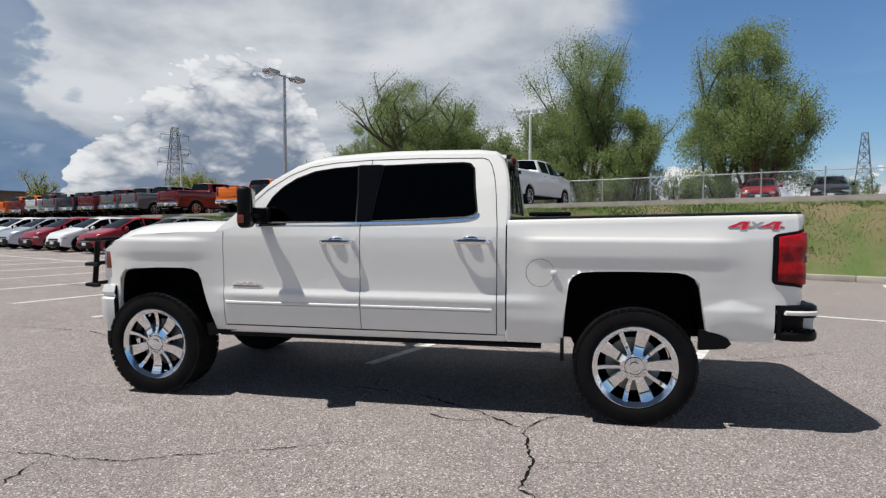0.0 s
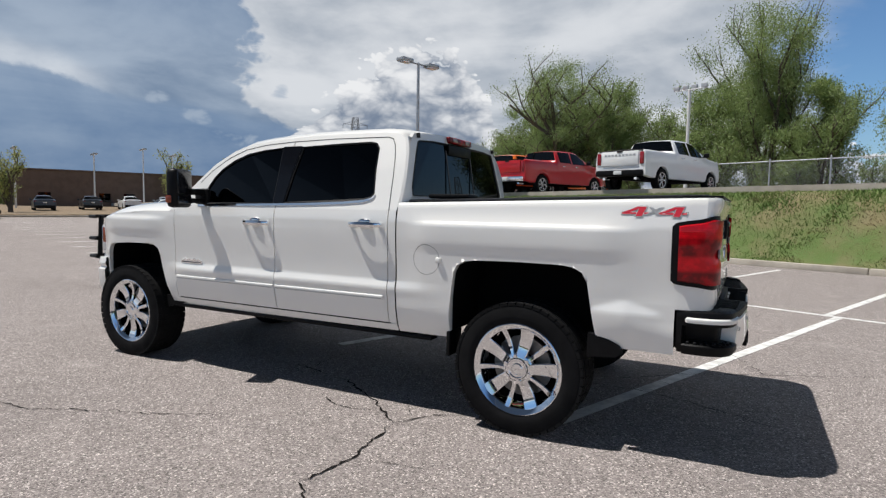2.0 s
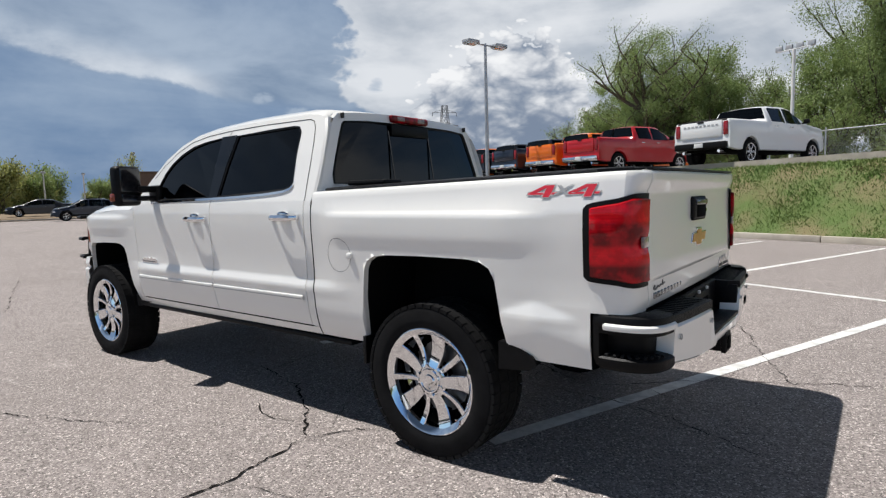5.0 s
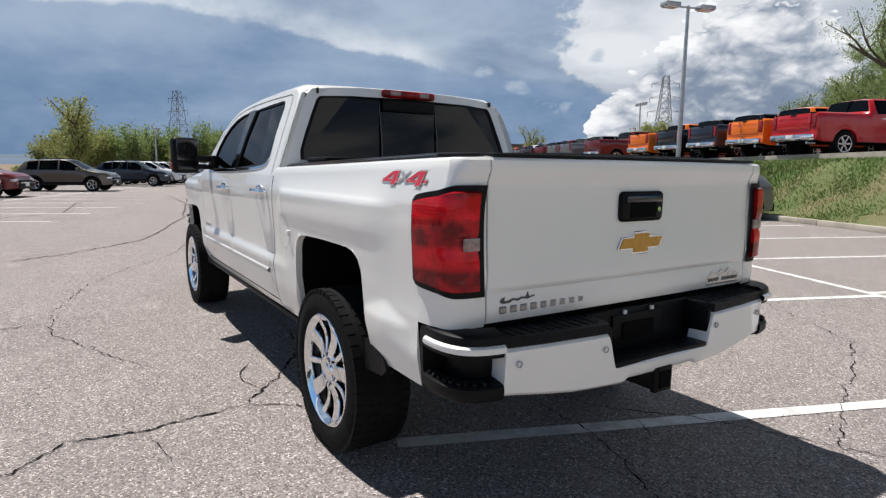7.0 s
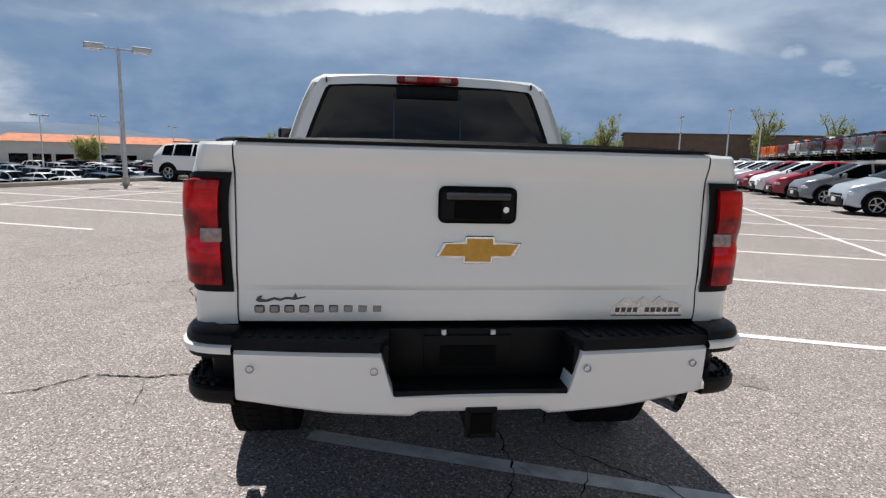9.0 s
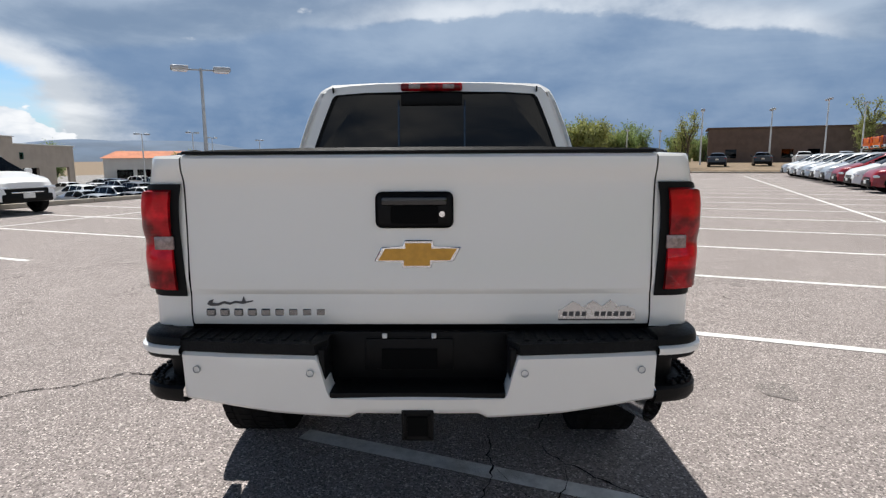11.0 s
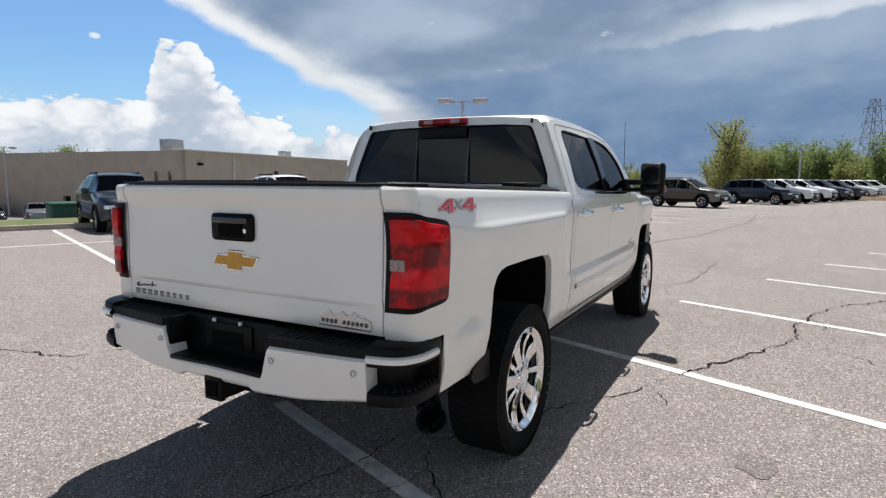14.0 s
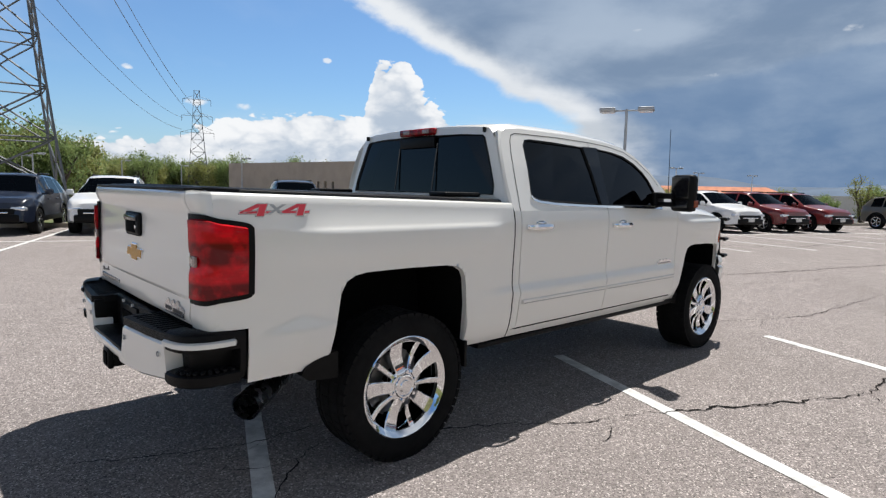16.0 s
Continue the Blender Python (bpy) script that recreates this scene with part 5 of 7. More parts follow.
    # grass strips and path at the lot's end
    for v0, v1, n0, n1, z, m, lab in ((-8, 60, 54.15, 59, 0.18, M_GRASS_G, "patchy green and tan grass verge"), (-8, 60, 59, 60.6, 0.24, M_CONC, "pale concrete footpath across the verge"), (-8, 60, 60.6, 67, 0.27, M_GRASS_G, "patchy green and tan grass verge")):
        bm = bmesh.new()
        grid_mesh(bm, [[P(n, v, z + 0.012 * (n - n0)) for v in (v0, 10, 30, v1)] for n in (n0, n1)])
        tagged(obj("verge" if m is M_GRASS_G else "path", bm, m), lab, "verge", kind="structure")
    # far mountains
    bm = bmesh.new()
    rows = []
    for k in range(121):
        a = radians(-20 + 150 * k / 120)
        h = 40 + 75 * max(0, noise.noise(Vector((k * 0.13, 2.2, 0)))) + 55 * max(0, noise.noise(Vector((k * 0.045, 9.1, 0)))) + 60 * math.exp(-((k - 42) / 5.0) ** 2)
        d = Vector((math.cos(a), math.sin(a), 0))
        rows.append([d * 2600 + Vector((0, 0, -20)), d * 2900 + Vector((0, 0, h * 0.55 + 8 * noise.noise(Vector((k * 0.5, 5, 1))))), d * 3200 + Vector((0, 0, h)), d * 3600 + Vector((0, 0, -20))])
    grid_mesh(bm, rows)
    tagged(obj("backdrop", bm, M_HILL, smooth=True), "blue distant mountains on the horizon", "mountains", kind="structure")


build_buildings()


# ---- cracks, stains and patches in the asphalt ----
def crack(pts, width, seed, spurs=2):
    rnd = random.Random(seed)
    path = []
    for (ax, ay), (bx_, by_) in zip(pts, pts[1:]):
        a, b = Vector((ax, ay)), Vector((bx_, by_))
        k = max(2, int((b - a).length / 0.03))
        nrm = Vector((-(b - a).y, (b - a).x)).normalized()
        for i in range(k):
            f = i / k
            j = 0.055 * noise.noise(Vector((a.x + 7 * f, a.y * 3, seed))) + rnd.uniform(-0.013, 0.013) + 0.03 * noise.noise(Vector((a.x + 31 * f, a.y * 5, seed + 40)))
            p = a.lerp(b, f) + nrm * j * min(1, (b - a).length)
            path.append((p.x, p.y))
    path.append(pts[-1])
    rows = []
    n_ = len(path)
    bm = bmesh.new()
    for i, (x, y) in enumerate(path):
        a, b = Vector(path[max(0, i - 1)]), Vector(path[min(n_ - 1, i + 1)])
        t = (b - a).normalized()
        taper = min(1, i / 6, (n_ - 1 - i) / 6)
        w = width * rnd.uniform(0.25, 1.25) * (0.75 + 0.9 * noise.noise(Vector((x * 4, y * 4, seed)))) * (0.15 + 0.85 * taper) / 2
        rows.append([(x + t.y * w, y - t.x * w, 0.0055), (x - t.y * w, y + t.x * w, 0.0055)])
    grid_mesh(bm, rows)
    tagged(obj("crack", bm, M_CRACK), "dark jagged crack in the worn asphalt", "crack", "cracks in the asphalt", "structure")
    # hairlines running off to the sides
    for k in range(spurs):
        i = int(n_ * (k + rnd.uniform(0.25, 0.75)) / spurs)
        a, b = Vector(path[max(0, i - 2)]), Vector(path[min(n_ - 1, i + 2)])
        t = (b - a).normalized()
        sd = rnd.choice((1, -1))
        p, q = Vector(path[min(i, n_ - 1)]), []
        ang = rnd.uniform(0.5, 1.2) * sd
        for _ in range(4):
            q.append((p.x, p.y))
            d = Vector((t.x * math.cos(ang) - t.y * math.sin(ang), t.x * math.sin(ang) + t.y * math.cos(ang)))
            p = p + d * rnd.uniform(0.10, 0.26)
            ang += rnd.uniform(-0.6, 0.6)
        crack(q, width * 0.45, seed + 100 * (k + 1), 0)


crack([(11.0, -0.6), (7.0, 0.8), (6.0, 1.5), (5.1, 1.9), (3.8, 2.2)], 0.012, 1)
crack([(3.8, 2.2), (3.0, 2.2), (2.4, 1.95), (1.7, 1.62)], 0.010, 2)
crack([(3.4, 2.25), (3.3, 2.7), (2.9, 3.5)], 0.010, 3)
crack([(-0.6, 4.4), (-0.5, 3.8), (-0.3, 2.9), (0.35, 2.6), (0.45, 2.3), (0.68, 2.1), (0.62, 1.75), (0.7, 1.2)], 0.016, 4)
crack([(0.7, 1.2), (1.0, 0.95), (1.5, 0.62), (2.2, 0.45)], 0.020, 5)
crack([(0.7, 1.2), (0.55, 0.95), (0.35, 0.85)], 0.014, 6)
crack([(14.5, -7.4), (12.5, -6.6), (9.0, -5.0), (6.4, -3.8), (5.1, -2.8)], 0.022, 7)
crack([(5.1, -2.8), (3.9, -2.4), (3.3, -2.4), (2.5, -2.0), (1.6, -1.5)], 0.020, 8)
crack([(1.6, -1.5), (1.1, -1.3), (0.7, -1.0), (0.2, -0.75), (-0.2, -0.5)], 0.014, 9)
crack([(-0.2, -0.5), (-0.45, -0.6), (-0.8, -0.95), (-1.4, -1.25)], 0.012, 10)
crack([(-0.1, -0.3), (-0.6, -0.29), (-0.95, -0.18), (-1.5, 0.1)], 0.010, 11)
crack([(9.2, -1.4), (6.2, -1.2), (4.9, -0.6)], 0.016, 12)
crack([(7.5, 2.9), (8.0, 2.1), (9.4, 0.9), (14.0, -0.5), (20.5, -1.6), (27, -1.8)], 0.045, 13)
crack([(3.4, 5.6), (4.8, 4.7), (5.0, 3.6), (6.2, 2.9)], 0.012, 14)
crack([(1.2, 4.4), (2.2, 3.9), (2.9, 3.5), (4.2, 3.3)], 0.009, 15)
crack([(-2.6, 4.2), (-1.6, 3.4), (-0.4, 3.3)], 0.008, 16)
crack([(6.5, -8.5), (8.4, -6.2), (9.0, -5.0)], 0.014, 17)
crack([(15.0, 4.5), (17.0, 2.2), (22.0, 1.8), (25.0, 0.2)], 0.05, 18)
crack([(1.9, -3.4), (2.7, -3.0), (3.3, -2.4)], 0.008, 19)
crack([(-3.2, -2.2), (-1.4, -1.25), (-0.6, -3.4), (0.8, -4.4)], 0.009, 20)


def stain(x, y, r, seed):
    bm = bmesh.new()
    ring = []
    for k in range(28):
        a = 2 * math.pi * k / 28
        q = r * (1 + 0.35 * noise.noise(Vector((math.cos(a) * 1.3, math.sin(a) * 1.3, seed))))
        ring.append(bm.verts.new((x + q * math.cos(a), y + 0.7 * q * math.sin(a), 0.0035)))
    bm.faces.new(ring)
    tagged(obj("oil_stain", bm, M_STAIN), "small dark oil stain on the asphalt", "stain", "oil stains", "structure")


M_STAIN = asphalt("stained_asphalt", (0.36, 0.32, 0.30), (0.085, 0.076, 0.072), (0.14, 0.13, 0.122))
stain(0.40, -2.1, 0.15, 1)
stain(3.4, -3.3, 0.10, 2)
stain(2.6, 4.2, 0.09, 3)

# ---- the white pickup ----
M_PEARL = mat("pearl_paint", (0.825, 0.812, 0.772), rough=0.42, metal=0.06, coat=1.0, spec=0.45)
# dark colour that paints the shade inside the gaps between panels
M_GAP = mat("gap_shade", (0.035, 0.035, 0.034), 0.9, spec=0.05)
M_GOLD = mat("gold_emblem", (0.62, 0.33, 0.055), 0.38, metal=0.35, vary=0.15, scale=40)
M_DECAL_R = mat("decal_red", (0.55, 0.012, 0.03), 0.4, coat=0.4)
M_DECAL_D = mat("decal_dark", (0.06, 0.06, 0.065), 0.45)
M_DECAL_G = mat("decal_grey", (0.30, 0.31, 0.32), 0.4)
M_TEX = mat("step_plastic", (0.008, 0.0085, 0.0095), 0.5, spec=0.16, vary=0.4, scale=30, bump=0.5, bscale=160)
M_SHINE = mat("satin_black", (0.012, 0.012, 0.014), 0.22, coat=0.4)
M_WORD = mat("dark_chrome", (0.22, 0.225, 0.235), 0.22, metal=1.0)
M_PIANO = mat("gloss_black", (0.004, 0.004, 0.005), 0.06, spec=0.3)
M_DISC = mat("brake_steel", (0.30, 0.29, 0.28), 0.45, metal=0.9, vary=0.2)
M_SEAT = mat("seat_leather", (0.03, 0.027, 0.025), 0.6)


def tail_lens_mat():
    m = bpy.data.materials.new("tail_lens")
    m.use_nodes = True
    nt = m.node_tree
    bs = nt.nodes["Principled BSDF"]
    vec = nt.nodes.new("ShaderNodeTexCoord").outputs["Object"]
    sp = nt.nodes.new("ShaderNodeSeparateXYZ")
    nt.links.new(vec, sp.inputs[0])
    ribs = mth(nt, "SINE", mth(nt, "MULTIPLY", sp.outputs[2], 520.0))
    bands = ramp(nt, mth(nt, "SINE", mth(nt, "MULTIPLY", sp.outputs[2], 36.0)), -0.3, 0.6)
    blot = ramp(nt, noi(nt, vec, 13, 3), 0.40, 0.66)
    f = mth(nt, "MULTIPLY", mth(nt, "ADD", mth(nt, "MULTIPLY", bands, 0.55), mth(nt, "MULTIPLY", blot, 0.45)), 1.0)
    put(nt, bs.inputs["Base Color"], mix(nt, f, (0.13, 0.001, 0.003), (0.80, 0.004, 0.014)))
    bs.inputs["Roughness"].default_value = 0.45
    bs.inputs["Specular IOR Level"].default_value = 0.06
    bs.inputs["Coat Weight"].default_value = 0.55
    bs.inputs["Coat Roughness"].default_value = 0.03
    b = nt.nodes.new("ShaderNodeBump")
    b.inputs["Strength"].default_value = 0.10
    b.inputs["Distance"].default_value = 0.002
    nt.links.new(ribs, b.inputs["Height"])
    nt.links.new(b.outputs[0], bs.inputs["Normal"])
    return m


M_LENS = tail_lens_mat()
M_REV = mat("reverse_lens", (0.36, 0.25, 0.23), 0.15, vary=0.4, scale=60, coat=0.8)

SIDE = [(0.48, 0.875), (0.52, 0.905), (0.56, 0.925), (0.60, 0.940), (0.66, 0.953), (0.72, 0.961), (0.765, 0.965), (0.80, 0.975), (0.825, 0.975), (0.870, 0.957),
        (0.95, 0.957), (1.05, 0.962), (1.18, 0.968), (1.27, 0.966), (1.33, 0.957), (1.37, 0.945), (1.45, 0.930)]
ARCH_R = [(-0.494, 0.589), (-0.455, 0.80), (-0.43, 0.95), (-0.40, 1.008), (-0.35, 1.035), (-0.28, 1.046), (0.0, 1.048), (0.26, 1.042), (0.34, 1.032), (0.39, 1.005), (0.415, 0.96), (0.435, 0.80), (0.452, 0.57)]
ARCH_F = [(3.122, 0.58), (3.165, 0.70), (3.20, 0.81), (3.225, 0.92), (3.25, 0.978), (3.30, 1.004), (3.37, 1.014), (3.60, 1.012), (3.83, 1.000), (3.90, 0.988), (3.94, 0.965), (3.965, 0.90), (3.985, 0.75), (4.008, 0.50)]


def side_y(x, z):
    """Outer skin of the truck's side: half-width at a length and a height."""
    y = lerp_table(z, SIDE)
    for c, half, crease, amp in ((-0.01, 0.76, 1.285, 0.020), (3.60, 0.52, 1.258, 0.020)):
        k = sstep(abs(x - c), half, half - (0.12 if x > c else 0.32))
        up = sstep(z, crease, crease - 0.034)
        roll = 1 - 0.42 * sstep(z, 1.125, 1.085)
        low = sstep(z, 0.55, 0.9)
        y += amp * k * up * roll * (0.25 + 0.75 * low)
    led = sstep(abs(x + 0.01), 0.50, 0.80) * sstep(abs(x - 3.6), 0.45, 0.7)
    if z < 0.9:
        y -= (1 - led) * max(0, lerp_table(z, SIDE) - 0.955)
    if x < 0.9 and 0.72 < z < 0.9:
        y -= (0.4 if x > 0 else 1.0) * max(0, lerp_table(z, SIDE) - 0.958) * led
    tri = max(0.0, 1 - abs(x + 0.635) / 0.20)
    if tri > 0:
        y += 0.022 * tri ** 0.8 * sstep(z, 0.60, 0.78) * (1 - min(1.0, max(0.0, (z - 0.80) / (0.012 + 0.062 * tri))))
    if x < -0.90:
        y -= 0.022 * sstep(-x, 0.90, 1.06)
    if x > 3.75:
        y -= 0.085 * sstep(x, 3.75, 4.16) ** 1.5
    return y


def glass_y(z):
    return 0.950 - (z - 1.34) * 0.335 - 0.10 * max(0, z - 1.62) ** 1.3


def low_z(x):
    z = 0.515 + 0.008 * (2 - x)
    if x <= -0.895:
        return 0.845
    if x < -0.494:
        return 0.595
    if x > 4.008:
        return 0.86
    if x > 3.122:
        return max(0.5, lerp_table(x, ARCH_F))
    if x < 0.452:
        return lerp_table(x, ARCH_R)
    return z


def rail_z(x):
    return 1.392 - 0.0235 * (x - 0.835)


def hood_z(x):
    return lerp_table(x, [(2.95, 1.30), (3.4, 1.295), (3.8, 1.268), (4.0, 1.225), (4.12, 1.15)])


def build_truck():
    root = thing("pickup_truck", "white crew cab pickup with chrome wheels parked across stall lines", "pickup truck", at=pose(0, 0, 0))
    GAPS = (0.913, 1.925, 3.033)
    LEV = [0.48, 0.50, 0.52, 0.56, 0.569, 0.571, 0.577, 0.579, 0.62, 0.68, 0.72, 0.75, 0.78, 0.80, 0.812, 0.825, 0.835, 0.845, 0.856, 0.868, 0.88, 0.90, 0.95, 1.0, 1.02, 1.05, 1.075, 1.10, 1.13, 1.16, 1.19, 1.21, 1.225, 1.24, 1.255, 1.27, 1.285, 1.30, 1.32, 1.34]

    def lower(parts, xs, ztop, classify):
        """Skin one stretch of the side, both hands; faces go to named parts."""
        cols = []
        for x in xs:
            zb, zt = low_z(x), ztop(x)
            lv = [min(max(z, zb), zt) for z in LEV if z < 1.30] + [zt - 0.03 if zt - 0.03 > 1.28 else zt - 0.01, zt]
            col = []
            for z in lv:
                y = side_y(x, z)
                if any(abs(x - g) < 0.003 for g in GAPS) and 0.57 < z < 1.345:
                    y -= 0.010
                if 0.5705 < z < 0.5775 and 0.90 < x < 3.04:
                    y -= 0.012
                col.append((x, y, z))
            cols.append(col)
        for a, b in zip(cols, cols[1:]):
            for j in range(len(a) - 1):
                xm, zm = (a[j][0] + b[j][0]) / 2, (a[j][2] + a[j + 1][2] + b[j][2] + b[j + 1][2]) / 4
                nm = classify(xm, zm)
                for s in (1, -1):
                    q = [(p[0], p[1] * s, p[2]) for p in (a[j], a[j + 1], b[j + 1], b[j])]
                    parts.setdefault((nm, s), []).append(q)

    def skin(quads):
        bm = bmesh.new()
        for quad in quads:
            pts = []
            for p in quad:
                if not any((Vector(p) - Vector(o)).length < 1e-4 for o in pts):
                    pts.append(p)
            if len(pts) > 2:
                bm.faces.new([bm.verts.new(p) for p in pts])
        bmesh.ops.remove_doubles(bm, verts=bm.verts, dist=2e-4)
        bmesh.ops.recalc_face_normals(bm, faces=bm.faces)
        return bm

    def spread(a, b, step):
        k = max(1, int(round(abs(b - a) / step)))
        return [a + (b - a) * i / k for i in range(k + 1)]
    parts = {}
    # cab sides: rocker and doors
    xs = sorted({round(x, 4) for x in spread(0.852, 3.122, 0.07)} | {round(g + d, 4) for g in GAPS for d in (-0.0036, -0.0026, 0.0026, 0.0036)})

    def cab_part(x, z):
        if any(abs(x - g) < 0.003 for g in GAPS) and z > 0.575:
            return "gap"
        if 0.569 < z < 0.579 and 0.913 < x < 3.033:
            return "gap"
        if z > 0.575 and 0.913 < x < 1.925:
            return "rear_door"
        if z > 0.575 and 1.925 < x < 3.033:
            return "front_door"
        return "rocker" if x < 3.03 else "fender"
    lower(parts, xs, lambda x: 1.34 - 0.045 * sstep(x, 2.9, 3.12), cab_part)
    # front fender, wheel arch with dense stations
    fx = sorted({round(x, 4) for x, _ in ARCH_F} | {round(x, 4) for x in spread(3.122, 4.008, 0.03)} | {4.02, 4.06, 4.10, 4.14})
    lower(parts, fx, hood_z, lambda x, z: "fender")
    # bed side
    bx = sorted({round(x, 4) for x, _ in ARCH_R} | {round(x, 4) for x in spread(-0.494, 0.452, 0.03)} | {0.842, 0.80, 0.74, 0.68, 0.62, 0.56, 0.50, 0.4525, -0.4945, -0.52, -0.55, -0.58, -0.61, -0.635, -0.66, -0.69, -0.72, -0.75, -0.78, -0.81, -0.835, -0.86, -0.88, -0.8945, -0.8955, -0.93, -0.97, -1.01, -1.03})
    lower(parts, bx, lambda x: rail_z(x) - 0.012, lambda x, z: "bed_side")
    # bed corners wrap to the tailgate
    CORNER = [(0.0, 0.0), (0.30, 0.008), (0.60, 0.022), (0.82, 0.044), (0.96, 0.075), (1.0, None)]
    GATE = [(0.853, -1.075), (0.856, -1.100), (0.87, -1.107), (0.90, -1.1085), (0.958, -1.1035), (0.963, -1.1030), (0.980, -1.1145), (0.986, -1.1150), (1.05, -1.1080), (1.12, -1.1035), (1.20, -1.100), (1.28, -1.099), (1.33, -1.0985), (1.352, -1.101), (1.372, -1.110), (1.392, -1.118), (1.41, -1.120), (1.427, -1.119), (1.437, -1.110), (1.442, -1.08)]
    for s in (1, -1):
        cols = []
        for x, inset in CORNER:
            col = []
            for z in [0.845, 0.868, 0.9, 0.96, 1.02, 1.1, 1.18, 1.26, 1.32, 1.352, 1.372, 1.392, 1.41, 1.427, 1.436]:
                y = side_y(-1.03, z)
                y = 0.7945 if inset is None else y - inset
                col.append((-1.03 + x * (min(-1.099, lerp_table(z, GATE)) + 1.054), s * (y - 0.006 * sstep(z, 1.425, 1.436)), z))
            cols.append(col)
        for a, b in zip(cols, cols[1:]):
            for j in range(len(a) - 1):
                parts.setdefault(("bed_side", s), []).append([a[j], a[j + 1], b[j + 1], b[j]])
        for a, b in zip(cols, cols[1:]):
            parts.setdefault(("bed_side", s), []).append([a[-1], (max(a[-1][0] + 0.02, -1.07), s * 0.80, 1.440), (max(b[-1][0] + 0.02, -1.07), s * 0.80, 1.440), b[-1]])
        # rolled top of the bed side
        for a, b in zip(bx, bx[1:]):
            q0, q1 = rail_z(a) - 0.012, rail_z(b) - 0.012
            ya, yb = side_y(a, q0), side_y(b, q1)
            prof = ((0.0, 0.0), (0.008, 0.009), (0.022, 0.013), (0.16, 0.013))
            for (i0, h0), (i1, h1) in zip(prof, prof[1:]):
                parts.setdefault(("bed_side", s), []).append([(a, s * (ya - i0), q0 + h0), (a, s * (ya - i1), q0 + h1), (b, s * (yb - i1), q1 + h1), (b, s * (yb - i0), q1 + h0)])
        # arch lips turned inwards
        for arch, nm in ((ARCH_R, "bed_side"), (ARCH_F, "fender")):
            for (xa, za), (xb, zb) in zip(arch, arch[1:]):
                ya, yb = side_y(xa, za), side_y(xb, zb)
                parts.setdefault((nm, s), []).append([(xa, s * ya, za), (xa, s * (ya - 0.035), za - 0.004), (xb, s * (yb - 0.035), zb - 0.004), (xb, s * yb, zb)])
    made = {}
    # groove faces between the doors get the dark gap colour as painted shade
    for (nm, s), quads in parts.items():
        made[nm, s] = part("door_gap_shade" if nm == "gap" else nm, skin(quads), M_GAP if nm == "gap" else M_PEARL, root)
    # black backing boxes added inside the panels, standing for the shade there
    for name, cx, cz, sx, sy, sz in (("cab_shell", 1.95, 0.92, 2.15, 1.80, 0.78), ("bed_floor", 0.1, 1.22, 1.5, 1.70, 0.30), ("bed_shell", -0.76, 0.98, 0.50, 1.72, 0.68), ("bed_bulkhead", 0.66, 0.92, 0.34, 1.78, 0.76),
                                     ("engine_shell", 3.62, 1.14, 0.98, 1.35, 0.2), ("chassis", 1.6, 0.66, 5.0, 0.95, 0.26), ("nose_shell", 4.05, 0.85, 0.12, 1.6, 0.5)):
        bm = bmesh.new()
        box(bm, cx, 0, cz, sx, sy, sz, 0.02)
        part(name, bm, M_SHADE, root, smooth=False)
    # wheel-well liners, in near black that paints the shade of the wells
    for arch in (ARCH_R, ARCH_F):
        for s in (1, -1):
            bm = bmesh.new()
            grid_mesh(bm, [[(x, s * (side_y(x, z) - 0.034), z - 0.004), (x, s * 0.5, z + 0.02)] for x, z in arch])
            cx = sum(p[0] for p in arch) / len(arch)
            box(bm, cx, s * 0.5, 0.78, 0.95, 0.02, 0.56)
            part("wheel_liner", bm, M_SHADE, root)
    # rocker underside, mud flaps, lower black panels
    for s in (1, -1):
        bm = bmesh.new()
        box(bm, 1.85, s * 0.86, 0.498, 2.5, 0.1, 0.03, 0.008)
        part("sill_strip", bm, M_BLACK, root)
        bm = bmesh.new()
        plate(bm, [(0.437, 0.53), (0.60, 0.545), (0.64, 0.578), (0.615, 0.615), (0.56, 0.642), (0.47, 0.665), (0.44, 0.665)], 0.045, Matrix(((-1, 0, 0, 0), (0, 0, s, s * 0.912), (0, 1, 0, 0), (0, 0, 0, 1))))
        part("rear_mud_guard", bm, M_BLACK, root, smooth=False)
        bm = bmesh.new()
        plate(bm, [(0, 0), (0.25, 0.06), (0.23, 0.12), (-0.02, 0.10)], 0.05, Matrix(((-1, 0, 0, 3.20), (0, 0, s, s * 0.86), (0, 1, 0, 0.47), (0, 0, 0, 1))))
        part("front_mud_guard", bm, M_BLACK, root, smooth=False)
        bm = bmesh.new()
        box(bm, 0.455, s * 0.86, 0.49, 0.025, 0.18, 0.16, 0.006)
        part("mud_flap", bm, M_BLACK, root)
    # greenhouse sides with window openings
    TOP = [(0.885, 1.80), (0.905, 1.845), (0.95, 1.872), (1.08, 1.886), (1.4, 1.888), (1.72, 1.886), (2.0, 1.872), (2.17, 1.860), (2.35, 1.838), (2.52, 1.782), (2.69, 1.682), (2.85, 1.535), (3.00, 1.385), (3.10, 1.300)]
    BACK = [(0.852, 1.34), (0.846, 1.45), (0.846, 1.56), (0.853, 1.65), (0.867, 1.74)]
    WIN_F = [(2.745, 1.366), (2.725, 1.45), (2.66, 1.572), (2.585, 1.648), (2.48, 1.716), (2.34, 1.768), (2.18, 1.792), (1.985, 1.806), (1.962, 1.60), (1.955, 1.372)]
    WIN_R = [(1.862, 1.379), (1.835, 1.60), (1.803, 1.806), (1.45, 1.818), (1.18, 1.822), (1.125, 1.812), (1.092, 1.775), (1.078, 1.62), (1.055, 1.452), (1.072, 1.425), (1.13, 1.408), (1.30, 1.394)]
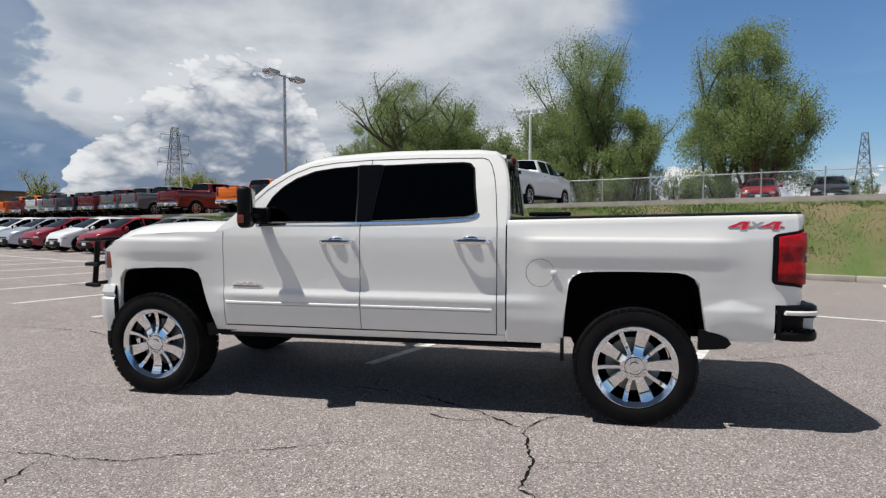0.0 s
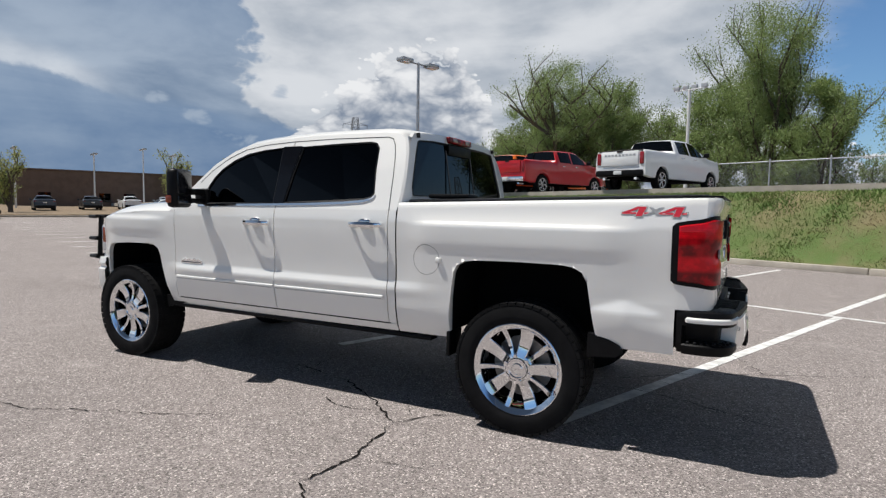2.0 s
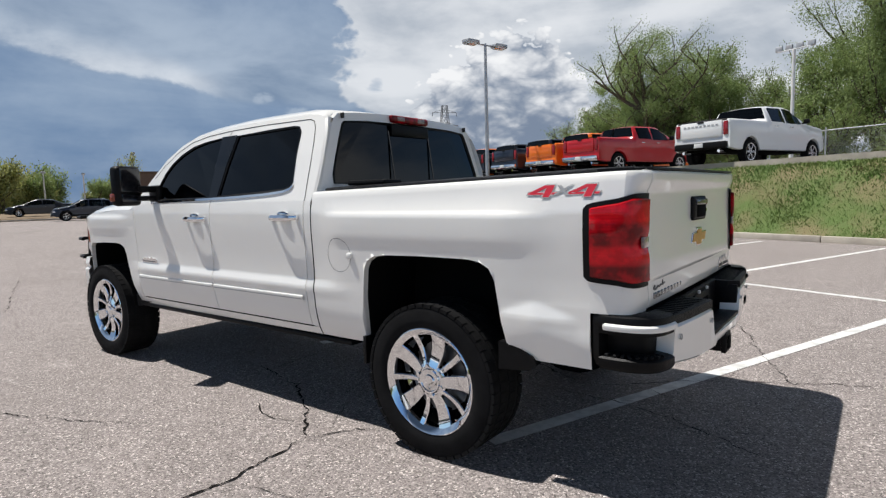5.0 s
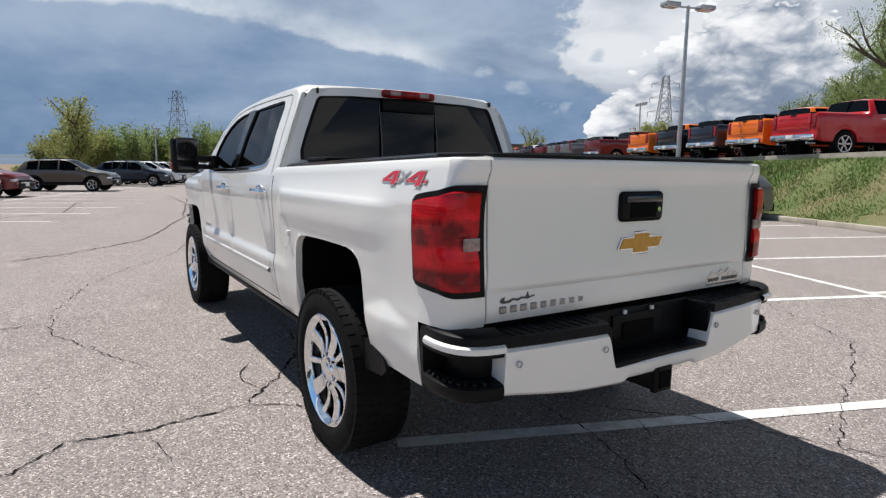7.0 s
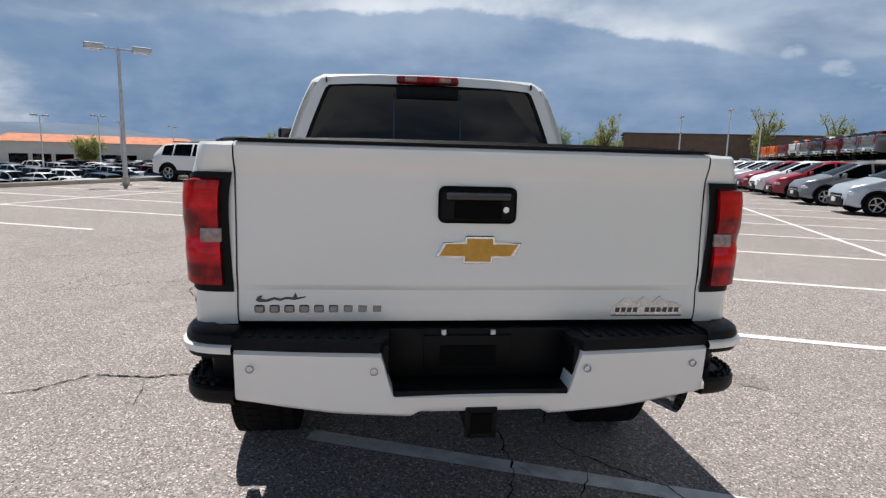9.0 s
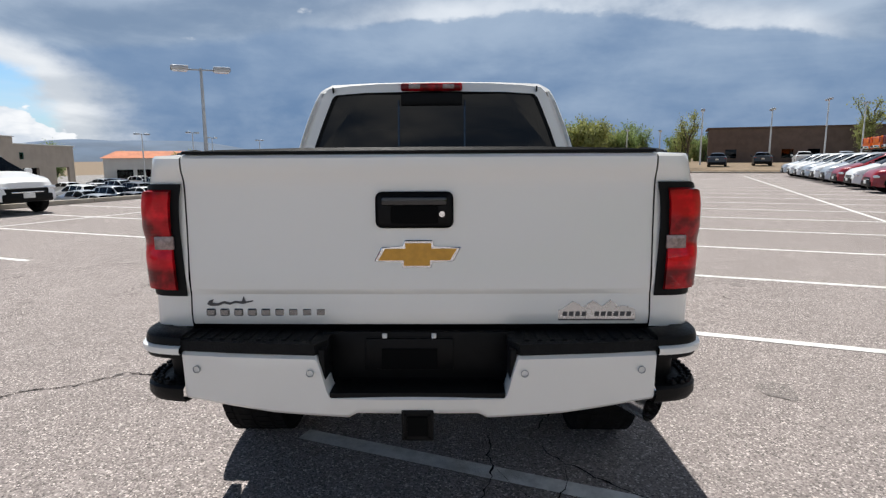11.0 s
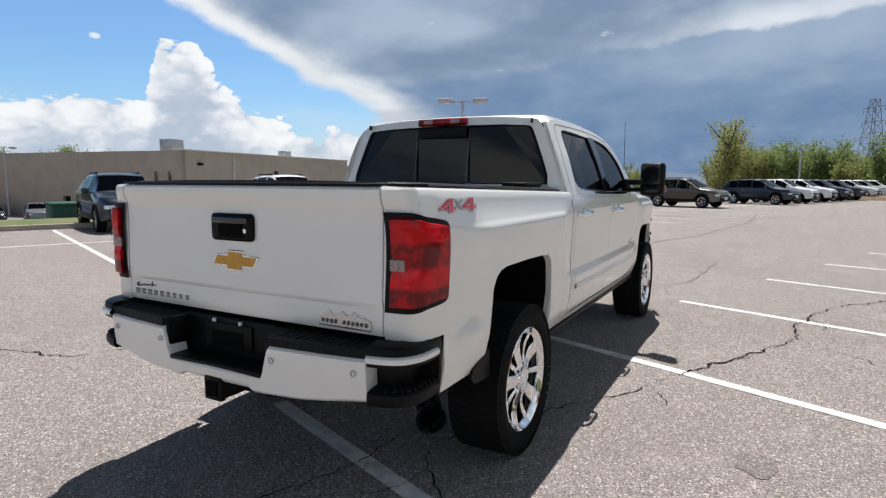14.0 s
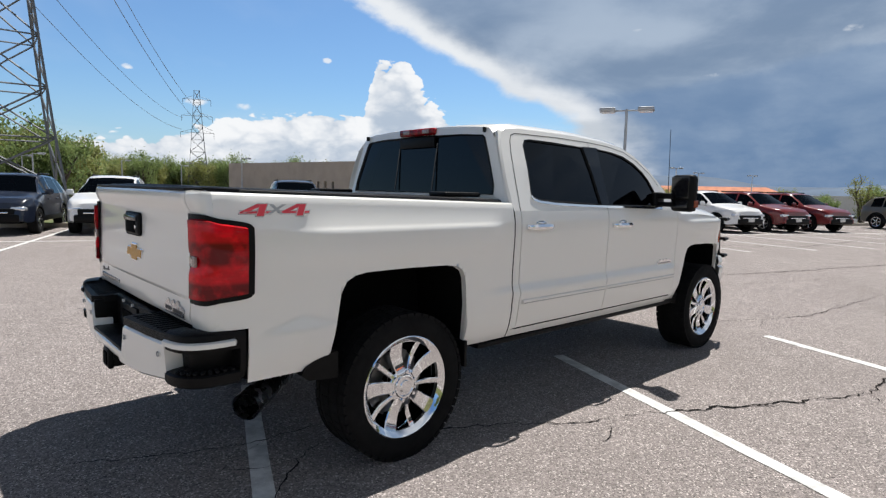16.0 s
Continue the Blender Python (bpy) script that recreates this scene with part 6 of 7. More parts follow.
    outer = [(3.10, 1.295), (2.9, 1.34), (1.925, 1.34), (0.913, 1.34)] + BACK + TOP

    def fill(loops, to3d, thick=0.0):
        bm = bmesh.new()
        edges = []
        for lp in loops:
            vs = [bm.verts.new(to3d(*p)) for p in lp]
            edges += [bm.edges.new((vs[i], vs[(i + 1) % len(vs)])) for i in range(len(vs))]
        bmesh.ops.triangle_fill(bm, edges=edges, use_beauty=True)
        return outward(bm, (1.9, 0, 1.4))
    for s in (1, -1):
        bm = fill([outer, WIN_F, WIN_R], lambda x, z: (x, s * glass_y(z), z))
        part("cab_frame", bm, M_PEARL, root, smooth=False)
        for lp in (WIN_F, WIN_R):
            bm = fill([lp], lambda x, z: (x, s * (glass_y(z) - 0.012), z))
            w = part("side_window", bm, M_GLASS, root, smooth=False)
            bm = bmesh.new()
            n_ = len(lp)
            cx, cz = sum(p[0] for p in lp) / n_, sum(p[1] for p in lp) / n_
            rows = []
            for x, z in lp + lp[:1]:
                d = Vector((cx - x, cz - z)).normalized()
                xi, zi = x + d.x * 0.016, z + d.y * 0.016
                rows.append([(x, s * (glass_y(z) + 0.001), z), (xi, s * (glass_y(zi) - 0.004), zi), (xi, s * (glass_y(zi) - 0.013), zi)])
            grid_mesh(bm, rows)
            part("window_seal", bm, M_BLACK, w)
        # black pillar cover between the windows
        bm = bmesh.new()
        rows = []
        for k in range(7):
            z = 1.374 + (1.812 - 1.374) * k / 6
            a = lerp_table(z, [(1.37, 1.957), (1.60, 1.964), (1.81, 1.988)])
            b = lerp_table(z, [(1.37, 1.860), (1.60, 1.833), (1.81, 1.800)])
            rows.append([(xx, s * (glass_y(z) + 0.003), z) for xx in (a, a - 0.055, a - 0.058, b)])
        grid_mesh(bm, rows)
        part("pillar_cover", bm, M_PIANO, root, smooth=False)
        # chrome belt strip and dark seam over it
        belt = [(2.76, 1.352), (2.3, 1.362), (1.93, 1.368), (1.6, 1.376), (1.30, 1.388), (1.13, 1.402), (1.07, 1.418), (1.048, 1.44)]
        bm = bmesh.new()
        rows = []
        for x, z in belt:
            rows.append([(x, s * (glass_y(z + h) + o), z + h) for h, o in ((-0.012, 0.0), (-0.010, 0.008), (0.006, 0.010), (0.010, 0.002))])
        grid_mesh(bm, rows)
        part("belt_trim", bm, M_CHROME, root)
        # seams of the doors up the frame, gap shade painted as dark strips
        for pts in ([(0.913, 1.34), (0.922, 1.45), (0.930, 1.58), (0.945, 1.70), (0.968, 1.79), (0.995, 1.835), (1.04, 1.850), (1.5, 1.855), (1.9, 1.848), (2.17, 1.832), (2.38, 1.800), (2.54, 1.735), (2.70, 1.63), (2.80, 1.535)], [(1.925, 1.34), (1.918, 1.372)], [(1.888, 1.81), (1.884, 1.85)]):
            bm = bmesh.new()
            rows = []
            for i, (x, z) in enumerate(pts):
                a, b = Vector(pts[max(0, i - 1)]), Vector(pts[min(len(pts) - 1, i + 1)])
                t = (b - a).normalized()
                nx, nz = -t.y * 0.0026, t.x * 0.0026
                rows.append([(x - nx, s * (glass_y(z - nz) + 0.0018), z - nz), (x + nx, s * (glass_y(z + nz) + 0.0018), z + nz)])
            grid_mesh(bm, rows)
            part("door_gap_shade", bm, M_GAP, root, smooth=False)
    # roof, windscreen and cowl: from rail to rail
    def roof_row(x, z):
        y = glass_y(z)
        lift = 0.018 + 0.030 * sstep(x, 3.1, 2.3)
        half = [(x, y, z), (x, y - 0.022, z + 0.014), (x + 0.0, y - 0.07, z + lift * 0.75), (x + 0.02 * sstep(x, 2.3, 2.8), y * 0.55, z + lift * 1.0), (x + 0.05 * sstep(x, 2.3, 2.8), 0, z + lift * 1.12)]
        return half + [(p[0], -p[1], p[2]) for p in half[::-1][1:]]
    rows = {x: roof_row(x, z) for x, z in TOP}
    rq, wq = [], []
    keys = [x for x, _ in TOP]
    for a, b in zip(keys, keys[1:]):
        for j in range(8):
            q = [rows[a][j], rows[a][j + 1], rows[b][j + 1], rows[b][j]]
            (wq if a >= 2.35 and 2 <= j <= 5 else rq).append(q)
    # rear wall of the cab with its window opening
    ZK = [1.36, 1.45, 1.56, 1.65, 1.74, 1.80, 1.845]

    def back_x(y, z):
        return 0.792 + 0.068 * (z - 1.40) / 0.45 + 0.035 * max(0, abs(y) - 0.45) ** 2 / 0.16
    R = []
    for z in ZK:
        R.append((glass_y(z) - 0.042, z))
    R += [(0.69, 1.878), (0.55, 1.893), (0.35, 1.905), (0.0, 1.912)]
    ring = R + [(-y, z) for y, z in R[::-1][1:]]
    WB = [(0.792, 1.44), (0.79, 1.50), (0.755, 1.60), (0.70, 1.74), (0.668, 1.815), (0.645, 1.835), (0.45, 1.848), (0.0, 1.856)]
    wring = WB + [(-y, z) for y, z in WB[::-1][1:]]
    bm = fill([ring, wring], lambda y, z: (back_x(y, z), y, z))
    part("cab_back", bm, M_PEARL, root, smooth=False)
    S = [(lerp_table(z, [(b, a) for a, b in BACK] + [(1.80, 0.885), (1.845, 0.905)]), glass_y(z), z) for z in ZK]
    for s in (1, -1):
        cols = []
        for (x, y, z), (yr, zr) in zip(S, R):
            e = Vector((x, y, z)); f = Vector((back_x(yr, zr), yr, zr))
            m1 = Vector((x - 0.018, y - 0.008, z)) if z < 1.84 else e.lerp(f, 0.4) + Vector((0, 0, 0.006))
            m2 = Vector((f.x + 0.012, y - 0.024, z)) if z < 1.84 else e.lerp(f, 0.7) + Vector((0, 0, 0.006))
            cols.append([(p.x, s * p.y, p.z) for p in (e, m1, m2, f)])
        for a, b in zip(cols, cols[1:]):
            for j in range(3):
                rq.append([a[j], a[j + 1], b[j + 1], b[j]])
    back_top = [(back_x(y, z), y, z) for y, z in ring[6:-6]]
    n0 = len(back_top)
    edge = []
    for y, z in ring[6:-6]:
        f = (abs(y)) / glass_y(1.845)
        edge.append((0.925, y * 1.02, 1.845 + (1.8999 - 1.845) * max(0, 1 - f ** 4) ** 0.5 + 0.004))
    for k in range(n0 - 1):
        rq.append([back_top[k], edge[k], edge[k + 1], back_top[k + 1]])
    part("roof", skin(rq), M_PEARL, root)
    part("windshield", outward(skin(wq), (1.9, 0, 1.2)), M_GLASS, root)
    bm = fill([wring], lambda y, z: (back_x(y, z) + 0.010, y, z))
    rw = part("rear_window", bm, M_GLASS, root, smooth=False)
    bm = bmesh.new()
    rr = []
    for y, z in wring + wring[:1]:
        d = (Vector((0, 1.64)) - Vector((y, z))).normalized()
        rr.append([(back_x(y, z) - 0.003, y, z), (back_x(y, z) + 0.004, y + d.x * 0.022, z + d.y * 0.022), (back_x(y, z) + 0.012, y + d.x * 0.024, z + d.y * 0.024)])
    grid_mesh(bm, rr)
    part("window_seal", bm, M_BLACK, rw)
    for y in (0.235, -0.195):
        bm = bmesh.new()
        cyl(bm, (back_x(y, 1.46) + 0.013, y, 1.46), (back_x(y, 1.80) + 0.013, y, 1.80), 0.006, seg=6)
        part("slider_frame", bm, M_SHINE, rw)
    bm = bmesh.new()
    box(bm, 0.852, 0.02, 1.805, 0.016, 0.40, 0.075, 0.004)
    part("shade_band", bm, M_BLACK, rw)
    for s in (1, -1):
        bm = bmesh.new()
        box(bm, 0.872, s * 0.662, 1.866, 0.055, 0.007, 0.034, 0.002)
        part("roof_seam", bm, M_GAP, root)
    # high brake light
    bm = bmesh.new()
    box(bm, 0.865, 0.02, 1.882, 0.06, 0.40, 0.052, 0.016, seg=3)
    hb = part("high_brake_light", bm, M_LENS, root)
    for y in (-0.09, 0.13):
        bm = bmesh.new()
        box(bm, 0.836, y, 1.884, 0.01, 0.075, 0.03, 0.004)
        part("cargo_lamp", bm, M_REV, hb)
    # cabin: seats and dark trim behind the glass
    bm = bmesh.new()
    box(bm, 1.85, 0, 1.345, 2.0, 1.66, 0.04)
    box(bm, 2.62, 0, 1.36, 0.30, 1.5, 0.12, 0.04)
    part("cabin_trim", bm, M_SEAT, root)
    for x in (1.15, 2.05):
        for y in (-0.4, 0.4):
            bm = bmesh.new()
            box(bm, x, y, 1.45, 0.16, 0.5, 0.36, 0.07)
            box(bm, x - 0.02, y, 1.70, 0.1, 0.26, 0.16, 0.05)
            part("seat", bm, M_SEAT, root)
    bm = bmesh.new()
    mt = Matrix.Translation((2.42, 0.40, 1.42)) @ Matrix.Rotation(radians(-68), 4, "Y")
    for k in range(20):
        a, b = 2 * math.pi * k / 20, 2 * math.pi * (k + 1) / 20
        cyl(bm, mt @ Vector((0.185 * math.cos(a), 0.185 * math.sin(a), 0)), mt @ Vector((0.185 * math.cos(b), 0.185 * math.sin(b), 0)), 0.017, seg=6)
    part("steering_wheel", bm, M_BLACK, root)
    # hood
    bm = bmesh.new()
    hr = []
    for x in (3.02, 3.1, 3.2, 3.4, 3.6, 3.8, 3.94, 4.04, 4.10, 4.14):
        e = hood_z(x)
        y = side_y(x, e)
        c = lerp_table(x, [(3.0, 1.385), (3.45, 1.383), (3.8, 1.358), (3.95, 1.335), (4.06, 1.27), (4.14, 1.16)])
        half = [(x, y, e), (x, y - 0.035, e + 0.022), (x, y - 0.12, e + (c - e) * 0.62), (x, y - 0.26, c - 0.004), (x, y - 0.45, c - 0.012), (x, 0, c)]
        hr.append(half + [(p[0], -p[1], p[2]) for p in half[::-1][1:]])
    grid_mesh(bm, hr)
    part("hood", bm, M_PEARL, root)
    bm = bmesh.new()
    box(bm, 3.03, 0, 1.365, 0.16, 1.55, 0.03, 0.01)
    part("cowl_grille", bm, M_BLACK, root)
    # front end: grille, lamps, bumper, guard
    bm = bmesh.new()
    box(bm, 4.10, 0, 1.0, 0.10, 1.25, 0.42, 0.03)
    part("grille", bm, M_BLACK, root)
    for z in (0.9, 1.0, 1.1):
        bm = bmesh.new()
        box(bm, 4.155, 0, z, 0.03, 1.2, 0.03, 0.01)
        part("grille_bar", bm, M_CHROME, root)
    for s in (1, -1):
        bm = bmesh.new()
        box(bm, 4.11, s * 0.765, 1.03, 0.12, 0.24, 0.26, 0.03)
        hl = part("headlight", bm, M_CLEAR, root)
        bm = bmesh.new()
        box(bm, 4.11, s * 0.880, 1.06, 0.05, 0.02, 0.14, 0.006)
        part("side_marker", bm, M_AMBER, hl)
    bm = bmesh.new()
    rows_ = []
    for k in range(49):
        a = (-1 + 2 * k / 48) * math.pi / 2
        cs, sn = max(0.0, math.cos(a)), math.sin(a)
        y = 0.945 * math.copysign(abs(sn) ** 0.62, sn)
        x = 4.02 + 0.25 * cs ** 0.5
        rows_.append([(x + dx * cs, y + dx * sn, z) for dx, z in ((-0.10, 0.86), (-0.015, 0.855), (0.0, 0.80), (-0.018, 0.765), (0.006, 0.745), (0.0, 0.60), (-0.04, 0.475), (-0.12, 0.46))])
    grid_mesh(bm, rows_)
    part("front_bumper", bm, M_PEARL, root)
    bm = bmesh.new()
    box(bm, 4.09, 0, 0.41, 0.12, 1.78, 0.14, 0.02)
    part("air_dam", bm, M_BLACK, root)
    for s in (1, -1):
        bm = bmesh.new()
        cyl(bm, (4.33, s * 0.80, 0.82), (4.29, s * 0.80, 1.235), 0.022)
        part("guard_upright", bm, M_BLACK, root)
        bm = bmesh.new()
        cyl(bm, (4.33, s * 0.45, 0.60), (4.30, s * 0.45, 1.25), 0.022)
        part("guard_upright", bm, M_BLACK, root)
    for z in (0.85, 1.02, 1.225):
        bm = bmesh.new()
        cyl(bm, (4.335, -0.88, z), (4.335, 0.88, z), 0.016)
        for s in (1, -1):
            cyl(bm, (4.335, s * 0.88, z), (4.19, s * 0.91, z), 0.016)
        part("guard_bar", bm, M_BLACK, root)
    # mouldings, handles, badges, decals, mirrors
    for s in (1, -1):
        for a, b in ((1.935, 3.015), (0.945, 1.915)):
            bm = bmesh.new()
            rows_ = []
            for x in spread(a, b, 0.1):
                rows_.append([(x, s * (side_y(x, z) + o), z) for z, o in ((0.735, 0.0), (0.738, 0.010), (0.752, 0.013), (0.762, 0.010), (0.768, 0.0))])
            grid_mesh(bm, rows_)
            mo = part("side_moulding", bm, M_PEARL, root)
            bm = bmesh.new()
            rows_ = [[(x, s * (side_y(x, z) + 0.0125), z) for z in (0.7405, 0.7455)] for x in spread(a + 0.01, b - 0.01, 0.1)]
            grid_mesh(bm, rows_)
            part("moulding_line", bm, M_DECAL_G, mo, smooth=False)
        for x, z in ((2.10, 1.222), (1.088, 1.236)):
            y = side_y(x, z)
            bm = bmesh.new()
            bmesh.ops.create_uvsphere(bm, u_segments=18, v_segments=8, radius=1, matrix=Matrix.Translation((x, s * (y - 0.012), z)) @ Matrix.Diagonal((0.085, 0.018, 0.048, 1)))
            cup = part("handle_cup", bm, M_PEARL, root)
            bm = bmesh.new()
            rows_ = []
            for k in range(13):
                f = -1 + 2 * k / 12
                o = 0.045 * (1 - f ** 4) ** 0.5 + 0.004
                hgt = 0.019 * (1 - 0.35 * abs(f) ** 3)
                rows_.append([(x + 0.132 * f, s * (y + o + dy), z + 0.004 + dz * hgt) for dy, dz in ((-0.012, -1), (0.0, -0.9), (0.007, 0.0), (0.0, 0.9), (-0.012, 1))])
            grid_mesh(bm, rows_)
            box(bm, x + 0.118, s * (y + 0.008), z + 0.004, 0.035, 0.03, 0.034, 0.01)
            box(bm, x - 0.118, s * (y + 0.008), z + 0.004, 0.035, 0.03, 0.034, 0.01)
            part("door_handle", bm, M_CHROME, root)
            bm = bmesh.new()
            bmesh.ops.create_uvsphere(bm, u_segments=14, v_segments=8, radius=1, matrix=Matrix.Translation((x + 0.01, s * (y + 0.006), z + 0.025)) @ Matrix.Diagonal((0.055, 0.02, 0.02, 1)))
            part("handle_lock", bm, M_CHROME, cup)
        # mountain badge on the front door
        bm = bmesh.new()
        mb = Matrix(((-s, 0, 0, 2.957 if s > 0 else 2.713), (0, 0, s, s * side_y(2.83, 0.89)), (0, 1, 0, 0.872), (0, 0, 0, 1)))
        plate(bm, [(0, 0), (0.245, 0), (0.245, 0.022), (0.205, 0.036), (0.185, 0.03), (0.155, 0.045), (0.13, 0.03), (0.105, 0.043), (0.075, 0.03), (0.05, 0.042), (0.02, 0.022), (0, 0.02)], 0.006, mb)
        bd = part("door_badge", bm, M_CHROME, root, smooth=False)
        bm = bmesh.new()
        plate(bm, [(0.015, 0.006), (0.23, 0.006), (0.23, 0.014), (0.015, 0.014)], 0.0075, mb)
        part("badge_bar", bm, M_DECAL_D, bd, smooth=False)
        # fuel lid on the driver's side
        if s > 0:
            bm = bmesh.new()
            rows_ = []
            for k in range(41):
                a = 2 * math.pi * k / 40
                rows_.append([(0.611 + r_ * math.cos(a), side_y(0.611 + r_ * math.cos(a), 1.028 + r_ * math.sin(a)) + 0.0018, 1.028 + r_ * math.sin(a)) for r_ in (0.0958, 0.0980)])
            grid_mesh(bm, rows_)
            part("fuel_lid_seam", bm, M_GAP, root, smooth=False)
            bm = bmesh.new()
            box(bm, 0.519, side_y(0.52, 1.03) + 0.006, 1.028, 0.04, 0.02, 0.034, 0.008)
            part("fuel_lid_latch", bm, M_PEARL, root)
        # tow mirror
        bm = bmesh.new()
        mm = Matrix.Translation((2.73, s * 1.15, 1.48)) @ Matrix.Rotation(radians(20 * s), 4, "Z")
        box(bm, 0, 0, 0, 0.095, 0.225, 0.30, 0.035, mm, 3)
        mi = part("mirror", bm, M_BLACK, root)
        bm = bmesh.new()
        box(bm, -0.046, 0, 0.045, 0.012, 0.185, 0.175, 0.005, mm)
        part("mirror_glass", bm, M_SHINE, mi)
        bm = bmesh.new()
        box(bm, -0.046, 0, -0.09, 0.012, 0.175, 0.06, 0.005, mm)
        part("spotter_glass", bm, M_SHINE, mi)
        bm = bmesh.new()
        box(bm, 0.02, s * 0.095, -0.085, 0.05, 0.045, 0.06, 0.01, mm)
        part("turn_lamp", bm, M_AMBER, mi)
        bm = bmesh.new()
        box(bm, 2.71, s * 0.985, 1.455, 0.06, 0.18, 0.05, 0.012)
        box(bm, 2.71, s * 0.985, 1.385, 0.06, 0.18, 0.04, 0.012)
        box(bm, 2.73, s * 0.925, 1.42, 0.15, 0.05, 0.13, 0.02)
        part("mirror_arm", bm, M_BLACK, mi)
        # tail lamp: black surround with a red lens set in it
        path = [(-0.868, None), (-0.884, None), (-0.904, None), (-0.935, None), (-0.97, None), (-1.01, None), (-1.03, 0.0), (-1.046, 0.008), (-1.062, 0.022), (-1.073, 0.044), (-1.080, 0.075), (-1.082, 0.105), (-1.083, 0.122), (-1.083, 0.136)]

        def lamp_skin(i0, i1, mz, off, rows_z=9):
            out = []
            m_ = len(path)
            for i in range(i0, i1):
                x, inset = path[i]
                f = i / (m_ - 1)
                zt = 1.297 + 0.046 * min(1, f * 1.6) - mz - 0.012 * (1 - min(1, f * 9)) ** 2
                zb = 0.985 - 0.029 * min(1, f * 1.6) + mz + 0.014 * (1 - min(1, f * 9)) ** 2
                col = []
                for k in range(rows_z):
                    z = zb + (zt - zb) * k / (rows_z - 1)
                    waist = 1 - 1.0 * math.exp(-((z - 1.140) / 0.030) ** 2)
                    o = off * (1 - 0.75 * (1 - waist) * (0 if inset is None else min(1, 0.35 + inset / 0.04))) if off > 0.01 else off
                    y0 = side_y(max(x, -1.03), z)
                    y = y0 - (inset or 0)
                    if inset is None:
                        p = (x, y + o, z)
                    else:
                        a = min(1, inset / 0.075)
                        p = (x - o * math.sin(a * math.pi / 2), y + o * math.cos(a * math.pi / 2), z)
                    col.append((p[0], s * p[1], p[2]))
                out.append(col)
            return out
        bm = bmesh.new()
        grid_mesh(bm, lamp_skin(0, len(path), 0.0, 0.005))
        tl = part("tail_light", bm, M_BLACK, root)
        bm = bmesh.new()
        ls = lamp_skin(2, len(path) - 2, 0.026, 0.022, 17)
        rim = lamp_skin(2, len(path) - 2, 0.020, 0.004, 17)
        ls = [[rim[i][0]] + c + [rim[i][-1]] for i, c in enumerate(ls)]
        ls = [rim[0][:1] + rim[0] + rim[0][-1:]] + ls + [rim[-1][:1] + rim[-1] + rim[-1][-1:]]
        grid_mesh(bm, ls)
        part("lens", bm, M_LENS, tl)
        bm = bmesh.new()
        box(bm, -1.093, s * 0.866, 1.143, 0.012, 0.066, 0.046, 0.004)
        part("reverse_lamp", bm, M_REV, tl)

    # lettering on the bed sides
    for s in (1, -1):
        four = [[(0.0, 0.22), (1.0, 0.22), (1.0, 0.40), (0.0, 0.40)], [(0.56, 0.0), (0.80, 0.0), (0.80, 1.0), (0.56, 1.0)], [(0.0, 0.36), (0.25, 0.36), (0.74, 1.0), (0.46, 1.0)]]
        ex = [[(0.0, 0.22), (0.26, 0.22), (0.96, 0.90), (0.70, 0.90)], [(0.70, 0.22), (0.96, 0.22), (0.26, 0.90), (0.0, 0.90)]]
        for strokes, dx, m_, wide in ((four, 0.168, M_DECAL_R, 0.140), (ex, 0.042, M_DECAL_G, 0.076), (four, -0.022, M_DECAL_R, 0.140)):
            holder = None
            for grow, mm, off in ((0.0040, M_DECAL_D, 0.0014), (0.0026, M_WHITEPOST, 0.0020), (0.0, m_, 0.0026)):
                bm = bmesh.new()
                for st in strokes:
                    cx, cz = sum(p[0] for p in st) / 4, sum(p[1] for p in st) / 4
                    pts = []
                    for u, w in st:
                        u_, w_ = u * wide + math.copysign(grow, u - cx), w * 0.052 + math.copysign(grow, w - cz)
                        x = -0.765 + s * (dx - (u_ + 0.45 * w_))
                        pts.append((x, s * (side_y(x, 1.335 + w_) + off + 0.0001 * strokes.index(st)), 1.335 + w_))
                    bm.faces.new([bm.verts.new(p) for p in pts])
                ob = part("decal" if holder is None else "decal_face", bm, mm, holder or root, smooth=False)
                holder = holder or ob
    # bed cover: a low black soft cover with ridged rails
    bm = bmesh.new()
    rows_ = []
    for x in (0.80, 0.4, 0.0, -0.5, -0.9, -1.02, -1.04):
        z = rail_z(x) + (0.0 if x > -1.03 else -0.02)
        q = 0.10 * sstep(-x, 0.97, 1.03)
        half = [(x, 0.885 - q, z + 0.001), (x, 0.880 - q, z + 0.016), (x, 0.86 - q, z + 0.022), (x, 0.84 - q, z + 0.017), (x, 0.80 - q, z + 0.020), (x, 0.4, z + 0.026), (x, 0, z + 0.027)]
        rows_.append(half + [(p[0], -p[1], p[2]) for p in half[::-1][1:]])
    grid_mesh(bm, rows_)
    cv = part("bed_cover_or_shade", bm, M_BLACK, root)
    for s in (1, -1):
        bm = bmesh.new()
        x0_, x1_ = 0.79, -0.90
        cyl(bm, (x0_, s * 0.887, rail_z(x0_) + 0.010), (x1_, s * 0.887, rail_z(x1_) + 0.010), 0.005, seg=6)
        part("cover_rail", bm, M_SHINE, cv)
    for s in (1, -1):
        bm = bmesh.new()
        box(bm, 0.55, s * 0.72, rail_z(0.55) + 0.04, 0.30, 0.16, 0.03, 0.012)
        part("cover_fold", bm, M_BLACK, cv)
    # tailgate
    bm = bmesh.new()
    rows_ = []
    for y in [-0.791, -0.788, -0.779] + spread(-0.74, 0.74, 0.1) + [0.779, 0.788, 0.791]:
        e = (0.007 if abs(y) > 0.790 else (0.002 if abs(y) > 0.787 else 0)) - 0.008 * (1 - (y / 0.8) ** 2)
        mid = sstep(abs(y), 0.775, 0.72)
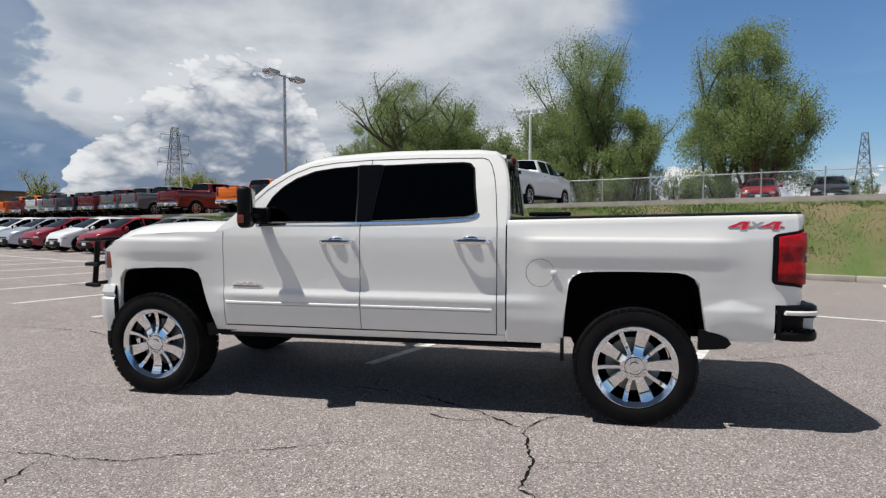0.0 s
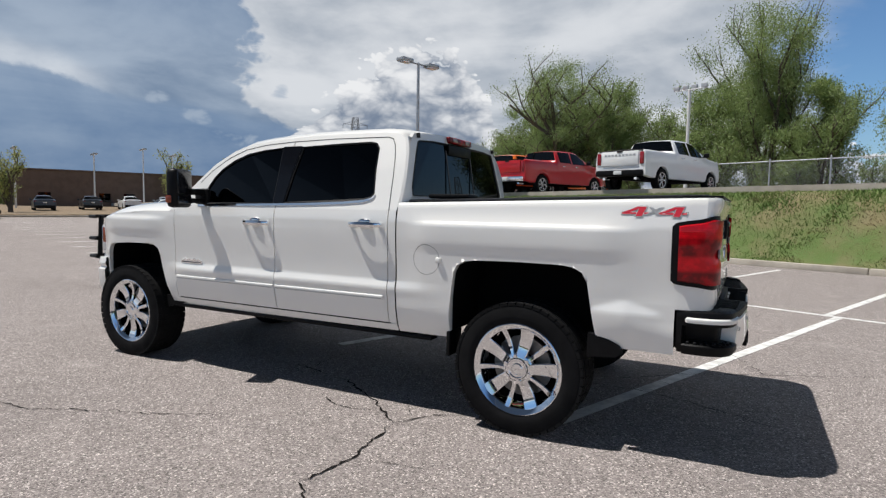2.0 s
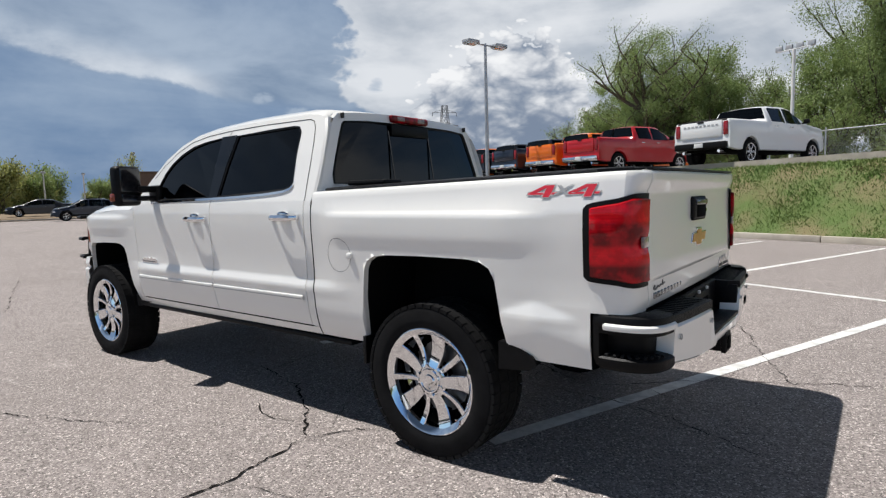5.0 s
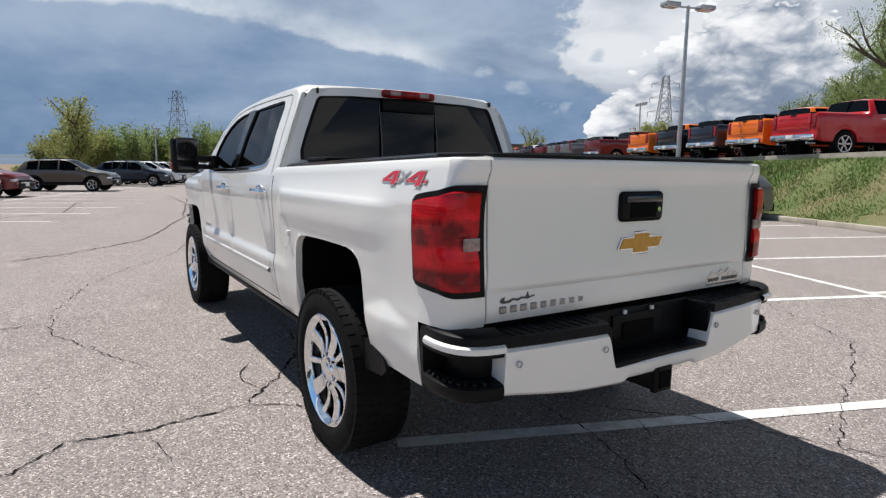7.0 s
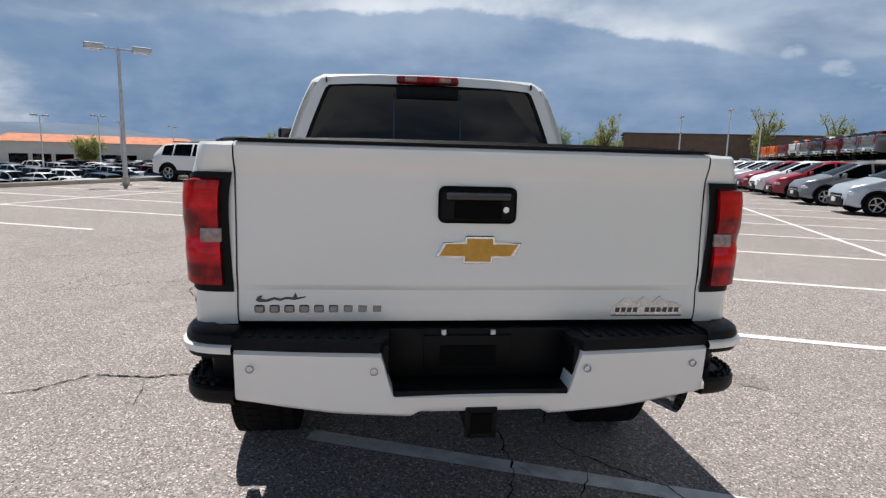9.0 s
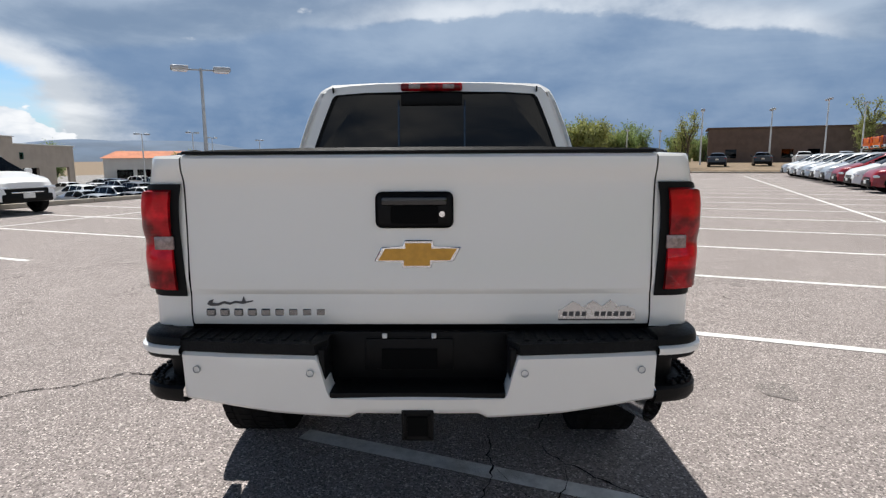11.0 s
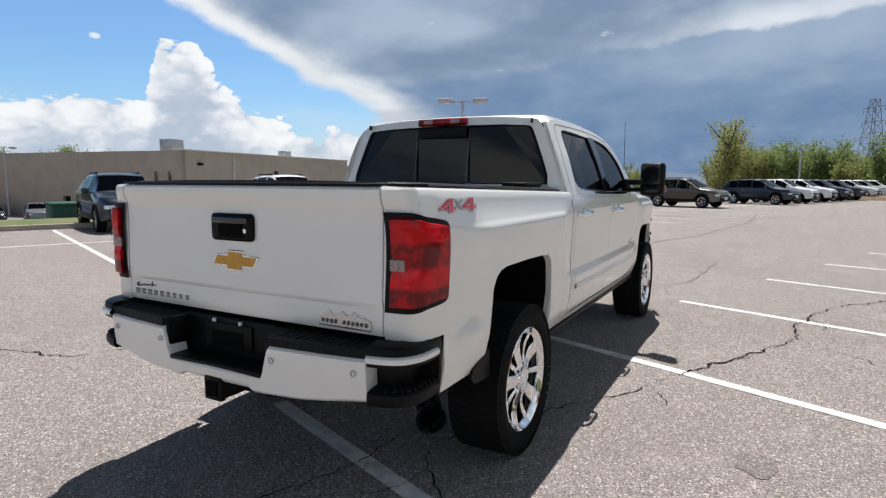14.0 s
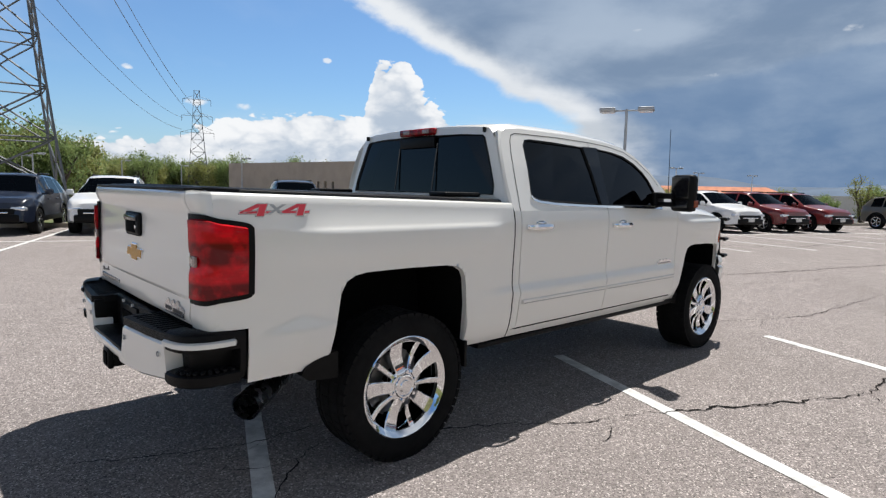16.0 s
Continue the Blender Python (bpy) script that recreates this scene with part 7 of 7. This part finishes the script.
        rows_.append([(x + e + (0 if not 0.975 < z < 0.99 else 0.008 * (1 - mid)), y, z) for z, x in GATE])
    grid_mesh(bm, rows_)
    tg = part("tailgate", bm, M_PEARL, root)
    tg.location.x = 0.02
    bm = bmesh.new()
    box(bm, -1.074, 0, 1.446, 0.088, 1.570, 0.011, 0.004)
    part("tailgate_cap", bm, M_BLACK, tg)
    for s in (1, -1):
        bm = bmesh.new()
        box(bm, -1.086, s * 0.7927, 1.14, 0.004, 0.010, 0.58)
        part("tailgate_gap", bm, M_GAP, tg, smooth=False)
    bm = bmesh.new()
    box(bm, -1.112, 0.011, 1.253, 0.03, 0.262, 0.122, 0.022, seg=3)
    th = part("tailgate_handle", bm, M_BLACK, tg)
    # black block painting the shade of the handle's recess
    bm = bmesh.new()
    box(bm, -1.124, 0.011, 1.238, 0.016, 0.16, 0.062, 0.006)
    part("handle_recess_shade", bm, M_SHADE, th)
    bm = bmesh.new()
    box(bm, -1.130, 0.011, 1.284, 0.012, 0.22, 0.03, 0.008)
    part("handle_lip", bm, M_SHINE, th)
    bm = bmesh.new()
    cyl(bm, (-1.124, -0.082, 1.24), (-1.133, -0.082, 1.24), 0.010, seg=12)
    part("key_barrel", bm, M_CHROME, th)
    # emblem: a plain slanted cross, gold in a chrome edge
    def cross(k):
        return [(-0.148 * k, -0.025 * k), (-0.052 * k, -0.025 * k), (-0.052 * k, -0.048 * k), (0.046 * k, -0.048 * k), (0.046 * k, -0.025 * k), (0.122 * k, -0.025 * k), (0.148 * k, 0.025 * k), (0.052 * k, 0.025 * k), (0.052 * k, 0.048 * k), (-0.046 * k, 0.048 * k), (-0.046 * k, 0.025 * k), (-0.122 * k, 0.025 * k)]
    em = Matrix(((0, 0, -1, -1.104), (-1, 0, 0, 0.002), (0, 1, 0, 1.102), (0, 0, 0, 1)))
    bm = bmesh.new()
    plate(bm, cross(1.0), 0.014, em)
    bmesh.ops.bevel(bm, geom=bm.edges[:], offset=0.003, segments=1, affect="EDGES")
    eb = part("emblem", bm, M_CHROME, tg, smooth=False)
    bm = bmesh.new()
    plate(bm, [(x * 0.90, y * 0.80) for x, y in cross(1.0)], 0.0165, em)
    part("emblem_face", bm, M_GOLD, eb, smooth=False)
    # chrome word as plain bars, a thin script bar, and the mountain badge
    for k in range(9):
        bm = bmesh.new()
        box(bm, -1.110, 0.722 - 0.0478 * k, 0.900, 0.012, 0.033, 0.026, 0.004, seg=1)
        part("word_bar", bm, M_WORD, tg, smooth=False)
    bm = bmesh.new()
    plate(bm, [(0, 0.004), (0.012, -0.003), (0.04, -0.002), (0.06, 0.006), (0.08, 0.001), (0.10, 0.008), (0.125, 0.004), (0.16, 0.012), (0.162, 0.017), (0.135, 0.013), (0.128, 0.030), (0.120, 0.013), (0.098, 0.015), (0.08, 0.009), (0.06, 0.014), (0.035, 0.006), (0.018, 0.008), (0.022, 0.020), (0.008, 0.016)], 0.006, Matrix(((0, 0, -1, -1.105), (-1, 0, 0, 0.735), (0, 1, 0, 0.925), (0, 0, 0, 1))))
    part("script_bar", bm, M_DECAL_D, tg, smooth=False)
    mb = Matrix(((0, 0, -1, -1.107), (-1, 0, 0, -0.478), (0, 1, 0, 0.876), (0, 0, 0, 1)))
    bm = bmesh.new()
    plate(bm, [(0, 0), (0.262, 0), (0.262, 0.034), (0.225, 0.047), (0.205, 0.044), (0.178, 0.067), (0.15, 0.044), (0.118, 0.064), (0.085, 0.044), (0.05, 0.062), (0.012, 0.034), (0, 0.032)], 0.008, mb)
    bd = part("mountain_badge", bm, M_ALLOY, tg, smooth=False)
    bm = bmesh.new()
    plate(bm, [(0.0, -0.006), (0.262, -0.006), (0.262, -0.001), (0.0, -0.001)], 0.006, mb)
    part("badge_line", bm, M_DECAL_D, bd, smooth=False)
    for k in range(11):
        if k == 4:
            continue
        bm = bmesh.new()
        x0_ = 0.014 + 0.0218 * k
        plate(bm, [(x0_, 0.010), (x0_ + 0.015, 0.010), (x0_ + 0.017, 0.026), (x0_ + 0.002, 0.026)], 0.0095, mb)
        part("badge_bar", bm, M_DECAL_D, bd, smooth=False)
    # rear bumper: painted face with a notch, black step pads, dark corners
    def face_x(y):
        return -1.250 + 0.080 * (y / 0.95) ** 2

    def f_top(y):
        return 0.660 + 0.133 * sstep(abs(y), 0.282, 0.332)

    def f_bot(y):
        return lerp_table(abs(y), [(0.0, 0.592), (0.20, 0.592), (0.23, 0.576), (0.47, 0.585), (0.62, 0.602), (0.77, 0.622)])
    bm = bmesh.new()
    ys = sorted(set([round(v_, 4) for v_ in spread(-0.785, 0.785, 0.05)] + [sg * q for q in (0.282, 0.29, 0.298, 0.306, 0.314, 0.323, 0.332, 0.20, 0.23) for sg in (1, -1)]))
    rows_ = []
    for y in ys:
        t_, b_ = f_top(y), f_bot(y)
        x = face_x(y)
        inner = 0.03 * sstep(abs(y), 0.75, 0.785)
        rows_.append([(x + 0.10, y, t_ - 0.005), (x + 0.012, y, t_), (x, y, t_ - 0.012)] + [(x + 0.010 * k / 4, y, t_ - 0.012 + (b_ + 0.012 - t_ + 0.012) * k / 4) for k in range(1, 5)] + [(x + 0.022, y, b_), (x + 0.10, y, b_ + 0.012)])
    grid_mesh(bm, rows_)
    for s_ in (0, -1):
        bm.faces.new([bm.verts.new(p) for p in rows_[s_]])
    rb = part("rear_bumper", bm, M_PEARL, root)
    tip = [(-0.905, 0.958), (-0.933, 0.963), (-0.935, 0.9632), (-0.96, 0.966), (-1.00, 0.968), (-1.035, 0.967), (-1.068, 0.963), (-1.10, 0.954), (-1.13, 0.940), (-1.151, 0.922), (-1.170, 0.896), (-1.183, 0.862), (-1.191, 0.825), (-1.196, 0.79)]

    def sweep(s, sections):
        """Run a cross-section round the corner; offsets are inward from the outer line."""
        out = []
        for i, (x, y) in enumerate(tip):
            a, b = Vector(tip[max(0, i - 1)]), Vector(tip[min(len(tip) - 1, i + 1)])
            t = (b - a).normalized()
            nx, ny = t.y, -t.x      # outward
            if ny * y < 0 and abs(t.x) > 0.3:
                nx, ny = -nx, -ny
            out.append([(x - nx * o, s * (y - ny * o), z) for o, z in sections(i)])
        return out
    for s in (1, -1):
        bm = bmesh.new()
        grid_mesh(bm, sweep(s, lambda i: ((0.035, 0.813), (0.002, 0.811), (-0.008, 0.804), (-0.010, 0.794), (-0.006, 0.783), (0.03, 0.779)) if i > 2 else ((0.05, 0.806), (0.03, 0.806), (0.02, 0.804), (0.02, 0.794), (0.02, 0.785), (0.03, 0.784))))
        part("corner_strip", bm, M_PEARL, rb)
        bm = bmesh.new()
        grid_mesh(bm, sweep(s, lambda i: ((0.09, 0.850), (0.022, 0.846), (0.008, 0.838), (0.003, 0.824), (0.003, 0.80), (0.01, 0.775))))
        part("corner_cap", bm, M_BLACK, rb)
        bm = bmesh.new()
        pocket = ((0.004, 0.785), (0.006, 0.765), (0.075, 0.758), (0.080, 0.676), (0.010, 0.668), (0.001, 0.660), (0.001, 0.630), (0.012, 0.612), (0.07, 0.604))
        flush = ((0.004, 0.80), (0.004, 0.765), (0.004, 0.75), (0.004, 0.70), (0.006, 0.668), (0.010, 0.655), (0.018, 0.635), (0.03, 0.618), (0.07, 0.606))
        grid_mesh(bm, sweep(s, lambda i: pocket if i > 1 else flush))
        st = part("corner_step", bm, M_BLACK, rb)
        for k in range(9):
            a = Vector(tip[3 + k])
            bm = bmesh.new()
            for q in (0.018, 0.042):
                c = a + (Vector((-1.0, 0.80)) - a).normalized() * q
                box(bm, c.x, s * c.y, 0.675, 0.016, 0.016, 0.012, 0.003, seg=1)
            part("step_cleat", bm, M_TEX, st, smooth=False)
        # black tread pad on top
        bm = bmesh.new()
        pts = [(-1.05, 0.30), (-1.05, 0.935), (-1.10, 0.935), (-1.148, 0.905), (-1.182, 0.84), (-1.216, 0.60), (-1.239, 0.332), (-1.18, 0.30)]
        plate(bm, pts if s > 0 else pts[::-1], 0.036, Matrix(((1, 0, 0, 0), (0, s, 0, 0), (0, 0, 1, 0.794), (0, 0, 0, 1))))
        pd = part("step_pad", bm, M_TEX, rb, smooth=False)
        for k in range(13):
            bm = bmesh.new()
            box(bm, -1.142 + 0.0025 * k, s * (0.36 + 0.042 * k), 0.831, 0.12, 0.018, 0.008, 0.003, seg=1)
            part("pad_ridge", bm, M_TEX, pd, smooth=False)
        for y in (0.735, 0.348):
            bm = bmesh.new()
            x = face_x(y)
            cyl(bm, (x + 0.01, s * y, 0.735), (x - 0.001, s * y, 0.735), 0.012, seg=16)
            se = part("parking_sensor", bm, M_PEARL, rb)
            bm = bmesh.new()
            lathe(bm, [(0.0105, 0), (0.0125, 0), (0.0125, 0.003), (0.0105, 0.003)], 16)
            rg = part("sensor_ring", bm, M_DECAL_G, se)
            rg.matrix_basis = Matrix.Translation((x - 0.003, s * y, 0.735)) @ Matrix.Rotation(radians(90), 4, "Z")
    bm = bmesh.new()
    box(bm, -1.100, 0, 0.735, 0.03, 0.66, 0.20, 0.004)
    box(bm, -1.165, 0, 0.659, 0.155, 0.575, 0.02, 0.004)
    for s in (1, -1):
        box(bm, -1.16, s * 0.312, 0.73, 0.14, 0.02, 0.16, 0.004)
    ph = part("plate_recess", bm, M_BLACK, rb)
    bm = bmesh.new()
    box(bm, -1.120, 0.032, 0.76, 0.014, 0.30, 0.11, 0.004)
    part("plate_mount", bm, M_BLACK, ph)
    # the hole is a black block, its shade put into the colour
    bm = bmesh.new()
    box(bm, -1.130, 0.032, 0.745, 0.008, 0.19, 0.07)
    part("plate_hole_shade", bm, M_SHADE, ph)
    for y in (0.116, -0.052):
        bm = bmesh.new()
        box(bm, -1.128, y, 0.826, 0.012, 0.016, 0.016, 0.002)
        part("plate_bolt", bm, M_WHITEPOST, ph)
    bm = bmesh.new()
    for y, z, sy, sz in ((0, 0.597, 0.09, 0.012), (0, 0.517, 0.09, 0.012), (0.04, 0.557, 0.012, 0.09), (-0.04, 0.557, 0.012, 0.09)):
        box(bm, -1.10, y, z, 0.30, sy, sz, 0.002)
    box(bm, -1.235, 0, 0.557, 0.025, 0.105, 0.105, 0.004)
    hc = part("tow_hitch", bm, M_BLACK, root)
    # socket opening drawn as a black block for its inner shade
    bm = bmesh.new()
    box(bm, -1.25, 0, 0.557, 0.01, 0.066, 0.066)
    part("hitch_socket_shade", bm, M_SHADE, hc)
    bm = bmesh.new()
    a, b = Vector((-0.46, -0.56, 0.535)), Vector((-0.885, -0.892, 0.468))
    cyl(bm, a, b, 0.056, 0.066, 24, caps=False)
    cyl(bm, b, a, 0.061, 0.052, 24, caps=False)
    ex = part("exhaust_tip", bm, M_ALLOY, root)
    # black disc in the tube, painting the shade deep inside
    bm = bmesh.new()
    cyl(bm, a.lerp(b, 0.70), a.lerp(b, 0.72), 0.051, seg=20)
    part("exhaust_shade", bm, M_SHADE, ex)
    bm = bmesh.new()
    cyl(bm, (0, -0.75, 0.41), (0, 0.75, 0.41), 0.055)
    bmesh.ops.create_uvsphere(bm, u_segments=14, v_segments=9, radius=0.16, matrix=Matrix.Translation((0, 0.05, 0.42)))
    part("rear_axle", bm, M_BLACK, root)
    # aerials
    bm = bmesh.new()
    cyl(bm, (3.16, -0.80, 1.33), (3.13, -0.80, 2.05), 0.0035, 0.002, 6)
    part("mast_aerial", bm, M_BLACK, root)
    bm = bmesh.new()
    bmesh.ops.create_uvsphere(bm, u_segments=12, v_segments=7, radius=1, matrix=Matrix.Translation((2.20, 0.0, 1.905)) @ Matrix.Diagonal((0.09, 0.03, 0.045, 1)))
    part("roof_aerial", bm, M_PEARL, root)
    # wheels
    for cx, cy in ((-0.028, 0.86), (-0.028, -0.86), (3.642, 0.845), (3.642, -0.845)):
        truck_wheel(root, cx, cy, 0.405, 1 if cy > 0 else -1)
    return root


def truck_wheel(root, cx, cy, r, s):
    w, rr = 0.275, 0.274
    hub = Matrix.Translation((cx, cy, r - 0.004)) @ Matrix.Rotation(radians(17 if cx > 1 else 40), 4, "Y")
    bm = bmesh.new()
    lathe(bm, [(rr - 0.012, -w * 0.40), (rr + 0.006, -w * 0.47), (rr + 0.05, -w * 0.515), (r * 0.90, -w * 0.50), (r * 0.965, -w * 0.465), (r - 0.004, -w * 0.40), (r - 0.004, w * 0.40), (r * 0.965, w * 0.465), (r * 0.945, w * 0.475), (r * 0.943, w * 0.482), (r * 0.90, w * 0.50), (rr + 0.05, w * 0.515), (rr + 0.03, w * 0.508), (rr + 0.006, w * 0.47), (rr - 0.012, w * 0.40)], 56)
    ty = part("tyre", bm, M_RUBBER, root)
    ty.matrix_basis = hub
    bm = bmesh.new()
    for k in range(48):
        a = 2 * math.pi * k / 48
        for t_, (y, wy) in enumerate(((-w * 0.42, w * 0.14), (w * 0.42, w * 0.14), (-w * 0.15, w * 0.22), (w * 0.15, w * 0.22))):
            m = Matrix.Rotation(a + 0.05 * t_, 4, "Y")
            box(bm, r - 0.0095, y, 0, 0.018, wy, 0.044, m=m)
    tagged(part("tread", bm, M_RUBBER, ty, smooth=False), kind="stuff")
    bm = bmesh.new()
    lathe(bm, [(rr - 0.004, -w * 0.42), (rr - 0.012, s * w * 0.10), (rr - 0.034, s * w * 0.34), (rr - 0.030, s * w * 0.40), (rr - 0.010, s * w * 0.462), (rr + 0.001, s * w * 0.485), (rr + 0.006, s * w * 0.475), (rr + 0.002, s * w * 0.43)], 56)
    rim = part("rim", bm, M_CHROME, ty)
    # black disc added behind the spokes, painting the shade inside the wheel
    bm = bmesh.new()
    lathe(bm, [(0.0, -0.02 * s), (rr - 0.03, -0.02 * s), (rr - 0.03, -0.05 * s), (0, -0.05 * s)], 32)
    part("back_shade_disc", bm, M_SHADE, ty)
    bm = bmesh.new()
    lathe(bm, [(0.09, 0.0), (0.185, 0.0), (0.185, 0.02 * s), (0.09, 0.02 * s)], 40)
    part("brake_disc", bm, M_DISC, ty)

    def spoke(ang, wi, wo, r0, r1, name):
        bm_ = bmesh.new()
        m = Matrix.Rotation(ang, 4, "Y")
        rows = []
        for k in range(7):
            f = k / 6
            rad = r0 + (r1 - r0) * f
            half = (wi + (wo - wi) * f) / 2
            face = s * (w * 0.40 - 0.022 * math.sin(f * math.pi) + 0.008 * f)
            rows.append([m @ Vector(p) for p in ((rad, face - s * 0.035, half + 0.002), (rad, face - s * 0.004, half), (rad, face, half - 0.005), (rad, face, -half + 0.005), (rad, face - s * 0.004, -half), (rad, face - s * 0.035, -half - 0.002))])
        grid_mesh(bm_, rows)
        bmesh.ops.recalc_face_normals(bm_, faces=bm_.faces)
        part(name, bm_, M_CHROME, rim)
    for k in range(5):
        a = 2 * math.pi * k / 5
        spoke(a, 0.060, 0.092, 0.075, rr - 0.016, "wide_spoke")
        spoke(a + math.pi / 5, 0.024, 0.036, 0.075, rr - 0.016, "slim_spoke")
    bm = bmesh.new()
    lathe(bm, [(0.0, s * w * 0.44), (0.030, s * w * 0.438), (0.037, s * w * 0.415), (0.050, s * w * 0.415), (0.055, s * w * 0.432), (0.062, s * w * 0.430), (0.067, s * w * 0.395), (0.088, s * w * 0.385), (0.096, s * w * 0.36), (0.10, s * w * 0.26)], 32)
    part("hub_cap", bm, M_CHROME, rim)
    for k in range(6):
        a = 2 * math.pi * k / 6
        bm = bmesh.new()
        cyl(bm, (0.078 * math.cos(a), s * w * 0.40, 0.078 * math.sin(a)), (0.078 * math.cos(a), s * w * 0.428, 0.078 * math.sin(a)), 0.011, seg=6)
        part("wheel_nut", bm, M_CHROME, rim)


build_truck()
